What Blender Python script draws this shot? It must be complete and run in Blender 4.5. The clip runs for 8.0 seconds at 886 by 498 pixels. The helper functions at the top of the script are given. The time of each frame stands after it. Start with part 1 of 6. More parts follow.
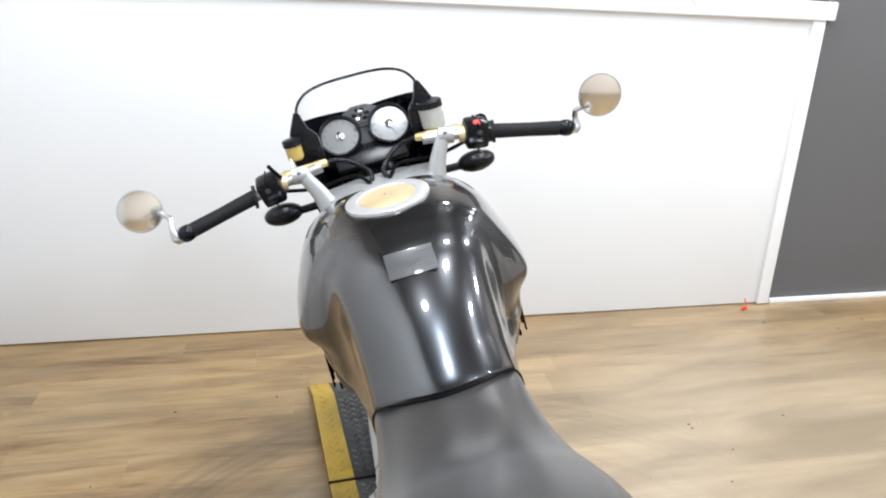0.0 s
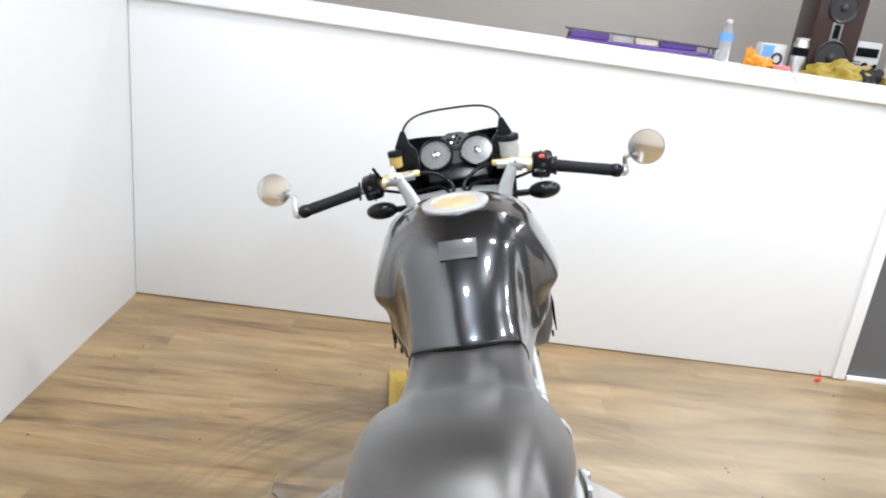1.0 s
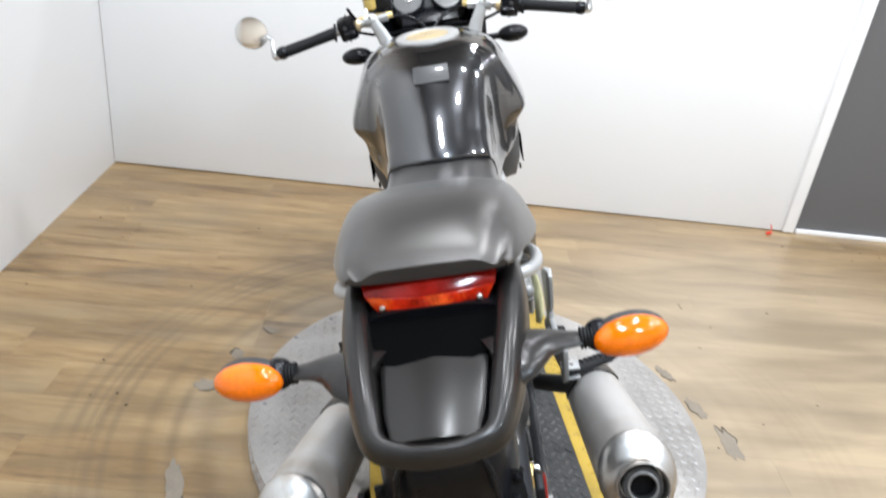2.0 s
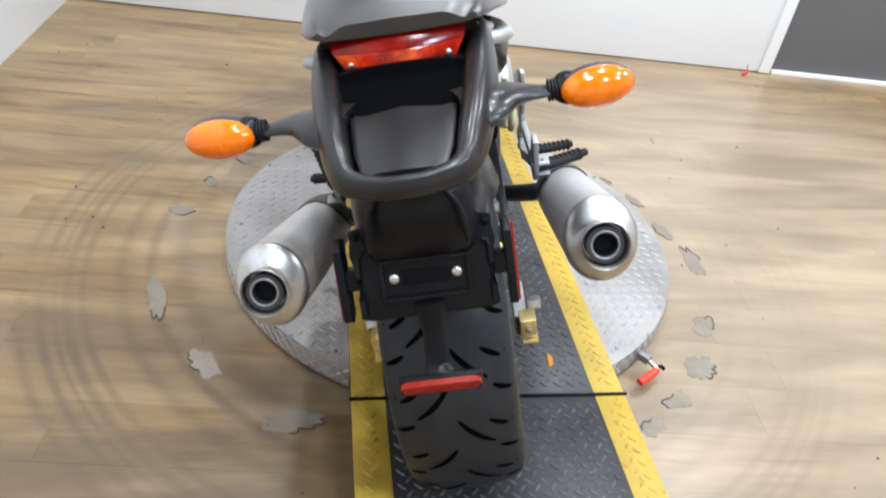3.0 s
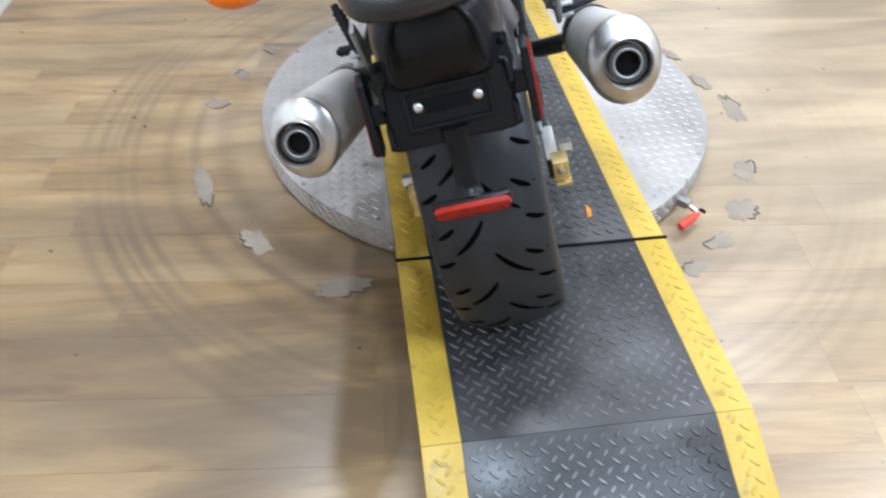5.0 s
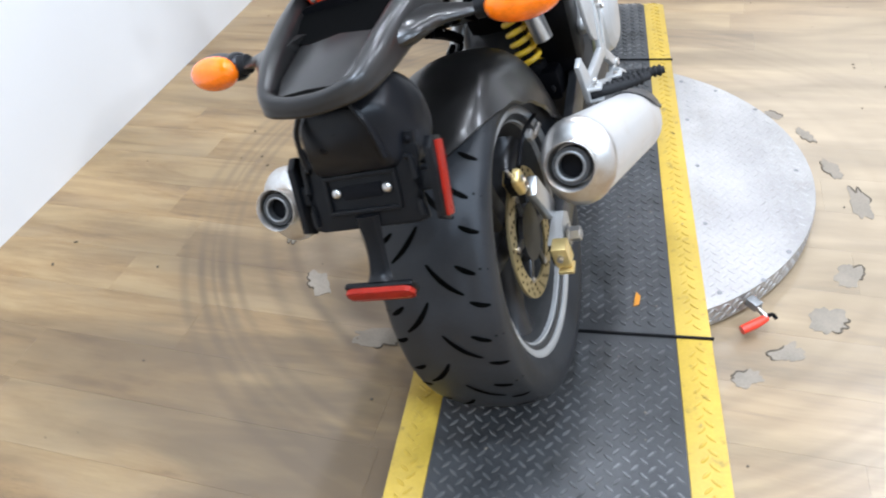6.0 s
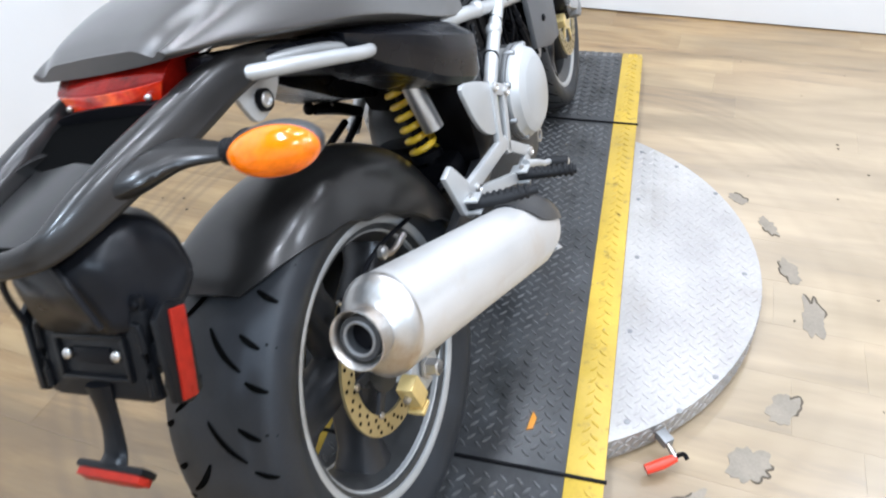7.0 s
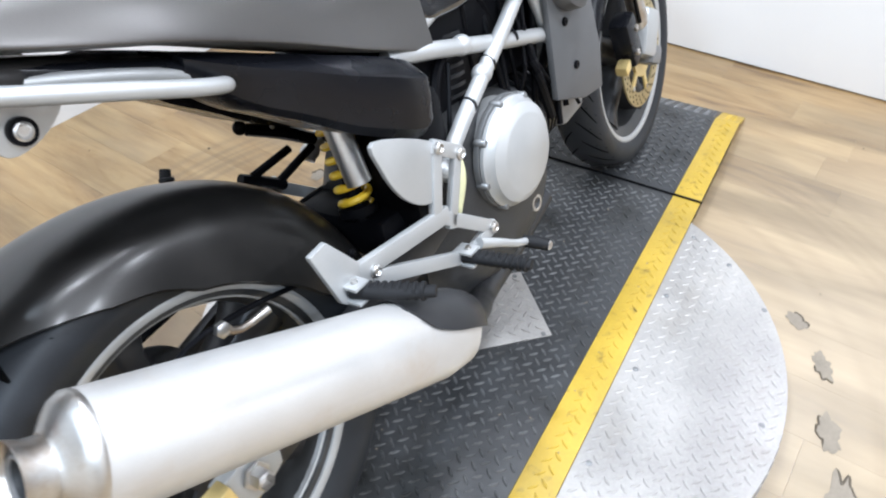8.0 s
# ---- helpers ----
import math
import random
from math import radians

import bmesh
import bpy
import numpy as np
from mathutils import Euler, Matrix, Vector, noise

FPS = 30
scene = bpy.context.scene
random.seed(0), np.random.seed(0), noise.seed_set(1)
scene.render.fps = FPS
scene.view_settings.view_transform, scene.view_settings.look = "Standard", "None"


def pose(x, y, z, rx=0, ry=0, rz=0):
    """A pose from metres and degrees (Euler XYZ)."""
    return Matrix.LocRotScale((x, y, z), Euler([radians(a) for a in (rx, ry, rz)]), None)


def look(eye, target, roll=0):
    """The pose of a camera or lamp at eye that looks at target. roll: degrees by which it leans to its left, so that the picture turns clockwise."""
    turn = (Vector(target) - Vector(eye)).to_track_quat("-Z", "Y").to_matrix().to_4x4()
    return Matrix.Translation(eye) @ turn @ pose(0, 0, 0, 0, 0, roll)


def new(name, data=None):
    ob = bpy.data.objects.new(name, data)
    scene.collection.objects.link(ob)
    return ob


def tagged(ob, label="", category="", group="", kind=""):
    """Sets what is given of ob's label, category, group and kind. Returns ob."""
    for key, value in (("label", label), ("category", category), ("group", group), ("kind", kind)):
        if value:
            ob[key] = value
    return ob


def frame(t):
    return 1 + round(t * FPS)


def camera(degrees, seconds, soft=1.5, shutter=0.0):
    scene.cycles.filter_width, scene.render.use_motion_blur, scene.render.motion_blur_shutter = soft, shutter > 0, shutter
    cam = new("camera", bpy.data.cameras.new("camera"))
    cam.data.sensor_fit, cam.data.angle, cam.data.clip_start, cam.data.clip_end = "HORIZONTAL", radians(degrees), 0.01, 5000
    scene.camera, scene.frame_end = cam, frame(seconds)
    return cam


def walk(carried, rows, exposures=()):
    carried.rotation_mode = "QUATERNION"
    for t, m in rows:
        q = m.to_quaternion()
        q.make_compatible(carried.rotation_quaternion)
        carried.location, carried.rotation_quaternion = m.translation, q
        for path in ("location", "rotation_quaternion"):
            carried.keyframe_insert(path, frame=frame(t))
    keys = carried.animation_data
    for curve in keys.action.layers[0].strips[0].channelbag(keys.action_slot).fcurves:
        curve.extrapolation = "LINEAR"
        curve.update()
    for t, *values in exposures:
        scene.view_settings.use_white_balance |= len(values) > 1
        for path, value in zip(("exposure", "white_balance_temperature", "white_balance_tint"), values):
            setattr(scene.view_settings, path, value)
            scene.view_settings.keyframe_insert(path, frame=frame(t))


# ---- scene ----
cam = camera(63.7, 8.0, soft=2.0, shutter=0.3)
PATH = [
    (0, (-0.458, -0.365, 1.378), (0.059, 1.428, 0.657), 1.5),
    (0.5, (-0.473, -0.579, 1.42), (-0.065, 1.27, 0.775), 5.3),
    (1, (-0.383, -0.725, 1.423), (-0.205, 1.161, 0.78), 6.8),
    (1.5, (-0.337, -0.828, 1.381), (-0.186, 1.017, 0.624), 7.1),
    (2, (-0.389, -0.905, 1.324), (-0.116, 0.862, 0.427), 7.1),
    (2.2, (-0.397, -0.929, 1.295), (-0.08, 0.789, 0.321), 8.3),
    (3.3, (-0.373, -1.001, 1.184), (-0.009, 0.506, -0.08), 8.7),
    (3.5, (-0.373, -1.004, 1.163), (-0.011, 0.453, -0.158), 8.5),
    (4, (-0.364, -1.018, 1.131), (0.046, 0.355, -0.264), 9.6),
    (4.5, (-0.368, -1.042, 1.124), (0.046, 0.318, -0.283), 9.0),
    (5, (-0.362, -1.078, 1.162), (-0.151, 0.333, -0.24), 1.0),
    (5.2, (-0.34, -1.068, 1.181), (-0.29, 0.39, -0.187), -2.7),
    (6.3, (0.125, -1.027, 1.217), (-0.311, 0.424, -0.087), -5.6),
    (6.5, (0.153, -0.956, 1.206), (-0.312, 0.461, -0.127), -4.7),
    (6.8, (0.209, -0.813, 1.222), (-0.232, 0.625, -0.096), -2.3),
    (7, (0.247, -0.73, 1.235), (-0.188, 0.722, -0.07), -3.9),
    (7.5, (0.347, -0.554, 1.199), (-0.351, 0.797, -0.1), -7.2),
    (7.7, (0.402, -0.455, 1.186), (-0.310, 0.882, -0.115), -4.4),
    (8, (0.449, -0.362, 1.177), (-0.298, 0.954, -0.13), 0.2),
]
walk(cam, [(t, look(eye, target, roll)) for t, eye, target, roll in PATH],
     exposures=[(0.0, 0.04, 6500, 10), (2.0, 0.00, 6500, 10), (3.5, 0.16, 6150, 10), (5.0, 0.21, 6080, 10), (6.5, 0.29, 5950, 10), (7.5, 0.29, 6100, 10), (8.0, 0.27, 6120, 10)])

# ---- light: the showroom's ceiling spots, and added fill lamps at the rear ----
world = bpy.data.worlds.new("room_world")
world.use_nodes = True
world.node_tree.nodes["Background"].inputs[0].default_value = (0.6, 0.62, 0.66, 1)
world.node_tree.nodes["Background"].inputs[1].default_value = 0.05
scene.world = world
LAMP_WATTS = 38.0
# lamps with y below -1 are added cool fill, standing in for rear daylight
for lx, ly, weight in ((-0.65, 1.20, 0.78), (-0.75, -0.3, 0.62), (0.55, 1.45, 0.62), (0.40, 0.35, 0.85), (2.3, 1.9, 1.25), (1.9, -0.3, 1.00), (3.2, 0.6, 1.7), (-0.45, -1.1, 1.6), (1.2, -2.3, 1.5),
                       (2.6, -1.8, 1.55), (1.2, 3.7, 0.60), (3.2, 3.7, 0.50)):
    lamp = bpy.data.lights.new("ceiling_and_fill", "AREA")
    lamp.shape, lamp.size, lamp.energy, lamp.color = "DISK", 0.24, LAMP_WATTS * weight, (0.90, 0.94, 1.0) if ly > -1 else (0.74, 0.87, 1.0)
    spot = new("ceiling_and_fill", lamp)
    spot.matrix_world = pose(lx, ly, 3.45)


# ---- materials ----
def rgb(c):
    return (c, c, c, 1) if isinstance(c, (int, float)) else (*c, 1)


def surface(name, base, rough=0.5, metal=0.0, coat=0.0, vary=0.12, scale=6.0, fine=90.0, bump=0.05, stretch=(1, 1, 1), spec=0.5,
            trans=0.0, ior=1.45, sheen=0.0, coat_rough=0.05, spots=None):
    """A surface with stains at one scale, grain at a finer one, and a little relief."""
    m = bpy.data.materials.new(name)
    m.use_nodes = True
    t = m.node_tree
    n, l = t.nodes, t.links
    b = n["Principled BSDF"]
    tc = n.new("ShaderNodeTexCoord")
    mp = n.new("ShaderNodeMapping")
    mp.inputs["Scale"].default_value = stretch
    l.new(tc.outputs["Object"], mp.inputs[0])
    big, small = n.new("ShaderNodeTexNoise"), n.new("ShaderNodeTexNoise")
    big.inputs["Scale"].default_value, small.inputs["Scale"].default_value = scale, fine
    big.inputs["Detail"].default_value = small.inputs["Detail"].default_value = 4
    l.new(mp.outputs[0], big.inputs[0]), l.new(mp.outputs[0], small.inputs[0])
    add = n.new("ShaderNodeMath")
    add.operation = "MULTIPLY_ADD"
    l.new(small.outputs[0], add.inputs[0])
    add.inputs[1].default_value = 0.4
    l.new(big.outputs[0], add.inputs[2])
    rng = n.new("ShaderNodeMapRange")
    rng.inputs[1].default_value, rng.inputs[2].default_value = 0.4, 1.0
    rng.inputs[3].default_value, rng.inputs[4].default_value = 1 - vary, 1 + vary
    l.new(add.outputs[0], rng.inputs[0])
    mix = n.new("ShaderNodeVectorMath")
    mix.operation = "SCALE"
    mix.inputs[0].default_value = rgb(base)[:3]
    l.new(rng.outputs[0], mix.inputs["Scale"])
    colour = mix.outputs[0]
    if spots:
        # worn or dirty marks: colour, size, and where the noise starts and ends
        sc, ss, s0, s1 = spots
        sn, sr, sm = n.new("ShaderNodeTexNoise"), n.new("ShaderNodeMapRange"), n.new("ShaderNodeMix")
        sn.inputs["Scale"].default_value, sn.inputs["Detail"].default_value, sn.inputs["Roughness"].default_value = ss, 6, 0.65
        sr.inputs[1].default_value, sr.inputs[2].default_value = s0, s1
        sm.data_type = "RGBA"
        sm.inputs[7].default_value = rgb(sc)
        l.new(tc.outputs["Object"], sn.inputs[0]), l.new(sn.outputs[0], sr.inputs[0])
        l.new(sr.outputs[0], sm.inputs[0]), l.new(colour, sm.inputs[6])
        colour = sm.outputs[2]
    l.new(colour, b.inputs["Base Color"])
    rr = n.new("ShaderNodeMapRange")
    rr.inputs[1].default_value, rr.inputs[2].default_value = 0.3, 0.75
    rr.inputs[3].default_value, rr.inputs[4].default_value = max(rough * 0.85, 0.01), min(rough * 1.2, 1)
    l.new(big.outputs[0], rr.inputs[0]), l.new(rr.outputs[0], b.inputs["Roughness"])
    b.inputs["Metallic"].default_value, b.inputs["Coat Weight"].default_value = metal, coat
    b.inputs["Coat Roughness"].default_value = coat_rough
    b.inputs["Specular IOR Level"].default_value = spec
    b.inputs["Transmission Weight"].default_value, b.inputs["IOR"].default_value = trans, ior
    b.inputs["Sheen Weight"].default_value = sheen
    if bump:
        bp = n.new("ShaderNodeBump")
        bp.inputs["Strength"].default_value, bp.inputs["Distance"].default_value = bump, 0.002
        l.new(small.outputs[0], bp.inputs["Height"]), l.new(bp.outputs[0], b.inputs["Normal"])
    return m


def wood_floor():
    """Vinyl planks: long grain, a tone for each plank, and the turning ramps' scuffed rings."""
    m = bpy.data.materials.new("plank_vinyl")
    m.use_nodes = True
    t = m.node_tree
    n, l = t.nodes, t.links
    b = n["Principled BSDF"]
    tc, info = n.new("ShaderNodeTexCoord"), n.new("ShaderNodeObjectInfo")
    off = n.new("ShaderNodeVectorMath")
    off.operation = "MULTIPLY_ADD"
    off.inputs[1].default_value = (37, 53, 11)
    comb = n.new("ShaderNodeCombineXYZ")
    for k in range(3):
        l.new(info.outputs["Random"], comb.inputs[k])
    l.new(comb.outputs[0], off.inputs[0]), l.new(tc.outputs["Object"], off.inputs[2])

    def grain(scl, size, detail=5, rough=0.6, dist=0.0):
        mp = n.new("ShaderNodeMapping")
        mp.inputs["Scale"].default_value = scl
        l.new(off.outputs[0], mp.inputs[0])
        x = n.new("ShaderNodeTexNoise")
        x.inputs["Scale"].default_value, x.inputs["Detail"].default_value = size, detail
        x.inputs["Roughness"].default_value, x.inputs["Distortion"].default_value = rough, dist
        l.new(mp.outputs[0], x.inputs[0])
        return x.outputs[0]

    wide, fine, blot = grain((1.9, 10.0, 1), 1.0, 7, 0.62, 0.7), grain((4, 48, 1), 1.0, 8, 0.74, 0.4), grain((2.2, 5, 1), 1.0, 3)
    ramp = n.new("ShaderNodeValToRGB")
    ramp.color_ramp.elements[0].position, ramp.color_ramp.elements[0].color = 0.28, (0.105, 0.056, 0.020, 1)
    ramp.color_ramp.elements[1].position, ramp.color_ramp.elements[1].color = 0.72, (0.365, 0.247, 0.114, 1)
    e = ramp.color_ramp.elements.new(0.45)
    e.color = (0.250, 0.150, 0.058, 1)
    s1 = n.new("ShaderNodeMath")
    s1.operation = "MULTIPLY_ADD"
    s1.inputs[1].default_value = 0.62
    l.new(fine, s1.inputs[0]), l.new(wide, s1.inputs[2])
    s2 = n.new("ShaderNodeMath")
    s2.operation = "MULTIPLY_ADD"
    s2.inputs[1].default_value = 0.15
    l.new(info.outputs["Random"], s2.inputs[0]), l.new(s1.outputs[0], s2.inputs[2])
    s3 = n.new("ShaderNodeMath")
    s3.operation = "SUBTRACT"
    s3.inputs[1].default_value = 0.33
    l.new(s2.outputs[0], s3.inputs[0]), l.new(s3.outputs[0], ramp.inputs[0])
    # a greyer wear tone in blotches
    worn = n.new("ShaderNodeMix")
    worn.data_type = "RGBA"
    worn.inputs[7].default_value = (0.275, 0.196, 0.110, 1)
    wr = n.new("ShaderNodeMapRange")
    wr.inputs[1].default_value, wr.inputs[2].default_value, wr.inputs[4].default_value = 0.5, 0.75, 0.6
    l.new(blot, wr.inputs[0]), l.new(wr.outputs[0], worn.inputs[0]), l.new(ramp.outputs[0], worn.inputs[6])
    # ground-in dirt in broad smears, then rubber scuffs in rings round the turntable
    geo = n.new("ShaderNodeNewGeometry")
    d = n.new("ShaderNodeVectorMath")
    d.operation = "DISTANCE"
    flat = n.new("ShaderNodeVectorMath")
    flat.operation = "MULTIPLY"
    flat.inputs[1].default_value = (1, 1, 0)
    l.new(geo.outputs["Position"], flat.inputs[0]), l.new(flat.outputs[0], d.inputs[0])
    d.inputs[1].default_value = (0.0, 0.622, 0)
    pn = n.new("ShaderNodeTexNoise")
    pn.inputs["Scale"].default_value, pn.inputs["Detail"].default_value = 2.3, 4
    l.new(geo.outputs["Position"], pn.inputs[0])
    total = None
    for radius, width, strength in ((0.72, 0.05, 0.34), (0.80, 0.024, 0.42), (0.87, 0.030, 0.34), (0.955, 0.020, 0.44), (0.99, 0.024, 0.52), (1.015, 0.014, 0.40), (1.045, 0.022, 0.50), (1.09, 0.026, 0.36), (1.02, 0.16, 0.16)):
        sub = n.new("ShaderNodeMath")
        sub.operation = "SUBTRACT"
        sub.inputs[1].default_value = radius
        l.new(d.outputs["Value"], sub.inputs[0])
        ab = n.new("ShaderNodeMath")
        ab.operation = "ABSOLUTE"
        l.new(sub.outputs[0], ab.inputs[0])
        mr = n.new("ShaderNodeMapRange")
        mr.interpolation_type = "SMOOTHSTEP"
        mr.inputs[1].default_value, mr.inputs[2].default_value = 0.0, width
        mr.inputs[3].default_value, mr.inputs[4].default_value = strength, 0.0
        l.new(ab.outputs[0], mr.inputs[0])
        if total is None:
            total = mr.outputs[0]
        else:
            s = n.new("ShaderNodeMath")
            s.operation = "MAXIMUM"
            l.new(total, s.inputs[0]), l.new(mr.outputs[0], s.inputs[1])
            total = s.outputs[0]
    pm = n.new("ShaderNodeMapRange")
    pm.inputs[1].default_value, pm.inputs[2].default_value = 0.27, 0.56
    l.new(pn.outputs[0], pm.inputs[0])
    pf = n.new("ShaderNodeMath")
    pf.operation = "MULTIPLY"
    l.new(total, pf.inputs[0]), l.new(pm.outputs[0], pf.inputs[1])
    fade = n.new("ShaderNodeMath")
    fade.operation = "MULTIPLY"
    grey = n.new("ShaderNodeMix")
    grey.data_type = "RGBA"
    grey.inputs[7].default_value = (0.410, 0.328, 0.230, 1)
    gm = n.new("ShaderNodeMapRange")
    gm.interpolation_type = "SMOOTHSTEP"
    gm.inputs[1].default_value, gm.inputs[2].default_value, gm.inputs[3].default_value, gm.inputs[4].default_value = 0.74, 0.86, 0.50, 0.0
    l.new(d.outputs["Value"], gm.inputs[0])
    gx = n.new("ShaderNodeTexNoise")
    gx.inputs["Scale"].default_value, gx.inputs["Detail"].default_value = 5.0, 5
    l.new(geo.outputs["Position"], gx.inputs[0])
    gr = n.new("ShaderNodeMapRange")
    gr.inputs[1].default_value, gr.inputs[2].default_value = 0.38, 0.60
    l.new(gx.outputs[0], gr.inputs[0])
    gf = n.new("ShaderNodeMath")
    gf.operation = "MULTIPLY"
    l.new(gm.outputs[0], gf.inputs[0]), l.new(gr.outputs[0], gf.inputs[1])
    # pale worn zone to the right, with the wall's sheen put into its colour
    worn_sheen_dist = n.new("ShaderNodeVectorMath")
    worn_sheen_dist.operation = "DISTANCE"
    worn_sheen_dist.inputs[1].default_value = (1.25, 0.75, 0)
    l.new(flat.outputs[0], worn_sheen_dist.inputs[0])
    worn_sheen = n.new("ShaderNodeMapRange")
    worn_sheen.interpolation_type = "SMOOTHSTEP"
    worn_sheen.inputs[1].default_value, worn_sheen.inputs[2].default_value, worn_sheen.inputs[3].default_value, worn_sheen.inputs[4].default_value = 0.6, 1.75, 0.72, 0.0
    l.new(worn_sheen_dist.outputs["Value"], worn_sheen.inputs[0])
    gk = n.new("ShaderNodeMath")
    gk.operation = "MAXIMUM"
    l.new(gf.outputs[0], gk.inputs[0]), l.new(worn_sheen.outputs[0], gk.inputs[1])
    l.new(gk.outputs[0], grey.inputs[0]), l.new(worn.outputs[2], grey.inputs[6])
    dirt = n.new("ShaderNodeTexNoise")
    dirt.inputs["Scale"].default_value, dirt.inputs["Detail"].default_value, dirt.inputs["Distortion"].default_value = 1.3, 6, 0.8
    dm = n.new("ShaderNodeMapping")
    dm.inputs["Scale"].default_value = (0.9, 5.0, 1)
    l.new(geo.outputs["Position"], dm.inputs[0]), l.new(dm.outputs[0], dirt.inputs[0])
    dr = n.new("ShaderNodeMapRange")
    dr.inputs[1].default_value, dr.inputs[2].default_value, dr.inputs[3].default_value, dr.inputs[4].default_value = 0.34, 0.66, 0.68, 1.06
    l.new(dirt.outputs[0], dr.inputs[0])
    smear = n.new("ShaderNodeVectorMath")
    smear.operation = "SCALE"
    l.new(grey.outputs[2], smear.inputs[0]), l.new(dr.outputs[0], smear.inputs["Scale"])
    # a broad brown spot left of the ramp, broken up by the smear noise
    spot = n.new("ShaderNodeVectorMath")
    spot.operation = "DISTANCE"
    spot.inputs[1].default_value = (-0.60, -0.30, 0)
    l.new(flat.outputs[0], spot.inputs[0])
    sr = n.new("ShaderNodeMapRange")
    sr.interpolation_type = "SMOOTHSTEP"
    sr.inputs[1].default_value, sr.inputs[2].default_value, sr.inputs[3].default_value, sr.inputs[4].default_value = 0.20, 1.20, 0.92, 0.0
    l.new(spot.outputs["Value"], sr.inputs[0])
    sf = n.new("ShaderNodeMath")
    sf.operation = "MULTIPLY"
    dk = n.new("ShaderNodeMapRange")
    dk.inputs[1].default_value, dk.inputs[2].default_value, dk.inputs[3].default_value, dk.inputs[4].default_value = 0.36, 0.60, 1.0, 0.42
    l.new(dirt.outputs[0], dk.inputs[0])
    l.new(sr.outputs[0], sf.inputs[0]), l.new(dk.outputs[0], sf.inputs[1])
    # ring scuffs and the brown spot together
    scuff_spot = n.new("ShaderNodeMath")
    scuff_spot.operation, scuff_spot.use_clamp = "ADD", True
    # ring scuffs fade out inside the pale zone
    kept = n.new("ShaderNodeMath")
    kept.operation = "MULTIPLY_ADD"
    kept.inputs[1].default_value, kept.inputs[2].default_value = -1.15, 1.0
    l.new(worn_sheen.outputs[0], kept.inputs[0])
    l.new(pf.outputs[0], fade.inputs[0]), l.new(kept.outputs[0], fade.inputs[1])
    l.new(fade.outputs[0], scuff_spot.inputs[0]), l.new(sf.outputs[0], scuff_spot.inputs[1])
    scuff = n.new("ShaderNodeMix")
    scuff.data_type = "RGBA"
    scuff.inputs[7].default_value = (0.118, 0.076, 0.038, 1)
    l.new(scuff_spot.outputs[0], scuff.inputs[0]), l.new(smear.outputs[0], scuff.inputs[6])
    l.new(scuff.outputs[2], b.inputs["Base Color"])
    rg = n.new("ShaderNodeMapRange")
    rg.inputs[3].default_value, rg.inputs[4].default_value = 0.26, 0.42
    b.inputs["Coat Weight"].default_value, b.inputs["Coat Roughness"].default_value = 0.40, 0.34
    l.new(blot, rg.inputs[0]), l.new(rg.outputs[0], b.inputs["Roughness"])
    bp = n.new("ShaderNodeBump")
    bp.inputs["Strength"].default_value, bp.inputs["Distance"].default_value = 0.12, 0.001
    l.new(fine, bp.inputs["Height"]), l.new(bp.outputs[0], b.inputs["Normal"])
    return m


WALL = surface("white_wall_paint", (0.76, 0.76, 0.76), 0.55, vary=0.02, scale=1.5, fine=220, bump=0.04)
TRIM = surface("white_trim_gloss", (0.82, 0.82, 0.82), 0.35, vary=0.02, scale=3, fine=150, bump=0.02)
GREY_WALL = surface("grey_wall_paint", (0.13, 0.13, 0.134), 0.55, vary=0.05, scale=1.5, fine=220, bump=0.04)
PALE_WALL = surface("pale_wall_paint", (0.66, 0.61, 0.56), 0.6, vary=0.03, scale=1.0, fine=220, bump=0.03)
BEIGE_WALL = surface("beige_wall_paint", (0.80, 0.71, 0.61), 0.6, vary=0.04, scale=1.0, fine=220, bump=0.03)
CEIL = surface("ceiling_paint", (0.20, 0.188, 0.172), 0.7, vary=0.02, scale=1.0, fine=150, bump=0.03)
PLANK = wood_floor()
UNDER = surface("plank_joint", (0.09, 0.07, 0.05), 0.8, vary=0.2)
PAINT = surface("anthracite_gloss_paint", (0.037, 0.038, 0.041), 0.26, metal=0.85, coat=1.0, vary=0.06, scale=5, fine=900, bump=0.0)
PAINT.node_tree.nodes["Principled BSDF"].inputs["Coat IOR"].default_value = 1.85
SATIN = surface("graphite_satin_paint", (0.032, 0.0305, 0.0297), 0.36, metal=0.75, coat=0.30, coat_rough=0.20, vary=0.07, scale=9, fine=700, bump=0.015, spec=0.4)
HUGGER = surface("dark_hugger_paint", (0.036, 0.0345, 0.0335), 0.32, metal=0.80, coat=0.16, coat_rough=0.16, vary=0.14, scale=9, fine=700, bump=0.015, spec=0.3)
SEAT = surface("graphite_seat_skin", (0.088, 0.082, 0.078), 0.38, metal=0.88, coat=0.45, coat_rough=0.32, spec=0.35, vary=0.08, scale=8, fine=500, bump=0.04, sheen=0.1)
BLACK = surface("black_plastic", (0.006, 0.0064, 0.0085), 0.27, spec=0.30, vary=0.25, scale=14, fine=400, bump=0.05)
DEEP = surface("black_frame_paint", (0.004, 0.004, 0.005), 0.42, spec=0.09, vary=0.3, scale=14, fine=200, bump=0.06)
RUBBER = surface("tyre_rubber", (0.019, 0.0205, 0.0235), 0.48, spec=0.34, vary=0.25, scale=12, fine=260, bump=0.10)
# near-black that puts the shade of slots, holes and gaps into colour
RECESS_SHADE = surface("recess_shade_black", (0.002, 0.002, 0.002), 0.95, spec=0.02, vary=0.2, bump=0)
GRIP = surface("grip_rubber", (0.012, 0.012, 0.013), 0.65, spec=0.25, vary=0.25, scale=20, fine=500, bump=0.3)
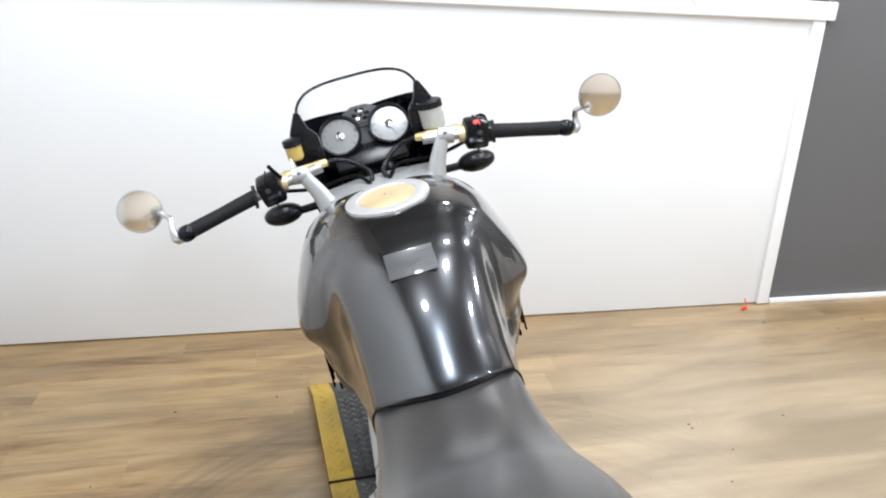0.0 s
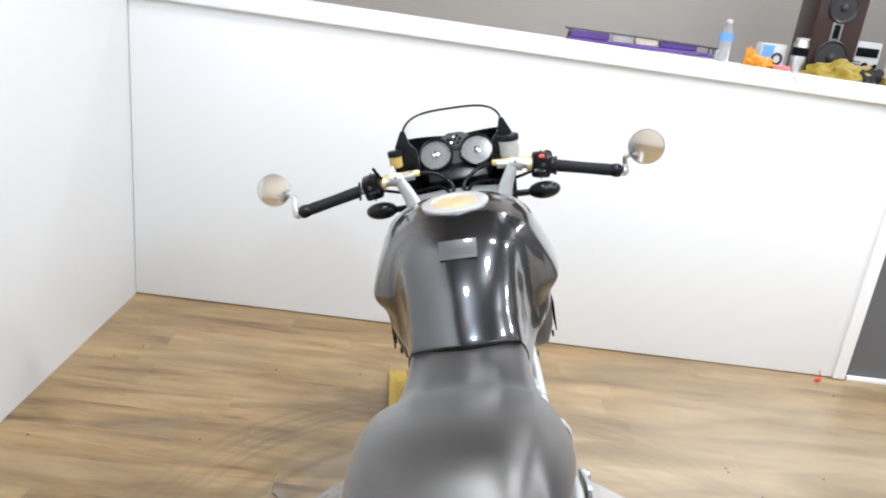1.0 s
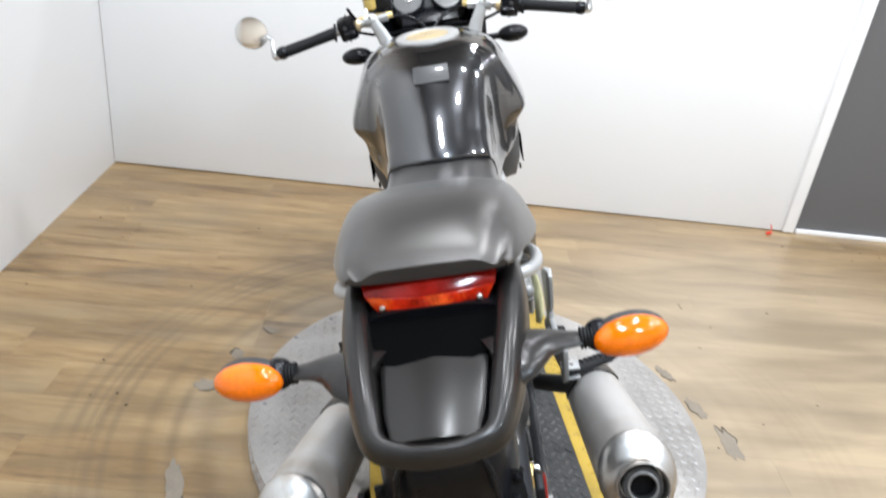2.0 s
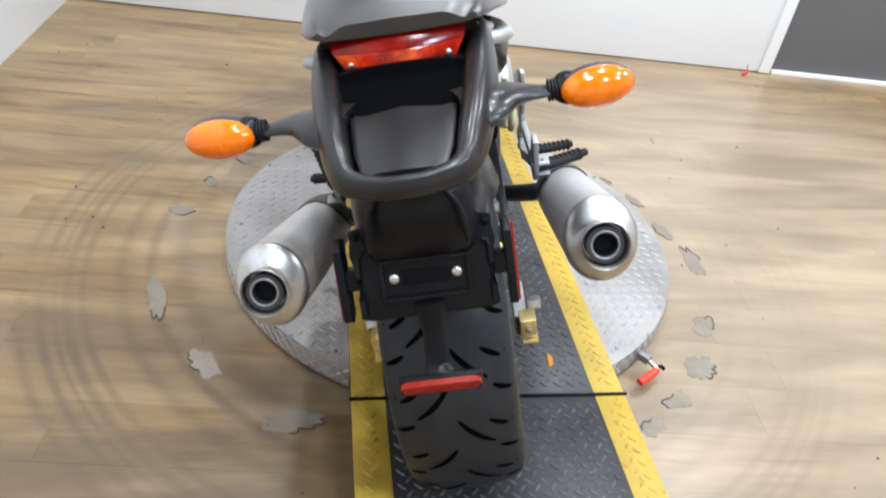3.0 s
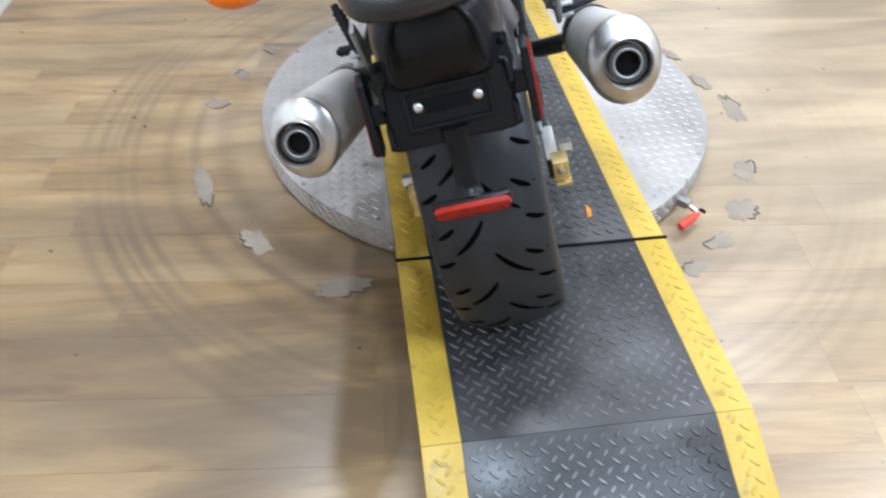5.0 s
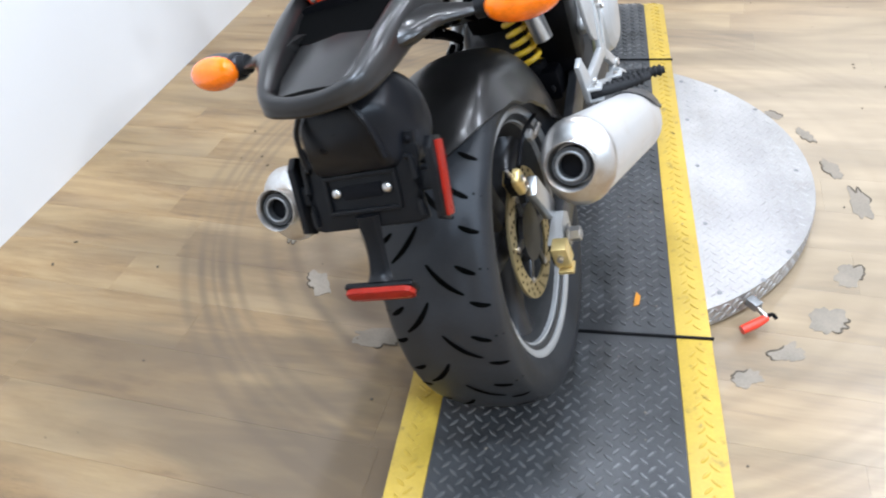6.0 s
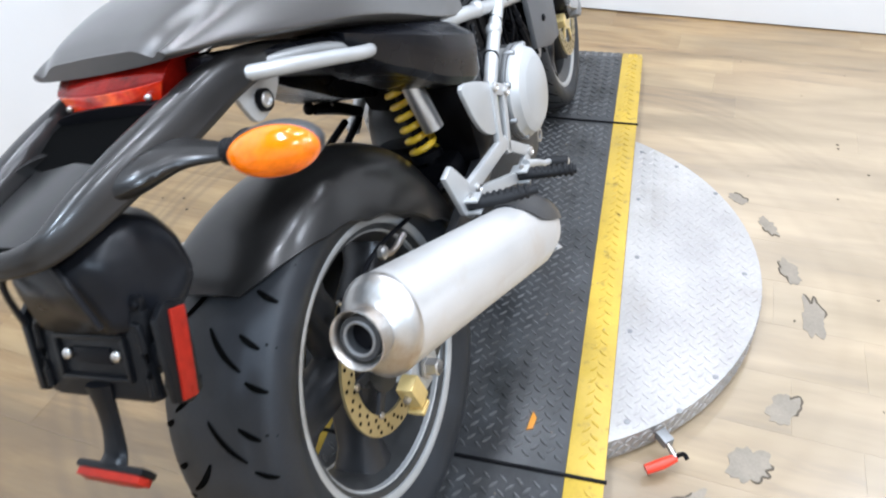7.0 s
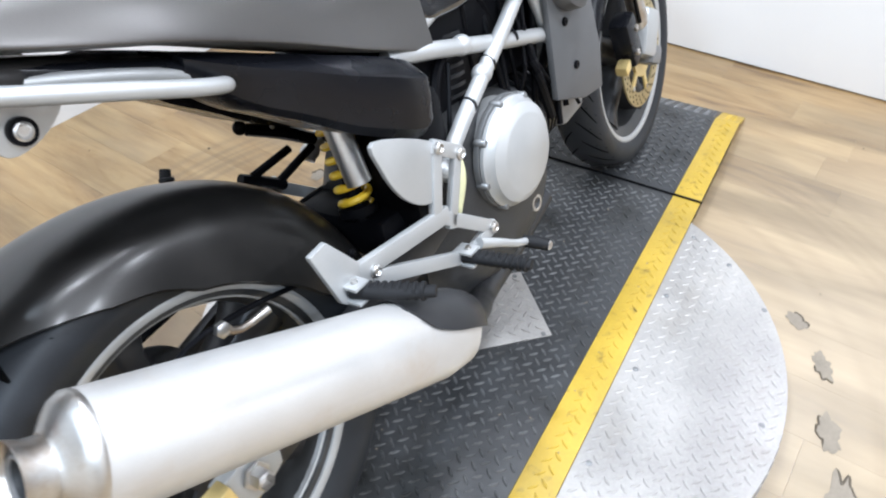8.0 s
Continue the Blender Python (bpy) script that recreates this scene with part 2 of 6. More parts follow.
ALU = surface("brushed_aluminium", (0.62, 0.625, 0.63), 0.34, metal=1.0, vary=0.10, scale=14, fine=260, bump=0.03, stretch=(1, 0.25, 1))
SILVER = surface("silver_paint", (0.42, 0.42, 0.415), 0.42, metal=0.4, coat=0.15, vary=0.08, scale=14, fine=500, bump=0.02)
SOOT = surface("dark_engine_casting", (0.045, 0.045, 0.046), 0.5, metal=0.4, vary=0.35, scale=22, fine=320, bump=0.15)
CASTING = surface("engine_casting", (0.24, 0.24, 0.24), 0.48, metal=0.6, vary=0.18, scale=22, fine=320, bump=0.12)
STEEL = surface("polished_steel", (0.57, 0.56, 0.545), 0.38, metal=1.0, vary=0.12, scale=18, fine=200, bump=0.01, spots=((0.38, 0.28, 0.19), 16.0, 0.48, 0.75))
MUFF = surface("satin_muffler_skin", (0.58, 0.563, 0.545), 0.44, metal=0.54, vary=0.06, scale=9, fine=420, bump=0.02, spots=((0.50, 0.42, 0.34), 7.0, 0.50, 0.85))
GOLD = surface("gold_anodised", (0.78, 0.60, 0.26), 0.34, metal=0.65, vary=0.14, scale=24, fine=300, bump=0.03)
DISC = surface("gold_brake_disc", (0.47, 0.38, 0.20), 0.35, metal=0.75, vary=0.12, scale=24, fine=300, bump=0.03)
SPRING = surface("yellow_spring_paint", (0.78, 0.50, 0.03), 0.34, coat=0.3, vary=0.12, scale=30)
RIMGREY = surface("rim_barrel_paint", (0.060, 0.060, 0.060), 0.40, metal=0.5, vary=0.15, scale=18)
POD = surface("dark_grey_plastic", (0.035, 0.035, 0.036), 0.5, vary=0.15, scale=30, fine=500, bump=0.1)
CABLE = surface("pale_yellow_sleeve", (0.62, 0.60, 0.36), 0.45, vary=0.15, scale=30)
RIMDARK = surface("dark_rim_paint", (0.032, 0.032, 0.034), 0.36, metal=0.4, vary=0.15, scale=18)
AMBER = surface("amber_lens", (0.82, 0.165, 0.0), 0.14, coat=0.3, vary=0.35, scale=40, fine=300, bump=0.06, trans=0.0)
REDLENS = surface("red_lens", (0.19, 0.006, 0.003), 0.14, coat=0.0, spec=0.18, vary=0.7, scale=26, fine=300, bump=0.05, trans=0.2)
EMBER = surface("orange_red_lens", (0.55, 0.020, 0.004), 0.12, coat=0.3, vary=0.7, scale=45, fine=220, bump=0.08, trans=0.15, spots=((0.98, 0.12, 0.010), 20.0, 0.44, 0.60))
REFLEX = surface("red_reflector", (0.24, 0.014, 0.007), 0.30, spec=0.15, vary=0.3, scale=60, fine=700, bump=0.15)
MIRROR = surface("mirror_glass", (0.86, 0.85, 0.83), 0.14, metal=1.0, vary=0.01, bump=0.0)
CHROME = surface("chrome", (0.75, 0.75, 0.75), 0.12, metal=1.0, vary=0.05, bump=0.0)
DIAL = surface("dial_face", (0.15, 0.147, 0.145), 0.32, vary=0.06, scale=20, coat=0.4, coat_rough=0.12, bump=0.0)
CUP = surface("reservoir_plastic", (0.55, 0.55, 0.52), 0.25, vary=0.12, scale=30, trans=0.3, bump=0.02)
OIL = surface("gold_fluid_cup", (0.55, 0.40, 0.12), 0.25, vary=0.12, scale=30, trans=0.2, bump=0.02)
GLASS = surface("clear_screen", (0.97, 0.97, 0.97), 0.02, vary=0.01, trans=1.0, ior=1.12, bump=0.0)
REDSW = surface("red_plastic", (0.72, 0.045, 0.02), 0.35, vary=0.1, scale=40)
BRASS = surface("brass_tint_metal", (0.72, 0.57, 0.34), 0.32, metal=0.45, vary=0.2, scale=20)
CAPRING = surface("pale_cap_ring", (0.52, 0.51, 0.50), 0.32, metal=0.4, vary=0.08, scale=30)
DECK = surface("dark_deck_paint", (0.040, 0.0405, 0.042), 0.34, spec=0.35, vary=0.45, scale=5, fine=120, bump=0.12, spots=((0.016, 0.016, 0.015), 5.0, 0.50, 0.70))
YELLOW = surface("yellow_stripe_paint", (0.43, 0.285, 0.035), 0.42, vary=0.22, scale=7, fine=150, bump=0.10, spots=((0.10, 0.068, 0.022), 30.0, 0.58, 0.74))
PLATE = surface("bright_tread_plate", (0.41, 0.388, 0.368), 0.40, metal=0.6, vary=0.26, scale=5, fine=160, bump=0.05, spots=((0.30, 0.268, 0.225), 6.0, 0.54, 0.95))
CONC = surface("bare_concrete", (0.225, 0.188, 0.145), 0.7, vary=0.25, scale=14, fine=180, bump=0.25)
LUG = surface("worn_deck_lugs", (0.145, 0.146, 0.147), 0.34, metal=0.5, vary=0.5, scale=6, fine=120, bump=0.06, spots=((0.035, 0.035, 0.035), 5.0, 0.48, 0.68))
SHROUD = surface("grey_shroud_plastic", (0.085, 0.085, 0.087), 0.45, spec=0.4, vary=0.12, scale=12, fine=300, bump=0.06)
GUARD = surface("dark_grey_mudguard_plastic", (0.0045, 0.0047, 0.0056), 0.34, spec=0.20, vary=0.15, scale=14, fine=400, bump=0.05)
FENDER = surface("dark_grey_fender_plastic", (0.0075, 0.0082, 0.0105), 0.32, spec=0.22, vary=0.15, scale=14, fine=400, bump=0.04)
PLASTER = surface("label_grey", (0.060, 0.060, 0.061), 0.35, coat=0.3, vary=0.1, scale=40)


# ---- mesh helpers ----
def bm_new():
    return bmesh.new()


def part(name, bm, material, parent=None, label="", m=None, sharp=38):
    """Links a bmesh as one mesh object under a thing or a part."""
    if m is not None:
        bm.transform(m)
    bmesh.ops.recalc_face_normals(bm, faces=bm.faces)
    bm.normal_update()
    lim = radians(sharp)
    for fc in bm.faces:
        fc.smooth = True
    for ed in bm.edges:
        ed.smooth = len(ed.link_faces) == 2 and ed.calc_face_angle(0) < lim
    me = bpy.data.meshes.new(name)
    bm.to_mesh(me)
    bm.free()
    for mm in material if isinstance(material, (list, tuple)) else (material,):
        me.materials.append(mm)
    ob = new(name, me)
    if parent is not None:
        ob.parent = parent
    if label:
        tagged(ob, label)
    return ob


def spline(pts, sub, closed=False):
    """Catmull-Rom through points of any dimension."""
    p = [np.array(q, float) for q in pts]
    n = len(p)
    if n < 3 or sub < 2:
        return p
    out = []
    for i in range(n if closed else n - 1):
        a, b, c, d = (p[(i + k) % n] if closed else p[min(max(i + k, 0), n - 1)] for k in (-1, 0, 1, 2))
        for j in range(sub):
            s = j / sub
            out.append(0.5 * (2 * b + (c - a) * s + (2 * a - 5 * b + 4 * c - d) * s**2 + (3 * b - a - 3 * c + d) * s**3))
    if not closed:
        out.append(p[-1])
    return out


def loft(bm, rings, caps=True, loop=False):
    vs = [[bm.verts.new(Vector(p)) for p in r] for r in rings]
    n = len(vs[0])
    pairs = list(zip(vs, vs[1:])) + ([(vs[-1], vs[0])] if loop else [])
    for a, b in pairs:
        for i in range(n):
            bm.faces.new((a[i], a[(i + 1) % n], b[(i + 1) % n], b[i]))
    if caps and not loop:
        bm.faces.new(vs[0][::-1]), bm.faces.new(vs[-1])
    return bm


def tube(pts, r, n=10, sub=4, caps=True, bm=None, closed=False, flat=1.0, up=(0, 0, 1)):
    """A tube along a smooth path; r may be a list; flat squeezes it across the up way."""
    bm = bm or bm_new()
    rs = list(r) if isinstance(r, (list, tuple)) else [r] * len(pts)
    path = spline([(*p, q) for p, q in zip(pts, rs)], sub, closed)
    pos = [Vector(p[:3]) for p in path]
    rings, up = [], Vector(up)
    for i, c in enumerate(pos):
        if closed:
            tan = pos[(i + 1) % len(pos)] - pos[i - 1]
        else:
            tan = pos[min(i + 1, len(pos) - 1)] - pos[max(i - 1, 0)]
        tan.normalize()
        side = tan.cross(up)
        if side.length < 1e-3:
            side = tan.cross(Vector((1, 0, 0)))
        side.normalize()
        top = side.cross(tan)
        q = path[i][3]
        rings.append([c + side * (math.cos(a) * q) + top * (math.sin(a) * q * flat) for a in (2 * math.pi * k / n for k in range(n))])
    return loft(bm, rings, caps, closed)


def lathe(profile, n=32, bm=None, closed=False, m=None):
    """Turns a profile of (along, radius) about the x axis."""
    bm2 = bm_new()
    rings = [[Vector((x, r * math.cos(a), r * math.sin(a))) for a in (2 * math.pi * k / n for k in range(n))] for x, r in profile]
    loft(bm2, rings, caps=not closed, loop=closed)
    if m is not None:
        bm2.transform(m)
    if bm is None:
        return bm2
    return merge(bm, bm2)


def merge(bm, other):
    me = bpy.data.meshes.new("tmp")
    other.to_mesh(me)
    other.free()
    bm.from_mesh(me)
    bpy.data.meshes.remove(me)
    return bm


def box(size, at=(0, 0, 0), bevel=0.0, rot=(0, 0, 0), bm=None, seg=2, taper=1.0):
    b = bm_new()
    bmesh.ops.create_cube(b, size=1)
    for v in b.verts:
        k = taper if v.co.z < 0 else 1.0
        v.co = Vector((v.co.x * size[0] * k, v.co.y * size[1] * k, v.co.z * size[2]))
    if bevel:
        bmesh.ops.bevel(b, geom=b.edges[:], offset=bevel, segments=seg, profile=0.6, affect="EDGES")
    b.transform(pose(*at, *rot))
    return b if bm is None else merge(bm, b)


def prism(poly, axis, lo, hi, bevel=0.0, bm=None, seg=2):
    """An outline in the two other axes, given depth along the axis."""
    b = bm_new()

    def at(p, d):
        q = [p[0], p[1]]
        q.insert("xyz".index(axis), d)
        return Vector(q)

    loft(b, [[at(p, lo) for p in poly], [at(p, hi) for p in poly]])
    bmesh.ops.recalc_face_normals(b, faces=b.faces)
    if bevel:
        bmesh.ops.bevel(b, geom=b.edges[:], offset=bevel, segments=seg, profile=0.6, affect="EDGES", clamp_overlap=True)
    return b if bm is None else merge(bm, b)


def ball(size, at=(0, 0, 0), rot=(0, 0, 0), bm=None, u=20, v=12):
    b = bm_new()
    bmesh.ops.create_uvsphere(b, u_segments=u, v_segments=v, radius=1)
    b.transform(pose(*at, *rot) @ Matrix.Diagonal((*size, 1)))
    return b if bm is None else merge(bm, b)


def skin(rows, nu=4, nv=4, bm=None):
    """A body along y, the same on both sides: rows of y and half sections (x, z) from the top's middle to the bottom's middle."""
    bm = bm or bm_new()
    full = []
    for y, pts in rows:
        ext = [(-pts[1][0], pts[1][1])] + list(pts) + [(-pts[-2][0], pts[-2][1])]
        half = spline(ext, nv)[nv:-nv]
        ring = list(half) + [np.array((-q[0], q[1])) for q in half[-2:0:-1]]
        full.append(np.array([(q[0], y, q[1]) for q in ring]).ravel())
    rings = [r.reshape(-1, 3) for r in spline(full, nu)]
    return loft(bm, [[Vector(p) for p in r] for r in rings])


def both(bm):
    """Adds the mirrored half."""
    b = bm.copy()
    b.transform(Matrix.Diagonal((-1, 1, 1, 1)))
    bmesh.ops.reverse_faces(b, faces=b.faces)
    return merge(bm, b)


def thing(name, label, category, m=None, group="", kind=""):
    ob = new(name)
    ob.empty_display_size = 0.1
    if m is not None:
        ob.matrix_world = m
    return tagged(ob, label, category, group, kind)


def structure(name, bm, material, label, category):
    return tagged(part(name, bm, material, None, sharp=30), label, category, kind="structure")


# ---- the room ----
WALL_TURN = -5.7
ROOM = pose(-1.488, 2.421, 0, 0, 0, WALL_TURN)
HALF_TOP = 1.31
CAP_RISE = 0.085


def cap_lift(bm):
    """The half wall stands a little higher towards the corner."""
    for v in bm.verts:
        v.co.z += CAP_RISE * max(1 - v.co.x / 3.31, 0) * max(v.co.z, 0) / HALF_TOP
    return bm


structure("floor", box((9.4, 9.6, 0.1), (1.4, -0.2, -0.056)), UNDER, "Dark base under beige wood-look vinyl planks", "floor")
bm = box((3.31, 0.12, HALF_TOP - 0.07), (1.655, 0.06, (HALF_TOP - 0.07) / 2 + 0.005), 0.003)
cap_lift(bm).transform(ROOM)
structure("wall_front", bm, WALL, "Bright white half-height wall behind the motorcycle", "wall")
bm = box((3.36, 0.34, 0.07), (1.66, 0.145, HALF_TOP - 0.035), 0.006)
cap_lift(bm).transform(ROOM)
structure("wall_cap", bm, TRIM, "White boxed cap along the half wall's top", "ledge")
bm = box((0.055, 0.014, HALF_TOP - 0.07), (3.2805, -0.007, (HALF_TOP - 0.07) / 2 + 0.005), 0.002)
bm.transform(ROOM)
structure("trim", bm, TRIM, "White upright trim board at the half wall's end", "trim")
bm = box((0.10, 6.7, 4.2), (-0.052, -3.33, 1.605), 0.002)
bm.transform(ROOM @ pose(0, 0, 0, 0, 0, 2.8))
structure("wall_left", bm, WALL, "Tall plain white side wall", "wall")
bm = box((0.10, 2.9, 4.2), (-0.052, 1.45, 2.1), 0.002)
bm.transform(ROOM)
structure("wall_left_back", bm, PALE_WALL, "Pale grey side wall beyond the half wall", "wall")
bm = box((2.8, 0.10, 4.2), (4.72, 0.06, 2.1), 0.002)
bm.transform(ROOM)
structure("wall_grey", bm, GREY_WALL, "Dark grey painted wall beside the half wall", "wall")
bm = box((2.78, 0.015, 0.022), (4.71, -0.0005, 0.011), 0.003)
bm.transform(ROOM)
structure("baseboard", bm, TRIM, "Thin white skirting strip under the grey wall", "baseboard")
bm = box((7.6, 0.10, 4.2), (2.2, 2.6, 2.1), 0.002)
bm.transform(ROOM)
structure("wall_far", bm, PALE_WALL, "Pale grey wall of the space behind the half wall", "wall")
structure("wall_right", box((0.1, 9.4, 4.2), (4.6, -0.2, 2.1)), PALE_WALL, "Plain pale side wall", "wall")
structure("wall_rear", box((8.2, 0.1, 4.2), (0.9, -4.3, 2.1)), BEIGE_WALL, "Plain beige rear wall", "wall")
structure("ceiling", box((9.4, 9.6, 0.1), (1.4, -0.2, 4.25)), CEIL, "Plain pale grey ceiling", "ceiling")


# ---- the turntable with its deck ----
DECK_Z, DECK_W, DECK_L, DISC_R = 0.068, 0.600, 1.244, 0.612
STRIPE = 0.070
MID = (0.0, DECK_L / 2)


def lug_mesh(bm, x, y, z, turn, ln=0.0120, wd=0.0036, ht=0.0024, m=None):
    """One raised almond of tread plate."""
    c, s = math.cos(turn), math.sin(turn)
    pts = [(-ln, 0, 0), (-ln * 0.4, -wd * 0.85, 0), (ln * 0.4, -wd * 0.85, 0), (ln, 0, 0), (ln * 0.4, wd * 0.85, 0), (-ln * 0.4, wd * 0.85, 0),
           (-ln * 0.68, 0, ht), (-ln * 0.3, -wd * 0.42, ht), (ln * 0.3, -wd * 0.42, ht), (ln * 0.68, 0, ht), (ln * 0.3, wd * 0.42, ht), (-ln * 0.3, wd * 0.42, ht)]
    vs = []
    for px, py, pz in pts:
        q = Vector((x + px * c - py * s, y + px * s + py * c, z + pz))
        vs.append(bm.verts.new(m @ q if m is not None else q))
    for k in range(6):
        bm.faces.new((vs[k], vs[(k + 1) % 6], vs[6 + (k + 1) % 6], vs[6 + k]))
    bm.faces.new(vs[6:])


def tread(inside, x0, x1, y0, y1, z, m=None, pitch=0.0304, ht=0.0024):
    """Rows of lugs that slant by turns, each row set off by half a step."""
    bm = bm_new()
    for j in range(math.ceil(y0 / pitch * 2), math.floor(y1 / pitch * 2) + 1):
        off = (j % 2) * 0.5
        for i in range(math.ceil(x0 / pitch - off), math.floor(x1 / pitch - off) + 1):
            x, y = (i + off) * pitch, j * pitch / 2
            if inside(x, y):
                lug_mesh(bm, x, y, z, radians(48 if j % 2 else -42), ht=ht, m=m)
    return bm


def stuff(ob):
    return tagged(ob, kind="stuff")


table = thing("turntable", "Round motorcycle turntable with bright tread plate sides and a dark deck", "turntable")
H2 = DECK_W / 2
for sx in (1, -1):
    # one segment of the disc beside the deck
    a0 = math.acos((H2 + 0.001) / DISC_R)
    arc = [(sx * DISC_R * math.cos(a), MID[1] + DISC_R * math.sin(a)) for a in np.linspace(-a0, a0, 40)]
    seg = part("disc_plate", prism(arc, "z", DECK_Z - 0.010, DECK_Z - 0.004), PLATE, table, "bright tread plate segment")
    inside = lambda x, y: math.hypot(x, y - MID[1]) < DISC_R - 0.012 and abs(x) > H2 + 0.008
    xs = (H2 + 0.01, DISC_R - 0.01) if sx > 0 else (-DISC_R + 0.01, -H2 - 0.01)
    stuff(part("tread_pattern", tread(inside, *xs, MID[1] - 0.56, MID[1] + 0.56, DECK_Z - 0.0041, ht=0.0014), PLATE, seg))
    for bx, by in ((0.322, 0.868), (0.329, 0.631), (0.325, 0.383), (0.332, 0.143), (0.322, 1.10), (0.575, 0.618), (0.50, 0.29), (0.52, 0.93), (0.42, 1.04), (0.43, 0.19)):
        bm = lathe([(0, 0.0062), (0.0012, 0.006), (0.0022, 0.0035), (0.0022, 0.001)], 10, m=pose(sx * bx, by, DECK_Z - 0.0042, 0, -90, 0))
        part("screw_head", bm, CASTING, seg)
    # upright rim
    b = bm_new()
    rim = []
    for a in np.linspace(-a0, a0, 48):
        c, s = sx * math.cos(a), math.sin(a)
        rim.append([Vector((r * c, MID[1] + r * s, z)) for r, z in ((DISC_R, 0.006), (DISC_R, DECK_Z - 0.005), (DISC_R - 0.004, DECK_Z - 0.005), (DISC_R - 0.004, 0.006))])
    loft(b, rim)
    skirt = part("skirt", b, PLATE, table, "upright tread plate rim")
    b = bm_new()
    for k, a in enumerate(np.linspace(-a0 + 0.015, a0 - 0.015, 78)):
        for row in range(3):
            m = Matrix.Translation((sx * DISC_R * math.cos(a), MID[1] + DISC_R * math.sin(a), 0.017 + 0.0165 * row)) @ Matrix.Rotation(a if sx > 0 else math.pi - a, 4, "Z") @ pose(0, 0, 0, 0, 90, 0)
            lug_mesh(b, 0, 0, 0.0, radians(45 if (k + row) % 2 else -45), m=m)
    stuff(part("skirt_tread", b, PLATE, skirt))
part("base_ring", lathe([(0.0, 0.56), (0.05, 0.56)], 64, m=pose(0, MID[1], 0.002, 0, -90, 0)), DEEP, table)


def deck_part(owner, y0, y1, m=None, z=DECK_Z):
    """A painted tread plate deck with a yellow stripe on each side."""
    mid = part("deck_plate", box((DECK_W - 2 * STRIPE - 0.0008, y1 - y0, 0.006), (0, (y0 + y1) / 2, z - 0.003), 0.001), DECK, owner, "dark painted tread plate", m)
    inner = H2 - STRIPE
    stuff(part("tread_pattern", tread(lambda x, y: True, -inner + 0.014, inner - 0.014, y0 + 0.014, y1 - 0.014, z, m), LUG, mid))
    for sx in (1, -1):
        st = part("stripe", box((STRIPE, y1 - y0, 0.006), (sx * (H2 - STRIPE / 2), (y0 + y1) / 2, z - 0.003), 0.001), YELLOW, owner, "worn yellow safety stripe", m)
        lo, hi = sorted((sx * (inner + 0.014), sx * (H2 - 0.012)))
        stuff(part("tread_pattern", tread(lambda x, y: True, lo, hi, y0 + 0.014, y1 - 0.014, z, m, ht=0.0021), YELLOW, st))


deck_part(table, 0.004, DECK_L - 0.004)
part("deck_frame", box((DECK_W - 0.01, DECK_L - 0.01, 0.05), (0, DECK_L / 2, 0.035)), DEEP, table)
fix = part("patch_plate", box((0.20, 0.19, 0.003), (0.012, 0.632, DECK_Z + 0.0025), 0.0008, (0, 0, -46)), PLATE, table, "bright tread plate patch screwed to the deck")
stuff(part("tread_pattern", tread(lambda x, y: True, -0.088, 0.088, -0.082, 0.082, 0.004, pose(0.012, 0.632, DECK_Z, 0, 0, -46)), PLATE, fix))
for bx, by in ((0.005, 0.750), (0.133, 0.620)):
    part("screw_head", lathe([(0, 0.0055), (0.0015, 0.005), (0.002, 0.001)], 10, m=pose(bx, by, DECK_Z + 0.004, 0, -90, 0)), CASTING, fix)
# locking pin with a red grip on the rim
part("lock_bracket", box((0.03, 0.022, 0.02), (0.405, 0.135, 0.044), 0.003, (0, 0, -50)), CASTING, table)
part("lock_pin", tube([(0.400, 0.145, 0.046), (0.418, 0.112, 0.042), (0.428, 0.098, 0.040)], 0.006), STEEL, table)
part("lock_link", tube([(0.428, 0.098, 0.046), (0.442, 0.112, 0.036), (0.450, 0.105, 0.03)], 0.0045), DEEP, table)
part("lock_grip", tube([(0.428, 0.100, 0.038), (0.405, 0.086, 0.032), (0.375, 0.070, 0.026)], [0.008, 0.0105, 0.010], sub=5), REDSW, table, "red plastic lever grip")

for name, y0, sgn in (("rear", -0.004, -1), ("fore", DECK_L + 0.004, 1)):
    ramp = thing("ramp", "Dark tread plate ramp with yellow edge stripes hinged to the turntable", "ramp", group="turntable ramps")
    lo, hi = sorted((y0, y0 + sgn * 0.445))
    deck_part(ramp, lo, hi)
    part("ramp_frame", box((DECK_W - 0.01, 0.43, 0.055), (0, (lo + hi) / 2, 0.032)), DEEP, ramp)
    # sloping lip
    run, drop = 0.160, DECK_Z - 0.007
    ln, tip = math.hypot(run, drop), math.degrees(math.atan2(drop, run))
    m = pose(0, y0 + sgn * 0.446, DECK_Z, -sgn * tip, 0, 0)
    deck_part(ramp, *sorted((0.0, sgn * ln)), m=m, z=0.0)
    part("hinge_rod", tube([(-H2 - 0.004, y0 - sgn * 0.004, DECK_Z + 0.0005), (0, y0 - sgn * 0.004, DECK_Z + 0.0005), (H2 + 0.004, y0 - sgn * 0.004, DECK_Z + 0.0005)], 0.0038, 8, 1), DEEP, ramp, "dark steel hinge rod")

# ---- the motorcycle, leaning on its stand ----
bike = thing("motorcycle", "Dark grey naked twin-cylinder motorcycle leaning on its side stand", "motorcycle", pose(-0.0566, -0.0479, 0.068, 0, -14.75, -5.5))
REAR, FORE = (-0.002, 0.302), (1.408, 0.303)
# the steering stands a little to the left
STEER = Matrix.Translation((0, 1.075, 0)) @ Matrix.Rotation(radians(4.5), 4, "Z") @ Matrix.Translation((0, -1.075, 0))


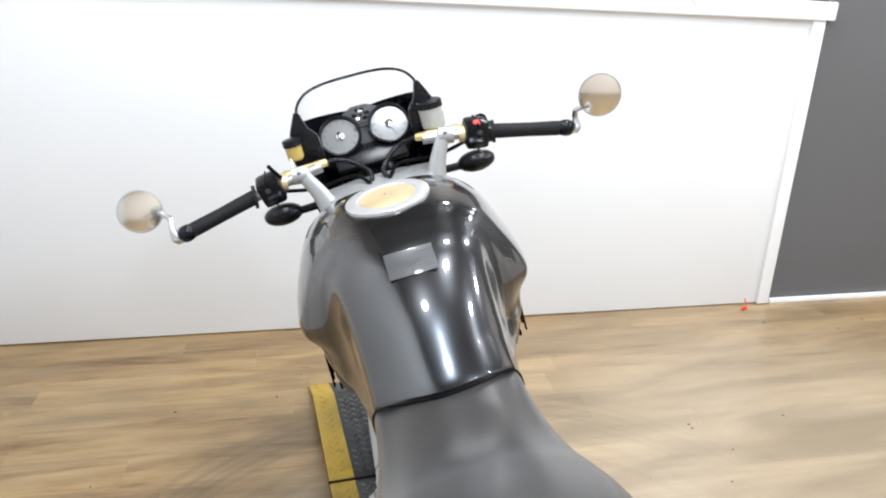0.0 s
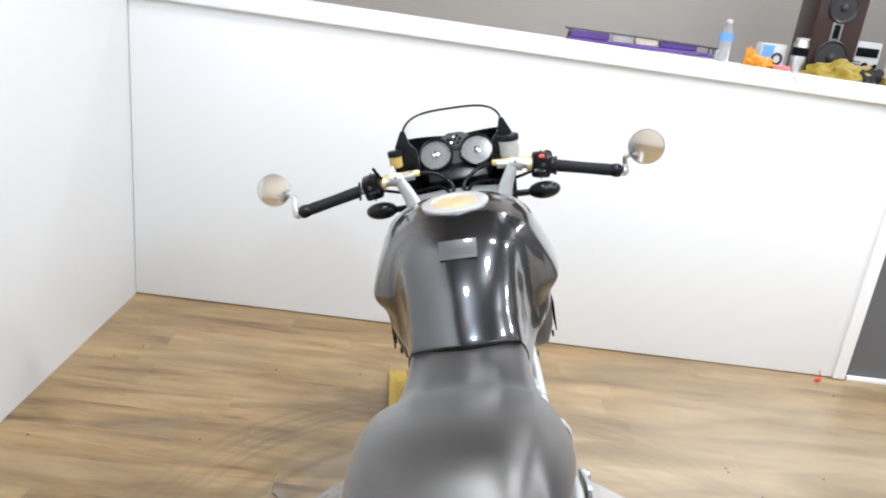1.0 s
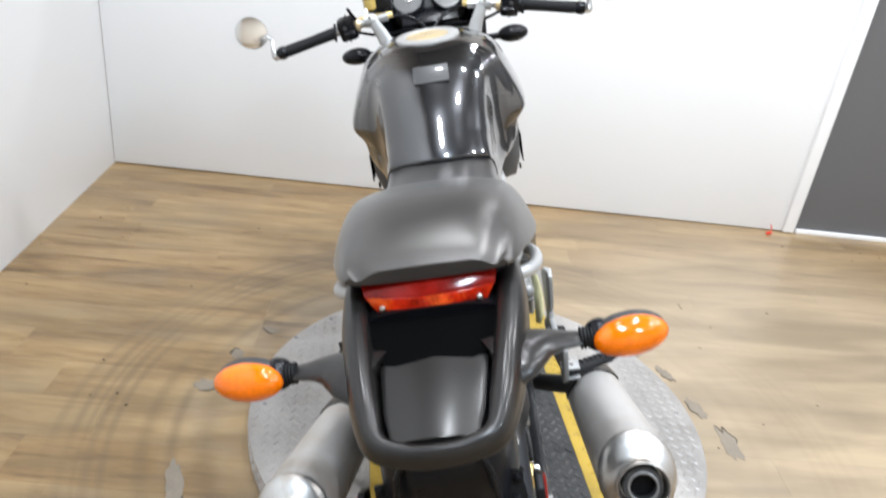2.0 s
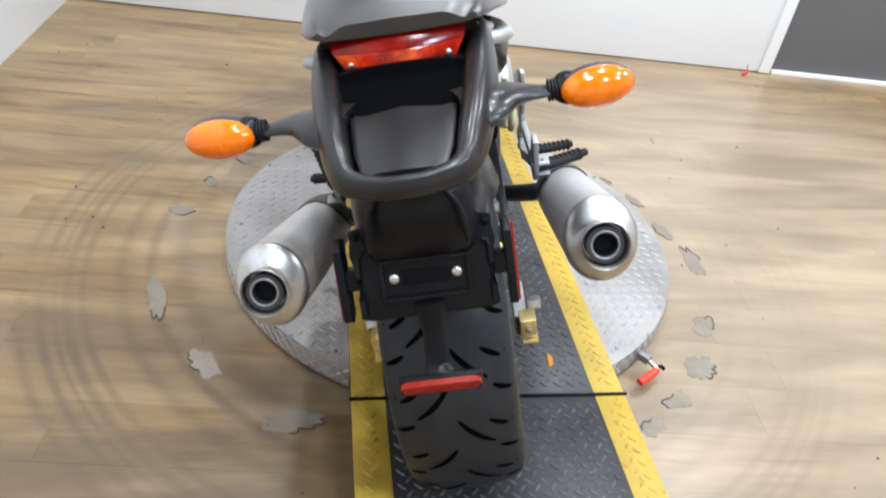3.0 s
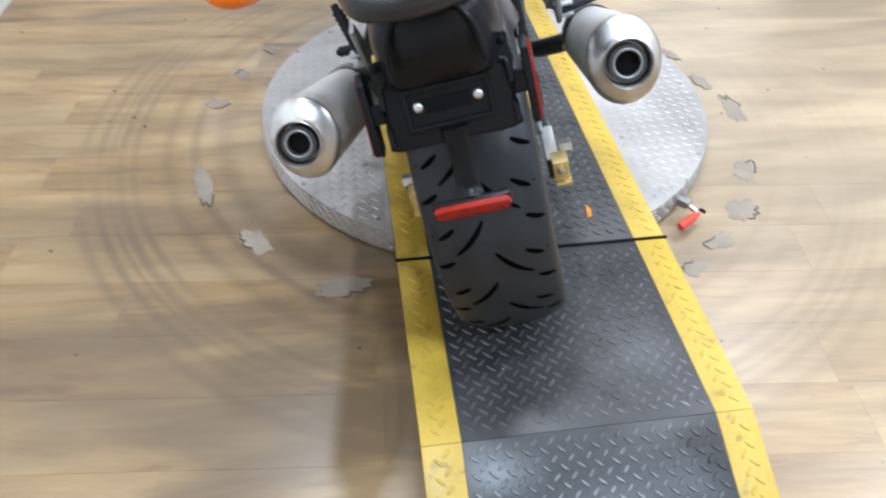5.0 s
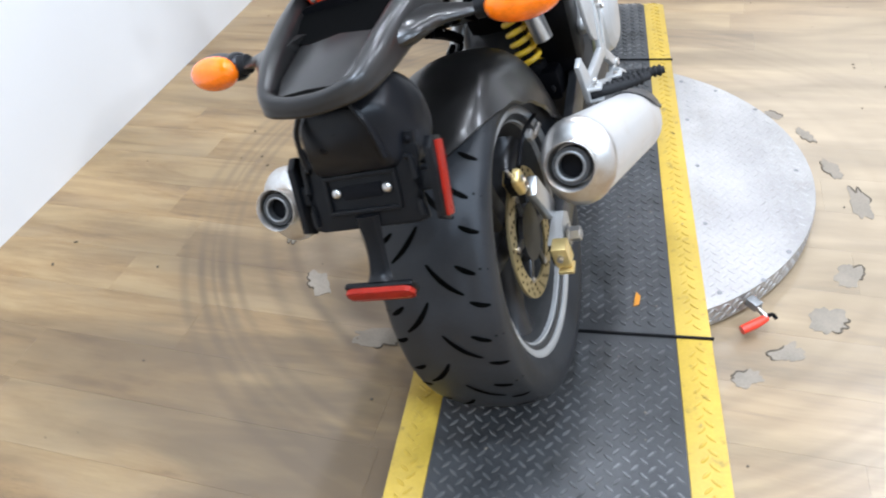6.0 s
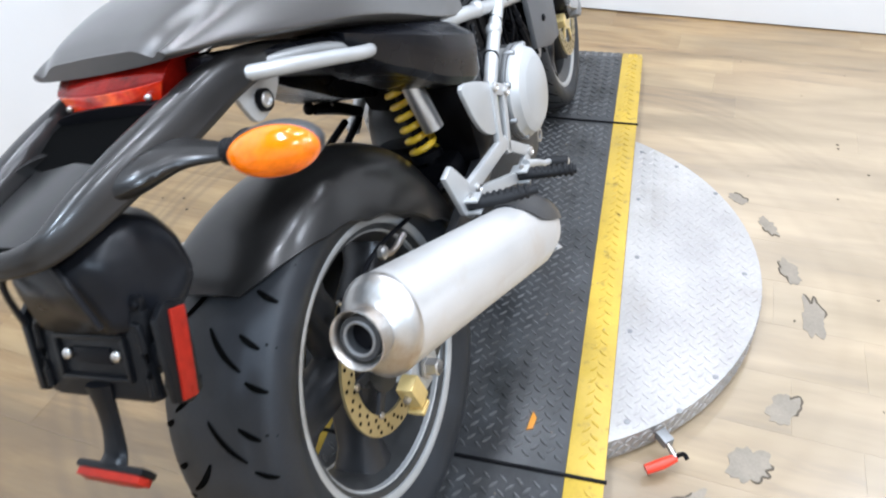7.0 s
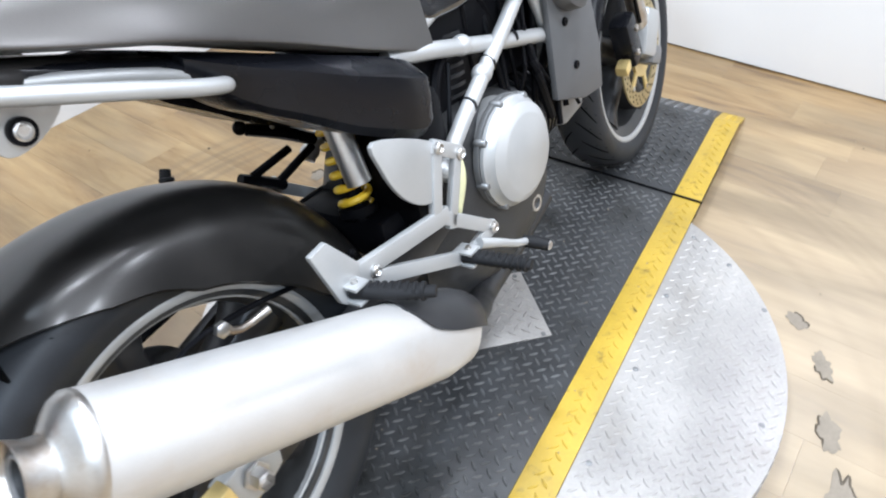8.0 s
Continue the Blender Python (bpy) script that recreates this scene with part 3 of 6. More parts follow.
def wheel(name, centre, radius, half, bead, disc_side, pitches, seedn, long_cuts=False):
    cy, cz = centre
    m = pose(0, cy, cz)
    hub = part(name, lathe([(-0.055, 0.012), (-0.055, 0.036), (-0.045, 0.048), (0.045, 0.048), (0.055, 0.036), (0.055, 0.012)], 28, m=m), RIMDARK, bike, "dark five-spoke cast wheel")
    h, r = half, radius
    prof = [(h * 0.80, bead), (h * 0.95, bead + (r - bead) * 0.28), (h, bead + (r - bead) * 0.50), (h * 0.93, r - 0.021), (h * 0.72, r - 0.0095), (h * 0.4, r - 0.002), (0, r)]
    prof = prof + [(-x, q) for x, q in prof[-2::-1]]
    fine = [tuple(q) for q in spline(prof, 4)]
    part("tyre", lathe(fine, 120, m=m, closed=True), RUBBER, hub, "worn black road tyre")
    # slots of the tread: near-black sheets on the rubber, shade put into their colour
    b = bm_new()

    def on(x, ang):
        crown = [q for q in fine if q[1] > r - 0.034]
        xs = np.array([q[0] for q in crown])[::-1]
        rs = np.array([q[1] for q in crown])[::-1]
        rr = float(np.interp(x, xs, rs)) + 0.0009
        return Vector((x, cy + rr * math.cos(ang), cz + rr * math.sin(ang)))

    def slot(pts, wid):
        path = spline(pts, 4)
        nn = len(path)
        left, right = [], []
        for i, p in enumerate(path):
            t = np.array(path[min(i + 1, nn - 1)]) - np.array(path[max(i - 1, 0)])
            t = np.array([t[0], t[1] * r])
            t /= np.linalg.norm(t)
            w = wid * math.sin(math.pi * (0.12 + 0.76 * i / (nn - 1)))
            left.append(b.verts.new(on(p[0] - t[1] * w, p[1] + t[0] * w / r)))
            right.append(b.verts.new(on(p[0] + t[1] * w, p[1] - t[0] * w / r)))
        for i in range(nn - 1):
            b.faces.new((left[i], left[i + 1], right[i + 1], right[i]))

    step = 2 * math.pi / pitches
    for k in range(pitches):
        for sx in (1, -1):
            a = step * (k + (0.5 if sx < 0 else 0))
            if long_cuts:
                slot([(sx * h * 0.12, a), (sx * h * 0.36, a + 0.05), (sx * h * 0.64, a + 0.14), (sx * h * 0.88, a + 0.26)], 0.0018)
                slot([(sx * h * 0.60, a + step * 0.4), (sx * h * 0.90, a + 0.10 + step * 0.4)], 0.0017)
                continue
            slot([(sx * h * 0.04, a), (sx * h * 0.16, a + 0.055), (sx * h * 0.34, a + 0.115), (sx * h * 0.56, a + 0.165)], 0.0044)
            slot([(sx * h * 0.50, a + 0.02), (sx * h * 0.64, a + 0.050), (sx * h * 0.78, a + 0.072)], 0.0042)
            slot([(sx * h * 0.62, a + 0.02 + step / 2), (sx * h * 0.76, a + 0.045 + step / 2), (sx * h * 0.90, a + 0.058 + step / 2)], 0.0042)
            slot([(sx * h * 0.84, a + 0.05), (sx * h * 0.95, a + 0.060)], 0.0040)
    stuff(part("tread_pattern", b, RECESS_SHADE, hub))
    # rim barrel and its polished lips
    w = h * 0.80
    part("rim", lathe([(w, bead + 0.006), (w - 0.004, bead + 0.006), (w - 0.012, bead - 0.012), (0.03, bead - 0.026), (-0.03, bead - 0.026), (-w + 0.012, bead - 0.012), (-w + 0.004, bead + 0.006), (-w, bead + 0.006),
                       (-w + 0.006, bead - 0.016), (-0.03, bead - 0.034), (0.03, bead - 0.034), (w - 0.006, bead - 0.016)], 64, closed=True, m=m), RIMGREY, hub)
    for sx in (1, -1):
        lip = [(sx * w, bead + 0.009), (sx * (w + 0.003), bead + 0.005), (sx * (w + 0.003), bead), (sx * (w - 0.001), bead - 0.008), (sx * (w - 0.010), bead - 0.009), (sx * (w - 0.008), bead)]
        part("rim_lip", lathe(lip, 72, closed=True, m=m), SILVER, hub, "silver rim lip")
        part("rim_step", lathe([(sx * (w - 0.010), bead - 0.010), (sx * (w - 0.008), bead - 0.014), (sx * (w - 0.012), bead - 0.021), (sx * (w - 0.020), bead - 0.022), (sx * (w - 0.016), bead - 0.012)], 72, closed=True, m=m), SILVER, hub, "silver inner rim step")
    for k in range(5):
        a = 2 * math.pi * k / 5 + seedn
        c, s = math.cos(a), math.sin(a)
        b = bm_new()
        rings = []
        for q, wy, wx in ((0.03, 0.036, 0.040), (0.09, 0.030, 0.036), (0.15, 0.030, 0.034), (bead - 0.028, 0.048, 0.042)):
            ring = []
            for j in range(12):
                t = 2 * math.pi * j / 12
                u, v = math.cos(t), math.sin(t)
                u, v = math.copysign(abs(u) ** 0.6, u), math.copysign(abs(v) ** 0.6, v)
                ring.append(Vector((v * wx, cy + q * c - u * wy * s, cz + q * s + u * wy * c)))
            rings.append(ring)
        part("spoke", loft(b, rings), RIMDARK, hub)
    return hub


def brake_disc(owner, x, centre, ro, ri, holes, label, carrier):
    cy, cz = centre
    b = bm_new()
    n = 60
    prof = [(x + 0.0025, ri), (x + 0.0025, ro), (x - 0.0025, ro), (x - 0.0025, ri)]
    loft(b, [[Vector((px, cy + r * math.cos(a), cz + r * math.sin(a))) for px, r in prof] for a in np.linspace(0, 2 * math.pi, n, endpoint=False)], caps=False, loop=True)
    d = part("brake_disc", b, DISC, owner, label)
    # flat black discs drawn as drilled holes, their shade put into the colour
    b = bm_new()
    for k in range(holes):
        for j, q in enumerate((0.25, 0.52, 0.78)):
            a = 2 * math.pi * (k + j * 0.33) / holes
            r = ri + (ro - ri) * q
            for sx in (1, -1):
                vs = [b.verts.new((x + sx * 0.0029, cy + r * math.cos(a) + 0.0036 * math.cos(t), cz + r * math.sin(a) + 0.0036 * math.sin(t))) for t in np.linspace(0, 2 * math.pi, 8, endpoint=False)]
                b.faces.new(vs)
    stuff(part("drilling", b, RECESS_SHADE, d))
    part("disc_carrier", lathe([(x - 0.004, 0.03), (x - 0.004, ri * 0.60), (x + 0.004, ri * 0.60), (x + 0.004, 0.03)], 30, m=pose(0, cy, cz)), carrier, d)
    # arms between the carrier's hub and the drilled band, each with a float button
    for k in range(6):
        a = 60.0 * k + 12
        part("carrier_arm", box((0.007, 0.018, ri * 0.50), (x, 0, ri * 0.80), 0.003), carrier, d, m=pose(0, cy, cz, a, 0, 0))
        part("float_button", lathe([(-0.005, 0.006), (0.005, 0.006), (0.006, 0.004), (0.006, 0.001)], 10, m=pose(0, cy, cz, a, 0, 0) @ pose(x, 0, ri * 1.0)), STEEL, d)


rear_wheel = wheel("rear_wheel", REAR, 0.311, 0.0960, 0.222, 1, 17, 0.5)
brake_disc(rear_wheel, 0.070, REAR, 0.121, 0.088, 22, "drilled gold-tinted rear brake disc", RIMDARK)
fore_wheel = wheel("front_wheel", FORE, 0.294, 0.060, 0.222, 1, 30, 0.2, True)
for sx in (1, -1):
    brake_disc(fore_wheel, sx * 0.072, FORE, 0.136, 0.100, 26, "drilled gold-tinted front brake disc", GOLD)
fore_wheel.matrix_basis = STEER

# tank
tank_rows = [
    (0.482, [(0, 0.797), (0.062, 0.794), (0.098, 0.782), (0.110, 0.762), (0.113, 0.738), (0.113, 0.718), (0.110, 0.675), (0, 0.67)]),
    (0.492, [(0, 0.809), (0.063, 0.805), (0.099, 0.792), (0.110, 0.768), (0.113, 0.740), (0.114, 0.716), (0.112, 0.67), (0, 0.66)]),
    (0.525, [(0, 0.842), (0.064, 0.838), (0.100, 0.821), (0.111, 0.790), (0.114, 0.752), (0.115, 0.72), (0.114, 0.67), (0, 0.66)]),
    (0.575, [(0, 0.890), (0.067, 0.884), (0.103, 0.864), (0.114, 0.828), (0.117, 0.780), (0.118, 0.740), (0.118, 0.67), (0, 0.66)]),
    (0.64, [(0, 0.938), (0.070, 0.931), (0.110, 0.908), (0.122, 0.864), (0.125, 0.806), (0.126, 0.750), (0.126, 0.68), (0, 0.67)]),
    (0.70, [(0, 0.960), (0.073, 0.953), (0.120, 0.926), (0.140, 0.880), (0.148, 0.815), (0.144, 0.758), (0.136, 0.69), (0, 0.68)]),
    (0.745, [(0, 0.971), (0.076, 0.965), (0.130, 0.936), (0.161, 0.888), (0.186, 0.808), (0.170, 0.762), (0.148, 0.69), (0, 0.68)]),
    (0.775, [(0, 0.976), (0.078, 0.970), (0.137, 0.941), (0.171, 0.894), (0.206, 0.806), (0.186, 0.764), (0.158, 0.70), (0, 0.68)]),
    (0.85, [(0, 0.980), (0.080, 0.975), (0.144, 0.946), (0.178, 0.900), (0.214, 0.803), (0.192, 0.764), (0.165, 0.70), (0, 0.69)]),
    (0.93, [(0, 0.972), (0.084, 0.967), (0.144, 0.938), (0.178, 0.888), (0.212, 0.80), (0.196, 0.77), (0.18, 0.72), (0, 0.71)]),
    (1.00, [(0, 0.938), (0.078, 0.934), (0.130, 0.909), (0.158, 0.860), (0.184, 0.79), (0.178, 0.77), (0.165, 0.735), (0, 0.73)]),
    (1.03, [(0, 0.895), (0.068, 0.89), (0.112, 0.868), (0.138, 0.822), (0.150, 0.78), (0.146, 0.768), (0.138, 0.75), (0, 0.745)]),
]
b = skin(tank_rows, 8, 8)
for v in b.verts:
    # the rear edge wraps forward towards each side
    v.co.y += 3.6 * v.co.x**2 * min(max((0.72 - v.co.y) / 0.2, 0), 1)
tank = part("fuel_tank", b, PAINT, bike, "glossy anthracite fuel tank", sharp=60)
capm = pose(0.0, 0.828, 0.9775, 2, 0, 0) @ pose(0, 0, 0, 0, -90, 0)
cap = part("fuel_cap", lathe([(-0.004, 0.075), (0.003, 0.0745), (0.0045, 0.072), (0.005, 0.054), (0.003, 0.052), (0.003, 0.050), (-0.004, 0.050)], 40, m=capm), CAPRING, tank, "pale metal filler ring")
part("cap_centre", lathe([(-0.003, 0.050), (0.003, 0.050), (0.0045, 0.046), (0.005, 0.001)], 40, m=capm), BRASS, cap, "brass-tinted round filler cap")
lab = pose(0.004, 0.632, 0.9325, 36, 0, 0)
tag = part("warning_label", box((0.076, 0.046, 0.0012), (0, 0, 0.0025), 0.0004), PLASTER, tank, "faint grey printed label, text too worn to read", m=lab)
for i, (w, dx) in enumerate(((0.030, 0.018), (0.034, 0.016), (0.026, 0.02), (0.034, 0.016))):
    part("print_bar", box((w, 0.0022, 0.0003), (dx, 0.014 - 0.0105 * i, 0.0033)), SHROUD, tag, m=lab)

# added black strip that draws the shaded gap behind the tank
gap_line = [(0.112, 0.532, 0.712), (0.116, 0.533, 0.738), (0.104, 0.522, 0.771), (0.062, 0.495, 0.786), (0, 0.481, 0.789)]
part("tank_gap_shade", tube(gap_line + [(-x, y, z) for x, y, z in gap_line[-2::-1]], 0.0013, 8, 4), DEEP, tank, "added black strip for the shaded gap between tank and seat")

# seat
SEAT_Y = (-0.130, -0.120, -0.10, -0.06, -0.01, 0.05, 0.12, 0.19, 0.26, 0.32, 0.38, 0.45, 0.53)


def seat_row(y):
    top = float(np.interp(y, (-0.130, -0.118, -0.095, -0.06, -0.01, 0.05, 0.12, 0.19, 0.26, 0.32, 0.38, 0.45, 0.53), (0.882, 0.889, 0.899, 0.907, 0.911, 0.907, 0.890, 0.865, 0.834, 0.806, 0.791, 0.787, 0.790)))
    wide = float(np.interp(y, (-0.130, -0.118, -0.095, -0.06, -0.01, 0.05, 0.12, 0.19, 0.26, 0.32, 0.38, 0.45, 0.53), (0.099, 0.109, 0.117, 0.126, 0.138, 0.148, 0.155, 0.156, 0.151, 0.145, 0.138, 0.130, 0.126)))
    low = float(np.interp(y, (-0.130, -0.06, 0.0, 0.08, 0.14, 0.19, 0.26, 0.38, 0.53), (0.869, 0.853, 0.833, 0.809, 0.791, 0.772, 0.744, 0.693, 0.636)))
    drop = float(np.interp(y, (-0.130, -0.06, 0.05, 0.19, 0.32, 0.53), (0.006, 0.012, 0.014, 0.016, 0.018, 0.022)))
    ridge = wide * float(np.interp(y, (-0.130, -0.06, 0.05, 0.19, 0.32, 0.53), (0.74, 0.70, 0.69, 0.72, 0.73, 0.78)))
    rz = top - drop
    mx, mz = ridge * 0.42 + wide * 0.58 + 0.004, rz * 0.50 + low * 0.50 + 0.004
    return y, [(0, top), (ridge * 0.55, top - drop * 0.14), (ridge - 0.010, rz + 0.004), (ridge + 0.010, rz - 0.006), (mx, mz), (wide, low + 0.004), (wide - 0.003, low - 0.001), (wide - 0.022, low - 0.004), (0, low - 0.006)]


seat_body = skin([seat_row(y) for y in SEAT_Y], 5, 5)
for _ in range(5):
    bmesh.ops.smooth_vert(seat_body, verts=[v for v in seat_body.verts if v.co.y < 0.50], factor=0.4, use_axis_x=True, use_axis_y=False, use_axis_z=True)
seat = part("seat", seat_body, SEAT, bike, "smooth graphite one-piece seat with a raised tail", sharp=60)
part("seat_base", skin([(-0.09, [(0, 0.852), (0.08, 0.852), (0.10, 0.846), (0.08, 0.836), (0, 0.835)]), (0.05, [(0, 0.805), (0.10, 0.805), (0.122, 0.79), (0.10, 0.775), (0, 0.77)]),
                        (0.25, [(0, 0.732), (0.10, 0.732), (0.125, 0.715), (0.10, 0.695), (0, 0.69)]), (0.46, [(0, 0.65), (0.09, 0.65), (0.105, 0.635), (0.09, 0.62), (0, 0.62)])], 3, 3), BLACK, seat)

# tail: the horseshoe of bodywork round the lamp
shoe = [(0.096, 0.08, 0.785), (0.100, 0.0, 0.808), (0.099, -0.07, 0.818), (0.093, -0.15, 0.812), (0.084, -0.22, 0.805), (0.073, -0.285, 0.795), (0.060, -0.326, 0.786), (0.030, -0.340, 0.782), (0, -0.343, 0.781)]
shoe = shoe + [(-x, y, z) for x, y, z in shoe[-2::-1]]
rr = [0.009, 0.014, 0.0180, 0.0195, 0.0185, 0.0160, 0.0115, 0.0095, 0.0095]
rr = rr + rr[-2::-1]
path = spline([(*p, q) for p, q in zip(shoe, rr)], 6)
sect = [(1.0, -1.05), (1.08, -0.4), (1.0, 0.25), (0.72, 0.85), (0.25, 1.10), (-0.25, 1.08), (-0.66, 0.80), (-0.86, 0.2), (-0.92, -0.6), (-0.9, -1.05)]
sect = [tuple(q) for q in spline(sect, 3, closed=True)]
rings = []
for i, p in enumerate(path):
    c = Vector(p[:3])
    tan = Vector(path[min(i + 1, len(path) - 1)][:3]) - Vector(path[max(i - 1, 0)][:3])
    out = tan.cross(Vector((0, 0, 1))).normalized() * -1
    rings.append([c + out * (u * p[3]) + Vector((0, 0, v * p[3] * 1.15)) for u, v in sect])
tail = part("tail_fairing", loft(bm_new(), rings), SATIN, bike, "satin graphite tail fairing", sharp=50)
b = bm_new()
loft(b, [[(w, y, z - 0.003), (w * 0.9, y, z), (0, y, z + 0.002), (-w * 0.9, y, z), (-w, y, z - 0.003), (-w, y, z - 0.02), (w, y, z - 0.02)] for y, z, w in ((-0.09, 0.812, 0.086), (-0.17, 0.809, 0.067), (-0.24, 0.804, 0.060), (-0.295, 0.799, 0.054), (-0.334, 0.793, 0.044))])
part("tail_panel", b, SATIN, tail)
# recess under the lamp, its shade given by a near-black colour
b = bm_new()
loft(b, [[(x, -0.08, 0.828), (x, -0.165, 0.820), (x, -0.206 - e, 0.8092 - 0.22 * e), (x, -0.206 - e, 0.797 - 0.1 * e), (x, -0.08, 0.812)] for x, e in ((0.0785 * k / 6, 0.024 * (1 - (k / 6) ** 2)) for k in range(-6, 7))])
part("lamp_recess", b, RECESS_SHADE, tail)
# tray under the panel, near-black to give the side gaps their shade
b = bm_new()
loft(b, [[(w, y, z), (-w, y, z), (-w, y, z - 0.006), (w, y, z - 0.006)] for y, z, w in ((-0.09, 0.800, 0.086), (-0.17, 0.796, 0.080), (-0.24, 0.789, 0.070), (-0.295, 0.782, 0.060), (-0.334, 0.776, 0.046))])
part("panel_tray", b, RECESS_SHADE, tail)
LENS = ((-0.070, 0.8500, 0.0850), (-0.092, 0.8610, 0.0880), (-0.118, 0.8640, 0.0875), (-0.1425, 0.8500, 0.0815), (-0.1445, 0.8470, 0.0805), (-0.1495, 0.8130, 0.0610), (-0.132, 0.8110, 0.0600), (-0.080, 0.8430, 0.0780))
FACE = ((-0.1432, 0.8480, 0.0796), (-0.1452, 0.8465, 0.0790), (-0.1501, 0.8145, 0.0602), (-0.1475, 0.8140, 0.0596), (-0.1400, 0.8470, 0.0780))


def across(section, n=12):
    """A section of y, z and half width, swept from side to side with its ends bent forward."""
    us = [-1 + 2 * k / n for k in range(n + 1)]
    return loft(bm_new(), [[(u * w, y + 0.014 * u * u, z) for y, z, w in section] for u in us])


lampo = part("tail_light", across(LENS), REDLENS, bike, "wide red wedge-shaped tail light lens", sharp=30)
part("lower_lens", across(FACE), EMBER, lampo, "bright orange-red lower lens face", sharp=30)
for sx in (1, -1):
    part("lens_tip", ball((0.006, 0.012, 0.006), (sx * 0.085, -0.060, 0.8480)), CHROME, lampo, "bright lens end")
    part("lens_screw", ball((0.004, 0.003, 0.004), (sx * 0.060, -0.1405, 0.8350)), STEEL, lampo)
    # indicators on swept wings
    wing = part("indicator_wing", tube([(sx * 0.066, -0.222, 0.794), (sx * 0.086, -0.214, 0.796), (sx * 0.104, -0.204, 0.796), (sx * 0.122, -0.195, 0.795), (sx * 0.142, -0.189, 0.792), (sx * 0.160, -0.186, 0.789), (sx * 0.172, -0.185, 0.788)], [0.052, 0.048, 0.039, 0.029, 0.021, 0.0160, 0.0135], 20, 5, flat=0.40), SATIN, tail)
    ribs = [q for k in range(4) for q in ((0.004 * k, 0.0105), (0.004 * k + 0.0008, 0.0135), (0.004 * k + 0.0026, 0.0135), (0.004 * k + 0.0034, 0.0105))]
    part("wing_collar", lathe([(sx * a, r) for a, r in ribs], 16, m=pose(sx * 0.170, -0.185, 0.788)), GRIP, wing, "ribbed black rubber collar")
    ind = part("indicator", ball((0.020, 0.021, 0.020), (sx * 0.195, -0.180, 0.786)), BLACK, bike, "rear turn indicator")
    part("lens", ball((0.0460, 0.022, 0.0245), (sx * 0.229, -0.191, 0.787), (0, sx * 3, sx * 12), u=24, v=16), AMBER, ind, "bright amber oval lens")
    part("lens_back", ball((0.0450, 0.0230, 0.0235), (sx * 0.2290, -0.1790, 0.7866), (0, sx * 3, sx * 12)), POD, ind)

# rear mudguard, plate holder, reflectors
fender = part("mudguard", skin([(-0.318, [(0, 0.754), (0.030, 0.752), (0.046, 0.734), (0.054, 0.70), (0.052, 0.672), (0, 0.670)]),
                                (-0.300, [(0, 0.763), (0.038, 0.761), (0.062, 0.740), (0.068, 0.70), (0.062, 0.655), (0, 0.650)]),
                                (-0.272, [(0, 0.766), (0.052, 0.764), (0.070, 0.738), (0.077, 0.70), (0.070, 0.645), (0, 0.640)]),
                                (-0.245, [(0, 0.766), (0.055, 0.762), (0.073, 0.738), (0.080, 0.70), (0.072, 0.65), (0, 0.640)]),
                                (-0.222, [(0, 0.758), (0.050, 0.750), (0.072, 0.730), (0.080, 0.70), (0.070, 0.66), (0, 0.655)]),
                                (-0.206, [(0, 0.750), (0.042, 0.742), (0.060, 0.722), (0.066, 0.70), (0.056, 0.67), (0, 0.665)])], 5, 5), FENDER, bike, "dark grey rear mudguard with rounded side lobes", sharp=60)
part("guard_tongue", skin([(-0.308, [(0, 0.672), (0.040, 0.670), (0.052, 0.640), (0.048, 0.604), (0.030, 0.588), (0, 0.584)]), (-0.285, [(0, 0.68), (0.05, 0.678), (0.062, 0.645), (0.056, 0.606), (0.036, 0.590), (0, 0.586)]),
                           (-0.262, [(0, 0.68), (0.05, 0.678), (0.060, 0.650), (0.052, 0.622), (0.030, 0.612), (0, 0.610)])], 3, 4), FENDER, fender)
for sx in (1, -1):
    part("mudguard_rib", tube([(sx * 0.034, -0.318, 0.762), (sx * 0.050, -0.326, 0.735), (sx * 0.056, -0.329, 0.69)], 0.0035, 8, 4), FENDER, fender)
pl, flank = pose(0, -0.3185, 0.6375, -24, 0, 0), pose(0, -0.329, 0.651, -24, 0, 0)
bone = [(-0.084, 0.052), (-0.066, 0.054), (-0.050, 0.043), (0.050, 0.043), (0.066, 0.054), (0.084, 0.052), (0.086, 0.036), (0.080, 0.010), (0.081, -0.020), (0.084, -0.042), (0.070, -0.046), (-0.070, -0.046), (-0.084, -0.042), (-0.081, -0.020), (-0.080, 0.010), (-0.086, 0.036)]
holder = part("plate_holder", prism(bone, "y", -0.005, 0.005, 0.003), GUARD, bike, "empty black number plate bracket", m=pl)
for sx in (1, -1):
    part("plate_bolt", ball((0.0065, 0.004, 0.0065), (sx * 0.037, -0.008, 0.004)), STEEL, holder, "bright bolt head", m=pl)
    part("corner_rib", tube([(sx * 0.070, -0.007, 0.038), (sx * 0.078, -0.007, 0.030), (sx * 0.078, -0.007, -0.036)], 0.004, 8, 3), GUARD, holder, m=pl)
    part("side_arm", box((0.030, 0.030, 0.026), (sx * 0.088, 0.014, 0.005), 0.004), GUARD, holder, m=pl)
    sr = part("side_bracket", prism([(0.010, -0.052), (0.030, -0.058), (0.046, -0.050), (0.046, 0.046), (0.020, 0.050), (0.008, 0.036)], "x", sx * 0.100 - 0.005, sx * 0.100 + 0.005, 0.002), GUARD, holder, m=flank)
    part("side_reflector", box((0.004, 0.019, 0.094), (sx * 0.1062, 0.030, -0.005), 0.0012, (-4, 0, 0)), REFLEX, sr, "red side reflector", m=flank)
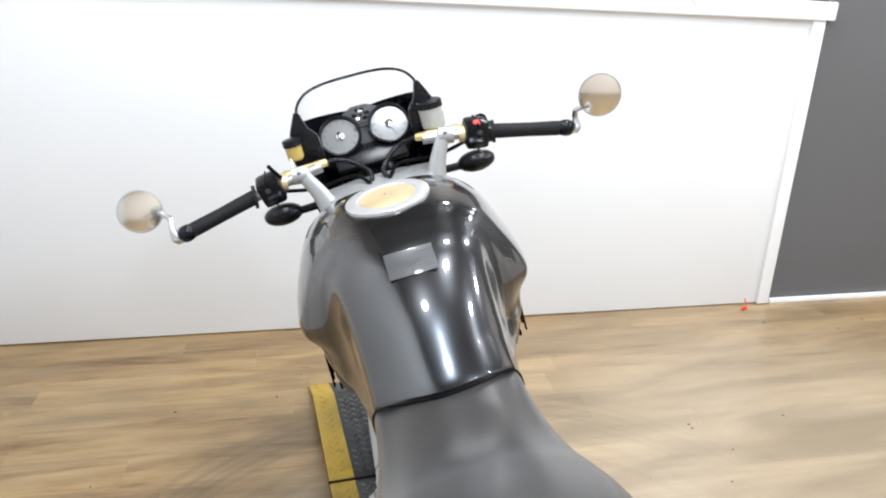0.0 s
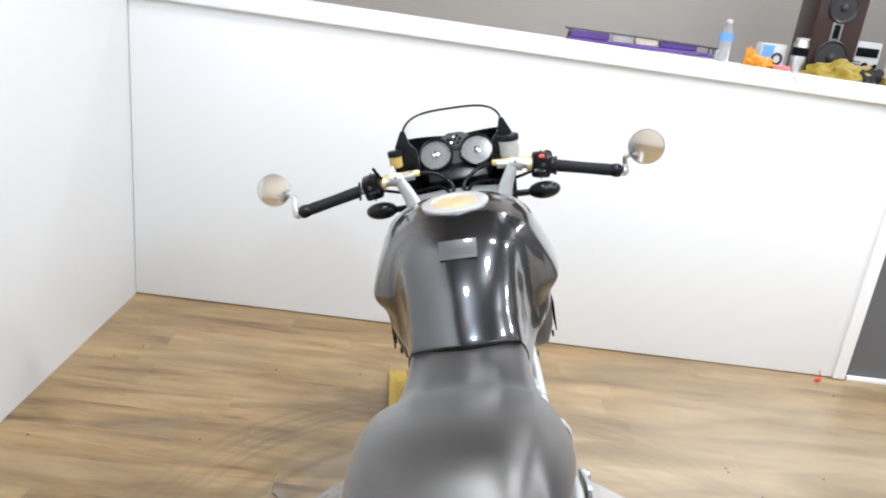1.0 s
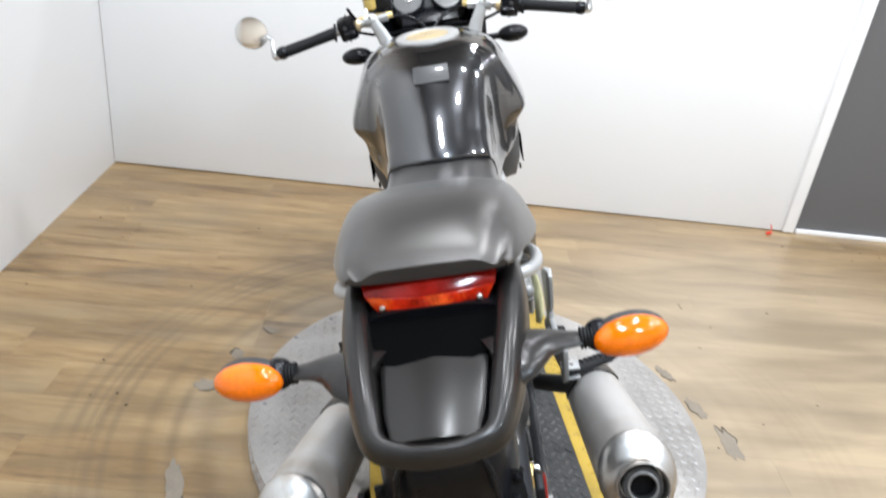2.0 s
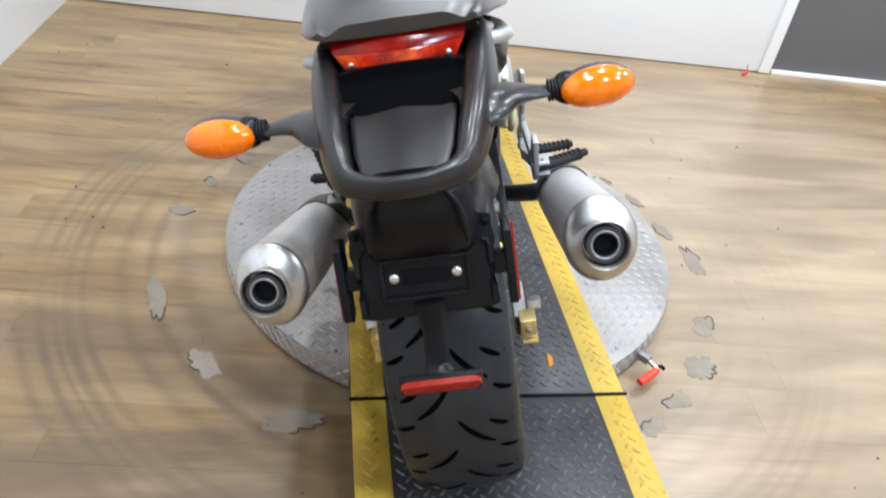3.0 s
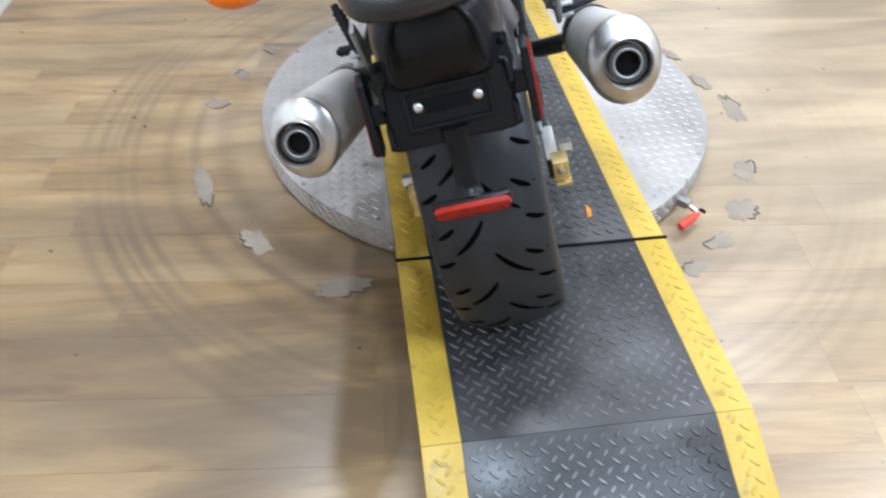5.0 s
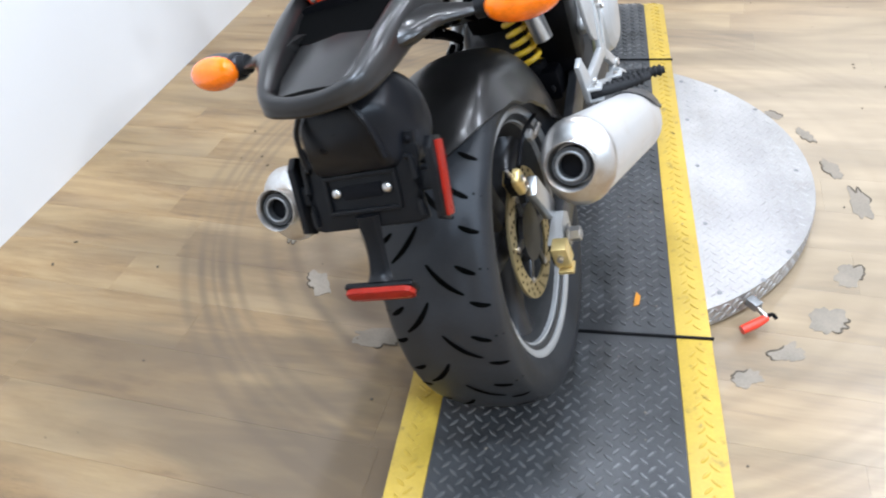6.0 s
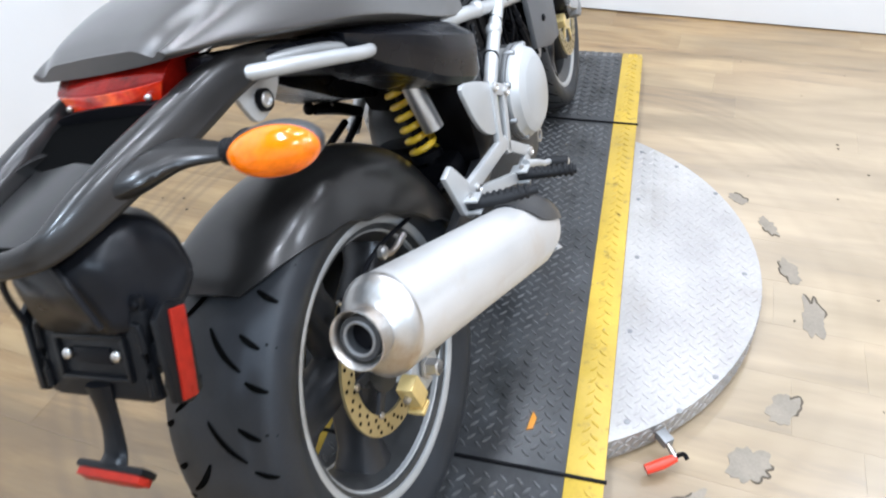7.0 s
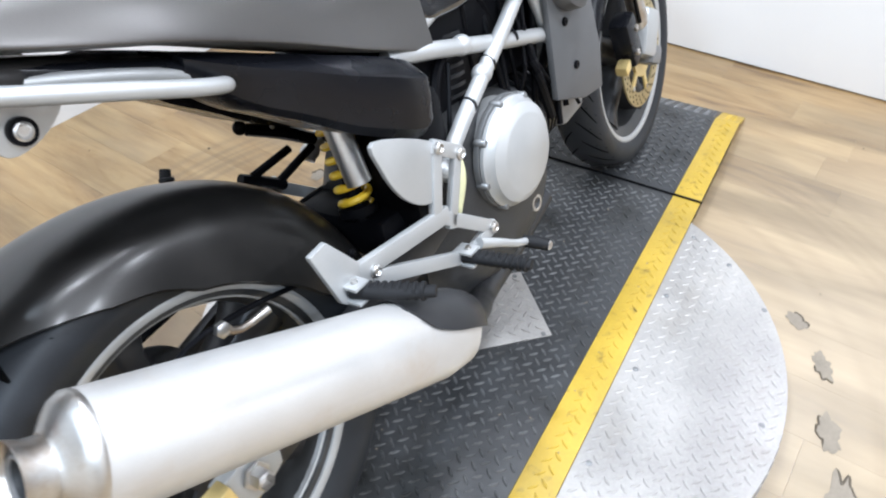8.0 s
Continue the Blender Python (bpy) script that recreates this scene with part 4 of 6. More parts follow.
for sx in (1, -1):
    ear = part("bracket_ear", prism([(sx * 0.052, 0.036), (sx * 0.082, 0.036), (sx * 0.084, 0.066), (sx * 0.072, 0.068)][::sx], "y", -0.004, 0.003, 0.002), GUARD, holder, m=pl)
    part("ear_rivet", ball((0.005, 0.003, 0.005), (sx * 0.076, -0.005, 0.058)), DEEP, ear, m=pl)
for sx in (1, -1):
    part("slot_bar", box((0.006, 0.007, 0.046), (sx * 0.051, -0.0065, 0.001), 0.002), GUARD, holder, m=pl)
part("slot_bar", box((0.106, 0.007, 0.006), (0, -0.0065, 0.024), 0.002), GUARD, holder, m=pl)
part("slot_bar", box((0.106, 0.007, 0.006), (0, -0.0065, -0.022), 0.002), GUARD, holder, m=pl)
part("slot", box((0.056, 0.003, 0.018), (0, -0.0055, 0.003), 0.001), DEEP, holder, m=pl)
stalk = part("reflector_stalk", tube([(0, -0.338, 0.615), (0, -0.352, 0.575), (0, -0.368, 0.545), (0, -0.380, 0.535)], [0.018, 0.014, 0.016, 0.020], 8, 4, flat=0.5), GUARD, holder)
part("rear_reflector", box((0.098, 0.014, 0.023), (0, -0.3880, 0.5250), 0.0108, (20, 0, 0)), REFLEX, stalk, "long red rear reflector")
part("reflector_back", box((0.102, 0.010, 0.024), (0, -0.381, 0.529), 0.0055, (20, 0, 0)), GUARD, stalk)

# hugger over the rear tyre: tight on the crown behind, deep over the side, higher at its front end
b = bm_new()
rings = []
for deg in np.linspace(121, 6, 40):
    crown = float(np.interp(deg, (6, 25, 43, 55, 65, 77, 90, 121), (0.356, 0.352, 0.345, 0.338, 0.332, 0.328, 0.326, 0.329)))
    edge = float(np.interp(deg, (6, 19, 25, 50, 75, 86, 97, 107, 115, 121), (0.300, 0.262, 0.240, 0.225, 0.230, 0.252, 0.268, 0.294, 0.315, 0.324)))
    hw = float(np.interp(deg, (6, 30, 97, 107, 116, 121), (0.100, 0.106, 0.105, 0.097, 0.078, 0.050)))
    pts = []
    for u in np.linspace(-1, 1, 25):
        flare = 0.004 * max(abs(u) - 0.86, 0) / 0.14
        pts.append(((hw * math.sin(abs(u) * 1.45) / math.sin(1.45) + flare) * (1 if u > 0 else -1), crown - (crown - edge) * abs(u) ** 2.5))
    pts += [(x * 0.965, r - 0.004) for x, r in pts[::-1]]
    a = radians(deg)
    rings.append([Vector((x, REAR[0] + r * math.cos(a), 0.307 + r * math.sin(a))) for x, r in pts])
part("hugger", loft(b, rings), HUGGER, bike, "satin dark graphite hugger over the rear tyre", sharp=55)
part("hugger_bolt", lathe([(0, 0.007), (0.004, 0.007), (0.006, 0.004), (0.006, 0.001)], 12, m=pose(0.100, 0.285, 0.430)), DEEP, bike, "black hugger bolt")

# exhausts
for sx in (1, -1):
    x = sx * 0.236
    r0, r1 = Vector((x, -0.150 if sx > 0 else -0.160, 0.535 if sx > 0 else 0.537)), Vector((sx * 0.2488, 0.335, 0.308))
    axis = (r1 - r0).normalized()
    up = Vector((0, -axis.z, axis.y)).normalized()
    side = axis.cross(up)

    def oval(d, w, h, n=28, dz=0.0):
        c = r0 + axis * d + up * dz
        return [c + side * (math.cos(a) * w) + up * (math.sin(a) * h) for a in np.linspace(0, 2 * math.pi, n, endpoint=False)]

    def shell(d, k):
        return oval(d, 0.0520 * k, 0.0612 * k)

    body = part("muffler", loft(bm_new(), [shell(-0.020, 0.97), shell(-0.018, 1.0), shell(0.37, 1.0), shell(0.45, 1.0), shell(0.50, 0.85), shell(0.525, 0.52)]), MUFF, bike, "satin silver oval muffler")
    cone = [oval(-0.042, 0.028, 0.028), oval(-0.042, 0.0315, 0.0315), oval(-0.0395, 0.0335, 0.0335), oval(-0.0365, 0.0370, 0.0400), oval(-0.0305, 0.0450, 0.0520), oval(-0.027, 0.0488, 0.0570), shell(-0.0225, 0.985), shell(-0.020, 1.010), shell(-0.016, 1.014), shell(-0.013, 1.004)]
    part("end_cone", loft(bm_new(), cone, caps=True), STEEL, body, "polished end cone")
    tip = [(-0.030, 0.030), (-0.056, 0.0305), (-0.066, 0.0340), (-0.0685, 0.0345), (-0.0690, 0.0335), (-0.066, 0.0312), (-0.056, 0.0290), (-0.035, 0.0282), (-0.033, 0.020)]
    part("tailpipe", loft(bm_new(), [oval(d, w, w) for d, w in tip], caps=False), STEEL, body, "polished tailpipe ring")
    part("pipe_bore", loft(bm_new(), [oval(-0.0500, 0.0180, 0.0180), oval(-0.02, 0.0180, 0.0180)]), DEEP, body)
    part("bore_ring", loft(bm_new(), [oval(-0.0632, 0.0205, 0.0205), oval(-0.0640, 0.0190, 0.0190), oval(-0.0632, 0.0172, 0.0172), oval(-0.058, 0.0172, 0.0172), oval(-0.058, 0.0205, 0.0205)], caps=False, loop=True), CASTING, body, "grey ring round the bore")
    part("baffle_ring", loft(bm_new(), [oval(-0.0610, 0.0262, 0.0262), oval(-0.0625, 0.0250, 0.0250), oval(-0.0625, 0.0180, 0.0180), oval(-0.0600, 0.0166, 0.0166), oval(-0.034, 0.0166, 0.0166), oval(-0.034, 0.0262, 0.0262)], caps=False, loop=True), SOOT, body)
    b = bm_new()
    rings = []
    for d, k, lo, hi in spline([np.array(q, dtype=float) for q in ((0.368, 0.0635, 70, 140), (0.396, 0.0655, 35, 165), (0.440, 0.065, 22, 185), (0.480, 0.0615, 18, 195), (0.510, 0.053, 14, 200), (0.523, 0.046, 12, 200))], 5):
        c = r0 + axis * d
        out = [c + side * (sx * math.cos(a) * k * 0.85) + up * (math.sin(a) * k) for a in np.radians(np.linspace(lo, hi, 14))]
        inn = [c + side * (sx * math.cos(a) * (k - 0.003) * 0.85) + up * (math.sin(a) * (k - 0.003)) for a in np.radians(np.linspace(hi, lo, 14))]
        rings.append(out + inn)
    part("front_cap", loft(b, rings), RIMDARK, body, "dull dark front heat shield")
    part("link_pipe", tube([tuple(r0 + axis * 0.52), (sx * 0.19, 0.42, 0.25), (sx * 0.13, 0.52, 0.20), (sx * 0.09, 0.66, 0.18), (sx * 0.06, 0.85, 0.20)], 0.021, 14, 6), RIMDARK, body, "sooty dark link pipe")

# footrest hangers
XH = 0.188
for sx in (1, -1):
    def bar(a, c, wid, dep=0.012, xo=0.0):
        p, q = Vector((sx * (XH + xo), *a)), Vector((sx * (XH + xo), *c))
        d = q - p
        ln = d.length
        ang = math.degrees(math.atan2(d.z, d.y))
        mid = (p + q) / 2
        return box((dep, ln + wid * 0.8, wid), tuple(mid), min(dep, wid) * 0.28, (ang, 0, 0))

    hang = part("footrest_hanger", bar((0.395, 0.442), (0.226, 0.462), 0.026), SILVER, bike, "cast silver footrest hanger")
    for p, q, wid in (((0.412, 0.540), (0.378, 0.440), 0.020), ((0.452, 0.510), (0.410, 0.420), 0.018), ((0.412, 0.543), (0.455, 0.515), 0.022),
                      ((0.395, 0.440), (0.498, 0.362), 0.022), ((0.245, 0.438), (0.430, 0.350), 0.022), ((0.430, 0.350), (0.500, 0.360), 0.022)):
        if sx < 0 and p[1] > 0.5:
            continue
        part("hanger_arm", bar(p, q, wid, 0.0115), SILVER, hang)
    b = prism([(0.152, 0.528), (0.182, 0.532), (0.232, 0.462), (0.236, 0.430), (0.20, 0.420), (0.175, 0.445)], "x", sx * XH - 0.005, sx * XH + 0.005, 0.003)
    part("hanger_tab", b, SILVER, hang)
    b = prism([tuple(q) for q in spline([(0.303, 0.603), (0.405, 0.556), (0.412, 0.520), (0.394, 0.476), (0.360, 0.480), (0.325, 0.513), (0.304, 0.562)], 4, closed=True)], "x", sx * 0.186 - 0.004, sx * 0.186 + 0.004, 0.002)
    if sx > 0:
        part("heel_guard", b, SILVER, hang, "silver heel guard plate")
    for q in ((0.412, 0.543), (0.455, 0.513), (0.240, 0.452), (0.498, 0.362)):
        if sx < 0 and q[1] > 0.5:
            continue
        part("hanger_bolt", lathe([(0, 0.009), (0.006, 0.009), (0.008, 0.006), (0.005, 0.004), (0.005, 0.001)], 14, m=pose(sx * (XH + 0.004), *q) @ (pose(0, 0, 0) if sx > 0 else pose(0, 0, 0, 0, 180, 0))), STEEL, hang)
    # rider's and passenger's pegs
    for y, z, ln, dy in ((0.418, 0.360, 0.105, 0.02), (0.196, 0.452, 0.10, 0.045)):
        fold = Matrix.Translation((sx * 0.192, y, z)) @ (Matrix.Rotation(radians(78), 4, "Y") if (sx < 0 and y < 0.3) else Matrix.Identity(4))
        peg = part("footpeg", tube([(0, 0, 0), (sx * ln * 0.5, dy * 0.4, -0.004), (sx * ln, dy, -0.008)], [0.013, 0.0115, 0.009], 12, 3, flat=0.8), GRIP, bike, "ribbed black rubber footpeg", m=fold)
        prof = [q for k in range(9) for q in ((ln * (0.10 + 0.1 * k), 0.0095), (ln * (0.115 + 0.1 * k), 0.0122), (ln * (0.155 + 0.1 * k), 0.0122), (ln * (0.17 + 0.1 * k), 0.0095))]
        way = Vector((sx, dy / ln, -0.008 / ln)).to_track_quat("X", "Z").to_matrix().to_4x4()
        part("peg_rubber", lathe(prof, 12, m=way), GRIP, peg, m=fold)
        for dz in (-0.011, 0.011):
            part("peg_clevis", box((0.034, 0.026, 0.005), (sx * 0.198, y, z + dz), 0.002), SILVER, peg)
        part("clevis_pin", tube([(sx * 0.202, y, z - 0.017), (sx * 0.202, y, z + 0.018)], 0.0045, 10, 1), STEEL, peg)
    # foot lever
    lev = part("foot_lever", tube([(sx * 0.198, 0.45, 0.362), (sx * 0.202, 0.495, 0.336), (sx * 0.200, 0.540, 0.306), (sx * 0.200, 0.572, 0.290)], [0.009, 0.0075, 0.0065, 0.0065], 10, 4), SILVER, bike, "silver foot lever with a black rubber tip")
    part("lever_tip", tube([(sx * 0.192, 0.571, 0.290), (sx * 0.212, 0.580, 0.284), (sx * 0.232, 0.588, 0.278)], [0.0100, 0.0115, 0.0100], 12, 3), GRIP, lev)
    part("tip_cap", ball((0.004, 0.008, 0.008), (sx * 0.233, 0.588, 0.278)), STEEL, lev)

# engine
crank = part("engine_block", skin([(0.42, [(0, 0.46), (0.07, 0.45), (0.10, 0.40), (0.10, 0.28), (0.07, 0.22), (0, 0.21)]), (0.50, [(0, 0.52), (0.10, 0.51), (0.135, 0.45), (0.135, 0.27), (0.10, 0.19), (0, 0.18)]),
                                   (0.62, [(0, 0.53), (0.11, 0.52), (0.145, 0.46), (0.145, 0.28), (0.10, 0.18), (0, 0.17)]), (0.74, [(0, 0.50), (0.10, 0.49), (0.14, 0.43), (0.14, 0.29), (0.09, 0.20), (0, 0.19)]),
                                   (0.82, [(0, 0.46), (0.07, 0.45), (0.10, 0.40), (0.10, 0.31), (0.07, 0.25), (0, 0.24)])], 3, 3), SOOT, bike, "dark cast engine case")
for sx, name in ((1, "clutch_cover"), (-1, "alternator_cover")):
    mc = pose(sx * 0.145, 0.634, 0.424) @ (pose(0, 0, 0) if sx > 0 else pose(0, 0, 0, 0, 180, 0))
    cov = part(name, lathe([(-0.03, 0.090), (0.010, 0.090), (0.012, 0.094), (0.018, 0.094), (0.021, 0.090), (0.034, 0.084), (0.043, 0.070), (0.0455, 0.064), (0.0455, 0.058), (0.0465, 0.056), (0.047, 0.001)], 44, m=mc), SILVER, crank, "round silver clutch cover", sharp=30)
    part("cover_band", lathe([(0.000, 0.0925), (0.000, 0.097), (0.010, 0.097), (0.010, 0.0925)], 44, m=mc, closed=True), CASTING, cov)
    for k in range(8):
        a = 2 * math.pi * k / 8 + 0.2
        part("cover_bolt", lathe([(0.000, 0.007), (0.018, 0.007), (0.021, 0.005), (0.021, 0.001)], 10, m=mc @ pose(0, 0.093 * math.cos(a), 0.093 * math.sin(a))), CASTING, cov)
part("sight_ring", lathe([(0.0, 0.016), (0.012, 0.016), (0.012, 0.011), (0.0, 0.011)], 20, closed=True, m=pose(0.134, 0.700, 0.283)), ALU, crank)
# finned cylinders
for nm, base, way in (("upper_cylinder", (0, 0.60, 0.52), (0, 0.12, 1)), ("front_cylinder", (0, 0.80, 0.38), (0, 1, 0.14))):
    w = Vector(way).normalized()
    q = w.to_track_quat("X", "Z").to_matrix().to_4x4()
    m = Matrix.Translation(base) @ q
    prof = [(0.0, 0.075)]
    for k in range(7):
        prof += [(0.012 + 0.016 * k, 0.075), (0.012 + 0.016 * k, 0.098), (0.018 + 0.016 * k, 0.098), (0.018 + 0.016 * k, 0.075)]
    cyl = part(nm, lathe(prof + [(0.135, 0.075)], 24, m=m), RIMDARK, bike, "finned dark cylinder")
    part("cylinder_head", box((0.10, 0.17, 0.16), (0.175, 0, 0), 0.018), CASTING, cyl, m=m)
    part("cam_cover", box((0.03, 0.13, 0.12), (0.235, 0, 0), 0.012), CASTING, cyl, m=m)

# trellis frame
frame_ob = part("trellis_frame", ball((0.012, 0.012, 0.012), (0, 1.0, 0.83)), SILVER, bike, "silver tubular trellis frame")
for sx in (1, -1):
    runs = [
        [(sx * 0.148, 0.455, 0.465), (sx * 0.142, 0.54, 0.520), (sx * 0.125, 0.76, 0.640), (sx * 0.10, 0.86, 0.70)],
        [(sx * 0.110, 0.44, 0.655), (sx * 0.118, 0.52, 0.638), (sx * 0.122, 0.70, 0.588), (sx * 0.118, 0.86, 0.545)],
        [(sx * 0.118, 0.86, 0.545), (sx * 0.112, 0.93, 0.580), (sx * 0.085, 1.03, 0.72)],
        [(sx * 0.118, 0.86, 0.545), (sx * 0.110, 0.80, 0.70), (sx * 0.10, 0.74, 0.74)],
        [(sx * 0.11, 0.48, 0.66), (sx * 0.10, 0.74, 0.735), (sx * 0.07, 1.02, 0.84)],
    ]
    for k, run in enumerate(runs):
        part("frame_tube", tube(run, 0.0132 if k < 3 else 0.012, 14, 4), SILVER, frame_ob)
    for q in ((0.118, 0.86, 0.545), (0.135, 0.62, 0.565), (0.120, 0.60, 0.618), (0.148, 0.465, 0.475)):
        part("weld_joint", ball((0.0165, 0.019, 0.0165), (sx * q[0], q[1], q[2])), SILVER, frame_ob)
    # plastic ties and looms
    for q, rot in (((0.1335, 0.64, 0.574), 30), ((0.139, 0.565, 0.534), 30), ((0.1205, 0.735, 0.583), -15)):
        part("cable_tie", lathe([(-0.003, 0.0135), (-0.003, 0.0155), (0.003, 0.0155), (0.003, 0.0135)], 14, closed=True, m=pose(sx * q[0], q[1], q[2], rot, 0, 90)), BLACK, frame_ob)
for k in range(30):
    rnd = random.Random(k)
    sx = 1 if k % 3 else -1
    p0 = (sx * rnd.uniform(0.06, 0.12), rnd.uniform(0.50, 0.95), rnd.uniform(0.60, 0.72))
    p1 = (sx * rnd.uniform(0.08, 0.13), p0[1] + rnd.uniform(-0.07, 0.07), rnd.uniform(0.50, 0.60))
    p2 = (sx * rnd.uniform(0.08, 0.135), p1[1] + rnd.uniform(-0.05, 0.10), rnd.uniform(0.36, 0.48))
    part("wiring_hose" if k % 2 else "cable", tube([p0, p1, p2], rnd.choice((0.004, 0.006, 0.009)), 8, 6), DEEP if k % 9 else SOOT, bike, "black hose")

# radiator shrouds and oil pieces ahead of the engine
for sx in (1, -1):
    b = bm_new()
    rings = []
    for y, zt, zb, xo in ((0.815, 0.755, 0.690, 0.158), (0.826, 0.772, 0.650, 0.176), (0.850, 0.784, 0.606, 0.188), (0.880, 0.786, 0.580, 0.193), (0.915, 0.776, 0.574, 0.191), (0.938, 0.745, 0.600, 0.178)):
        h = zt - zb
        prof = [(xo - 0.045, zt), (xo - 0.012, zt), (xo - 0.002, zt - 0.05 * h), (xo, zt - 0.35 * h), (xo - 0.004, zb + 0.25 * h), (xo - 0.018, zb + 0.03 * h), (xo - 0.045, zb)]
        rings.append(np.array([(sx * px, y, pz) for px, pz in prof]).ravel())
    loft(b, [r.reshape(-1, 3) for r in spline(rings, 4)])
    shroud = part("radiator_shroud", b, SHROUD, bike, "grey plastic radiator shroud with dark slots", sharp=50)
    # thin boxes on the shroud, near-black for the slots' shade
    for k in range(3):
        part("shroud_slot", box((0.003, 0.010, 0.070), (sx * 0.1945, 0.858 + 0.028 * k, 0.665), 0.0012, (-12, 0, 0)), RECESS_SHADE, shroud)
    part("shroud_bolt", lathe([(0, 0.008), (0.004, 0.008), (0.005, 0.005), (0.003, 0.001)], 12, m=pose(sx * 0.186, 0.895, 0.602) @ (pose(0, 0, 0) if sx > 0 else pose(0, 0, 0, 0, 180, 0))), DEEP, shroud)
for sx in (1, -1):
    cover = part("radiator_cover", prism([(0.830, 0.620), (0.985, 0.600), (1.012, 0.470), (1.006, 0.385), (0.930, 0.392), (0.826, 0.430)], "x", sx * 0.136 - 0.007, sx * 0.136 + 0.007, 0.005), SHROUD, bike, "grey plastic radiator side cover")
    for q in ((0.905, 0.470), (0.880, 0.560)):
        part("cover_screw", lathe([(0, 0.008), (0.004, 0.008), (0.005, 0.005), (0.003, 0.001)], 12, m=pose(sx * 0.143, *q) @ (pose(0, 0, 0) if sx > 0 else pose(0, 0, 0, 0, 180, 0))), DEEP, cover)
part("radiator", box((0.22, 0.035, 0.24), (0, 1.03, 0.56), 0.006, (-14, 0, 0)), DEEP, bike, "black radiator core")

# side panels under the seat
for sx in (1, -1):
    b = bm_new()
    rows = [(0.135, 0.780, 0.752, 0.130), (0.19, 0.760, 0.694, 0.150), (0.25, 0.736, 0.652, 0.160), (0.32, 0.708, 0.602, 0.168), (0.40, 0.676, 0.560, 0.170), (0.435, 0.660, 0.546, 0.168), (0.458, 0.648, 0.552, 0.164), (0.468, 0.636, 0.566, 0.150)]
    rings = []
    for y, zt, zb, xo in rows:
        h = zt - zb
        prof = [(0.05, zt), (xo - 0.034, zt), (xo - 0.030, zt - 0.001), (xo - 0.003, zt - h * 0.20), (xo, zt - h * 0.24), (xo - 0.001, zt - h * 0.5), (xo - 0.007, zb + h * 0.12), (xo - 0.018, zb), (0.05, zb)]
        rings.append(np.array([(sx * px, y, pz) for px, pz in prof]).ravel())
    loft(b, [r.reshape(-1, 3) for r in spline(rings, 4)])
    part("side_panel", b, BLACK, bike, "dark gloss plastic side panel", sharp=26)
    # grab rail
    rail = part("grab_rail", tube([(sx * 0.094, -0.055, 0.812), (sx * 0.120, -0.045, 0.808), (sx * 0.138, -0.010, 0.796), (sx * 0.147, 0.06, 0.771), (sx * 0.148, 0.125, 0.747), (sx * 0.138, 0.168, 0.733), (sx * 0.112, 0.178, 0.732)], 0.0093, 14, 5), SILVER, bike, "silver tubular grab rail")
    part("inner_rail", tube([(sx * 0.100, -0.04, 0.812), (sx * 0.116, 0.02, 0.797), (sx * 0.122, 0.10, 0.770), (sx * 0.112, 0.172, 0.738)], 0.0078, 10, 4), SILVER, rail)
    part("rail_bracket", prism([tuple(q) for q in spline([(-0.060, 0.802), (0.015, 0.792), (0.016, 0.772), (-0.014, 0.752), (-0.046, 0.748), (-0.058, 0.768)], 4, closed=True)], "x", sx * 0.094 - 0.004, sx * 0.094 + 0.004, 0.003), SILVER, rail)
part("lock_collar", lathe([(0, 0.0095), (0, 0.0135), (0.008, 0.0135), (0.008, 0.0095)], 20, closed=True, m=pose(0.097, -0.028, 0.767)), DEEP, bike, "black collar round the seat lock")
part("seat_lock", lathe([(0, 0.0092), (0.009, 0.0092), (0.010, 0.007), (0.007, 0.005), (0.007, 0.001)], 18, m=pose(0.097, -0.028, 0.767)), STEEL, bike, "round steel seat lock")
# tail frame and tray under the seat
part("rear_subframe", skin([(-0.15, [(0, 0.835), (0.07, 0.83), (0.085, 0.815), (0.07, 0.80), (0, 0.80)]), (0.05, [(0, 0.805), (0.080, 0.80), (0.092, 0.785), (0.080, 0.768), (0, 0.768)]),
                            (0.22, [(0, 0.745), (0.08, 0.74), (0.10, 0.715), (0.08, 0.695), (0, 0.69)]), (0.40, [(0, 0.66), (0.08, 0.655), (0.10, 0.63), (0.08, 0.61), (0, 0.60)])], 3, 3), DEEP, bike, "black undertray and tail frame")

# shock absorber and swingarm
p0, p1 = Vector((0.020, 0.392, 0.645)), Vector((0.050, 0.366, 0.452))
ax = (p1 - p0).normalized()
sd = Vector((1, 0, 0))
sd = (sd - ax * sd.dot(ax)).normalized()
up2 = ax.cross(sd)
coil = []
for k in range(9 * 12 + 1):
    a = 2 * math.pi * k / 12
    coil.append(tuple(p0 + ax * (0.200 * k / 108) + sd * (0.0230 * math.cos(a)) + up2 * (0.0230 * math.sin(a))))
shock = part("shock_absorber", tube([tuple(p0 - ax * 0.03), tuple(p0 + ax * 0.1), tuple(p1 + ax * 0.02)], 0.013, 14, 1), DEEP, bike, "rear shock absorber")
part("coil_spring", tube(coil, 0.0062, 8, 1), SPRING, shock, "bright yellow coil spring")
part("spring_seat", tube([tuple(p1 - ax * 0.004), tuple(p1 + ax * 0.010)], 0.030, 20, 1), DEEP, shock)
part("reservoir", tube([(0.066, 0.352, 0.665), (0.080, 0.346, 0.590), (0.094, 0.344, 0.512)], 0.0190, 18, 1), ALU, shock, "bright aluminium damper canister")
part("airbox", box((0.19, 0.40, 0.20), (0.0, 0.64, 0.60), 0.03), DEEP, bike, "black airbox")
part("battery_tray", box((0.12, 0.11, 0.20), (0.080, 0.455, 0.50), 0.025), DEEP, bike, "black plastic tray")
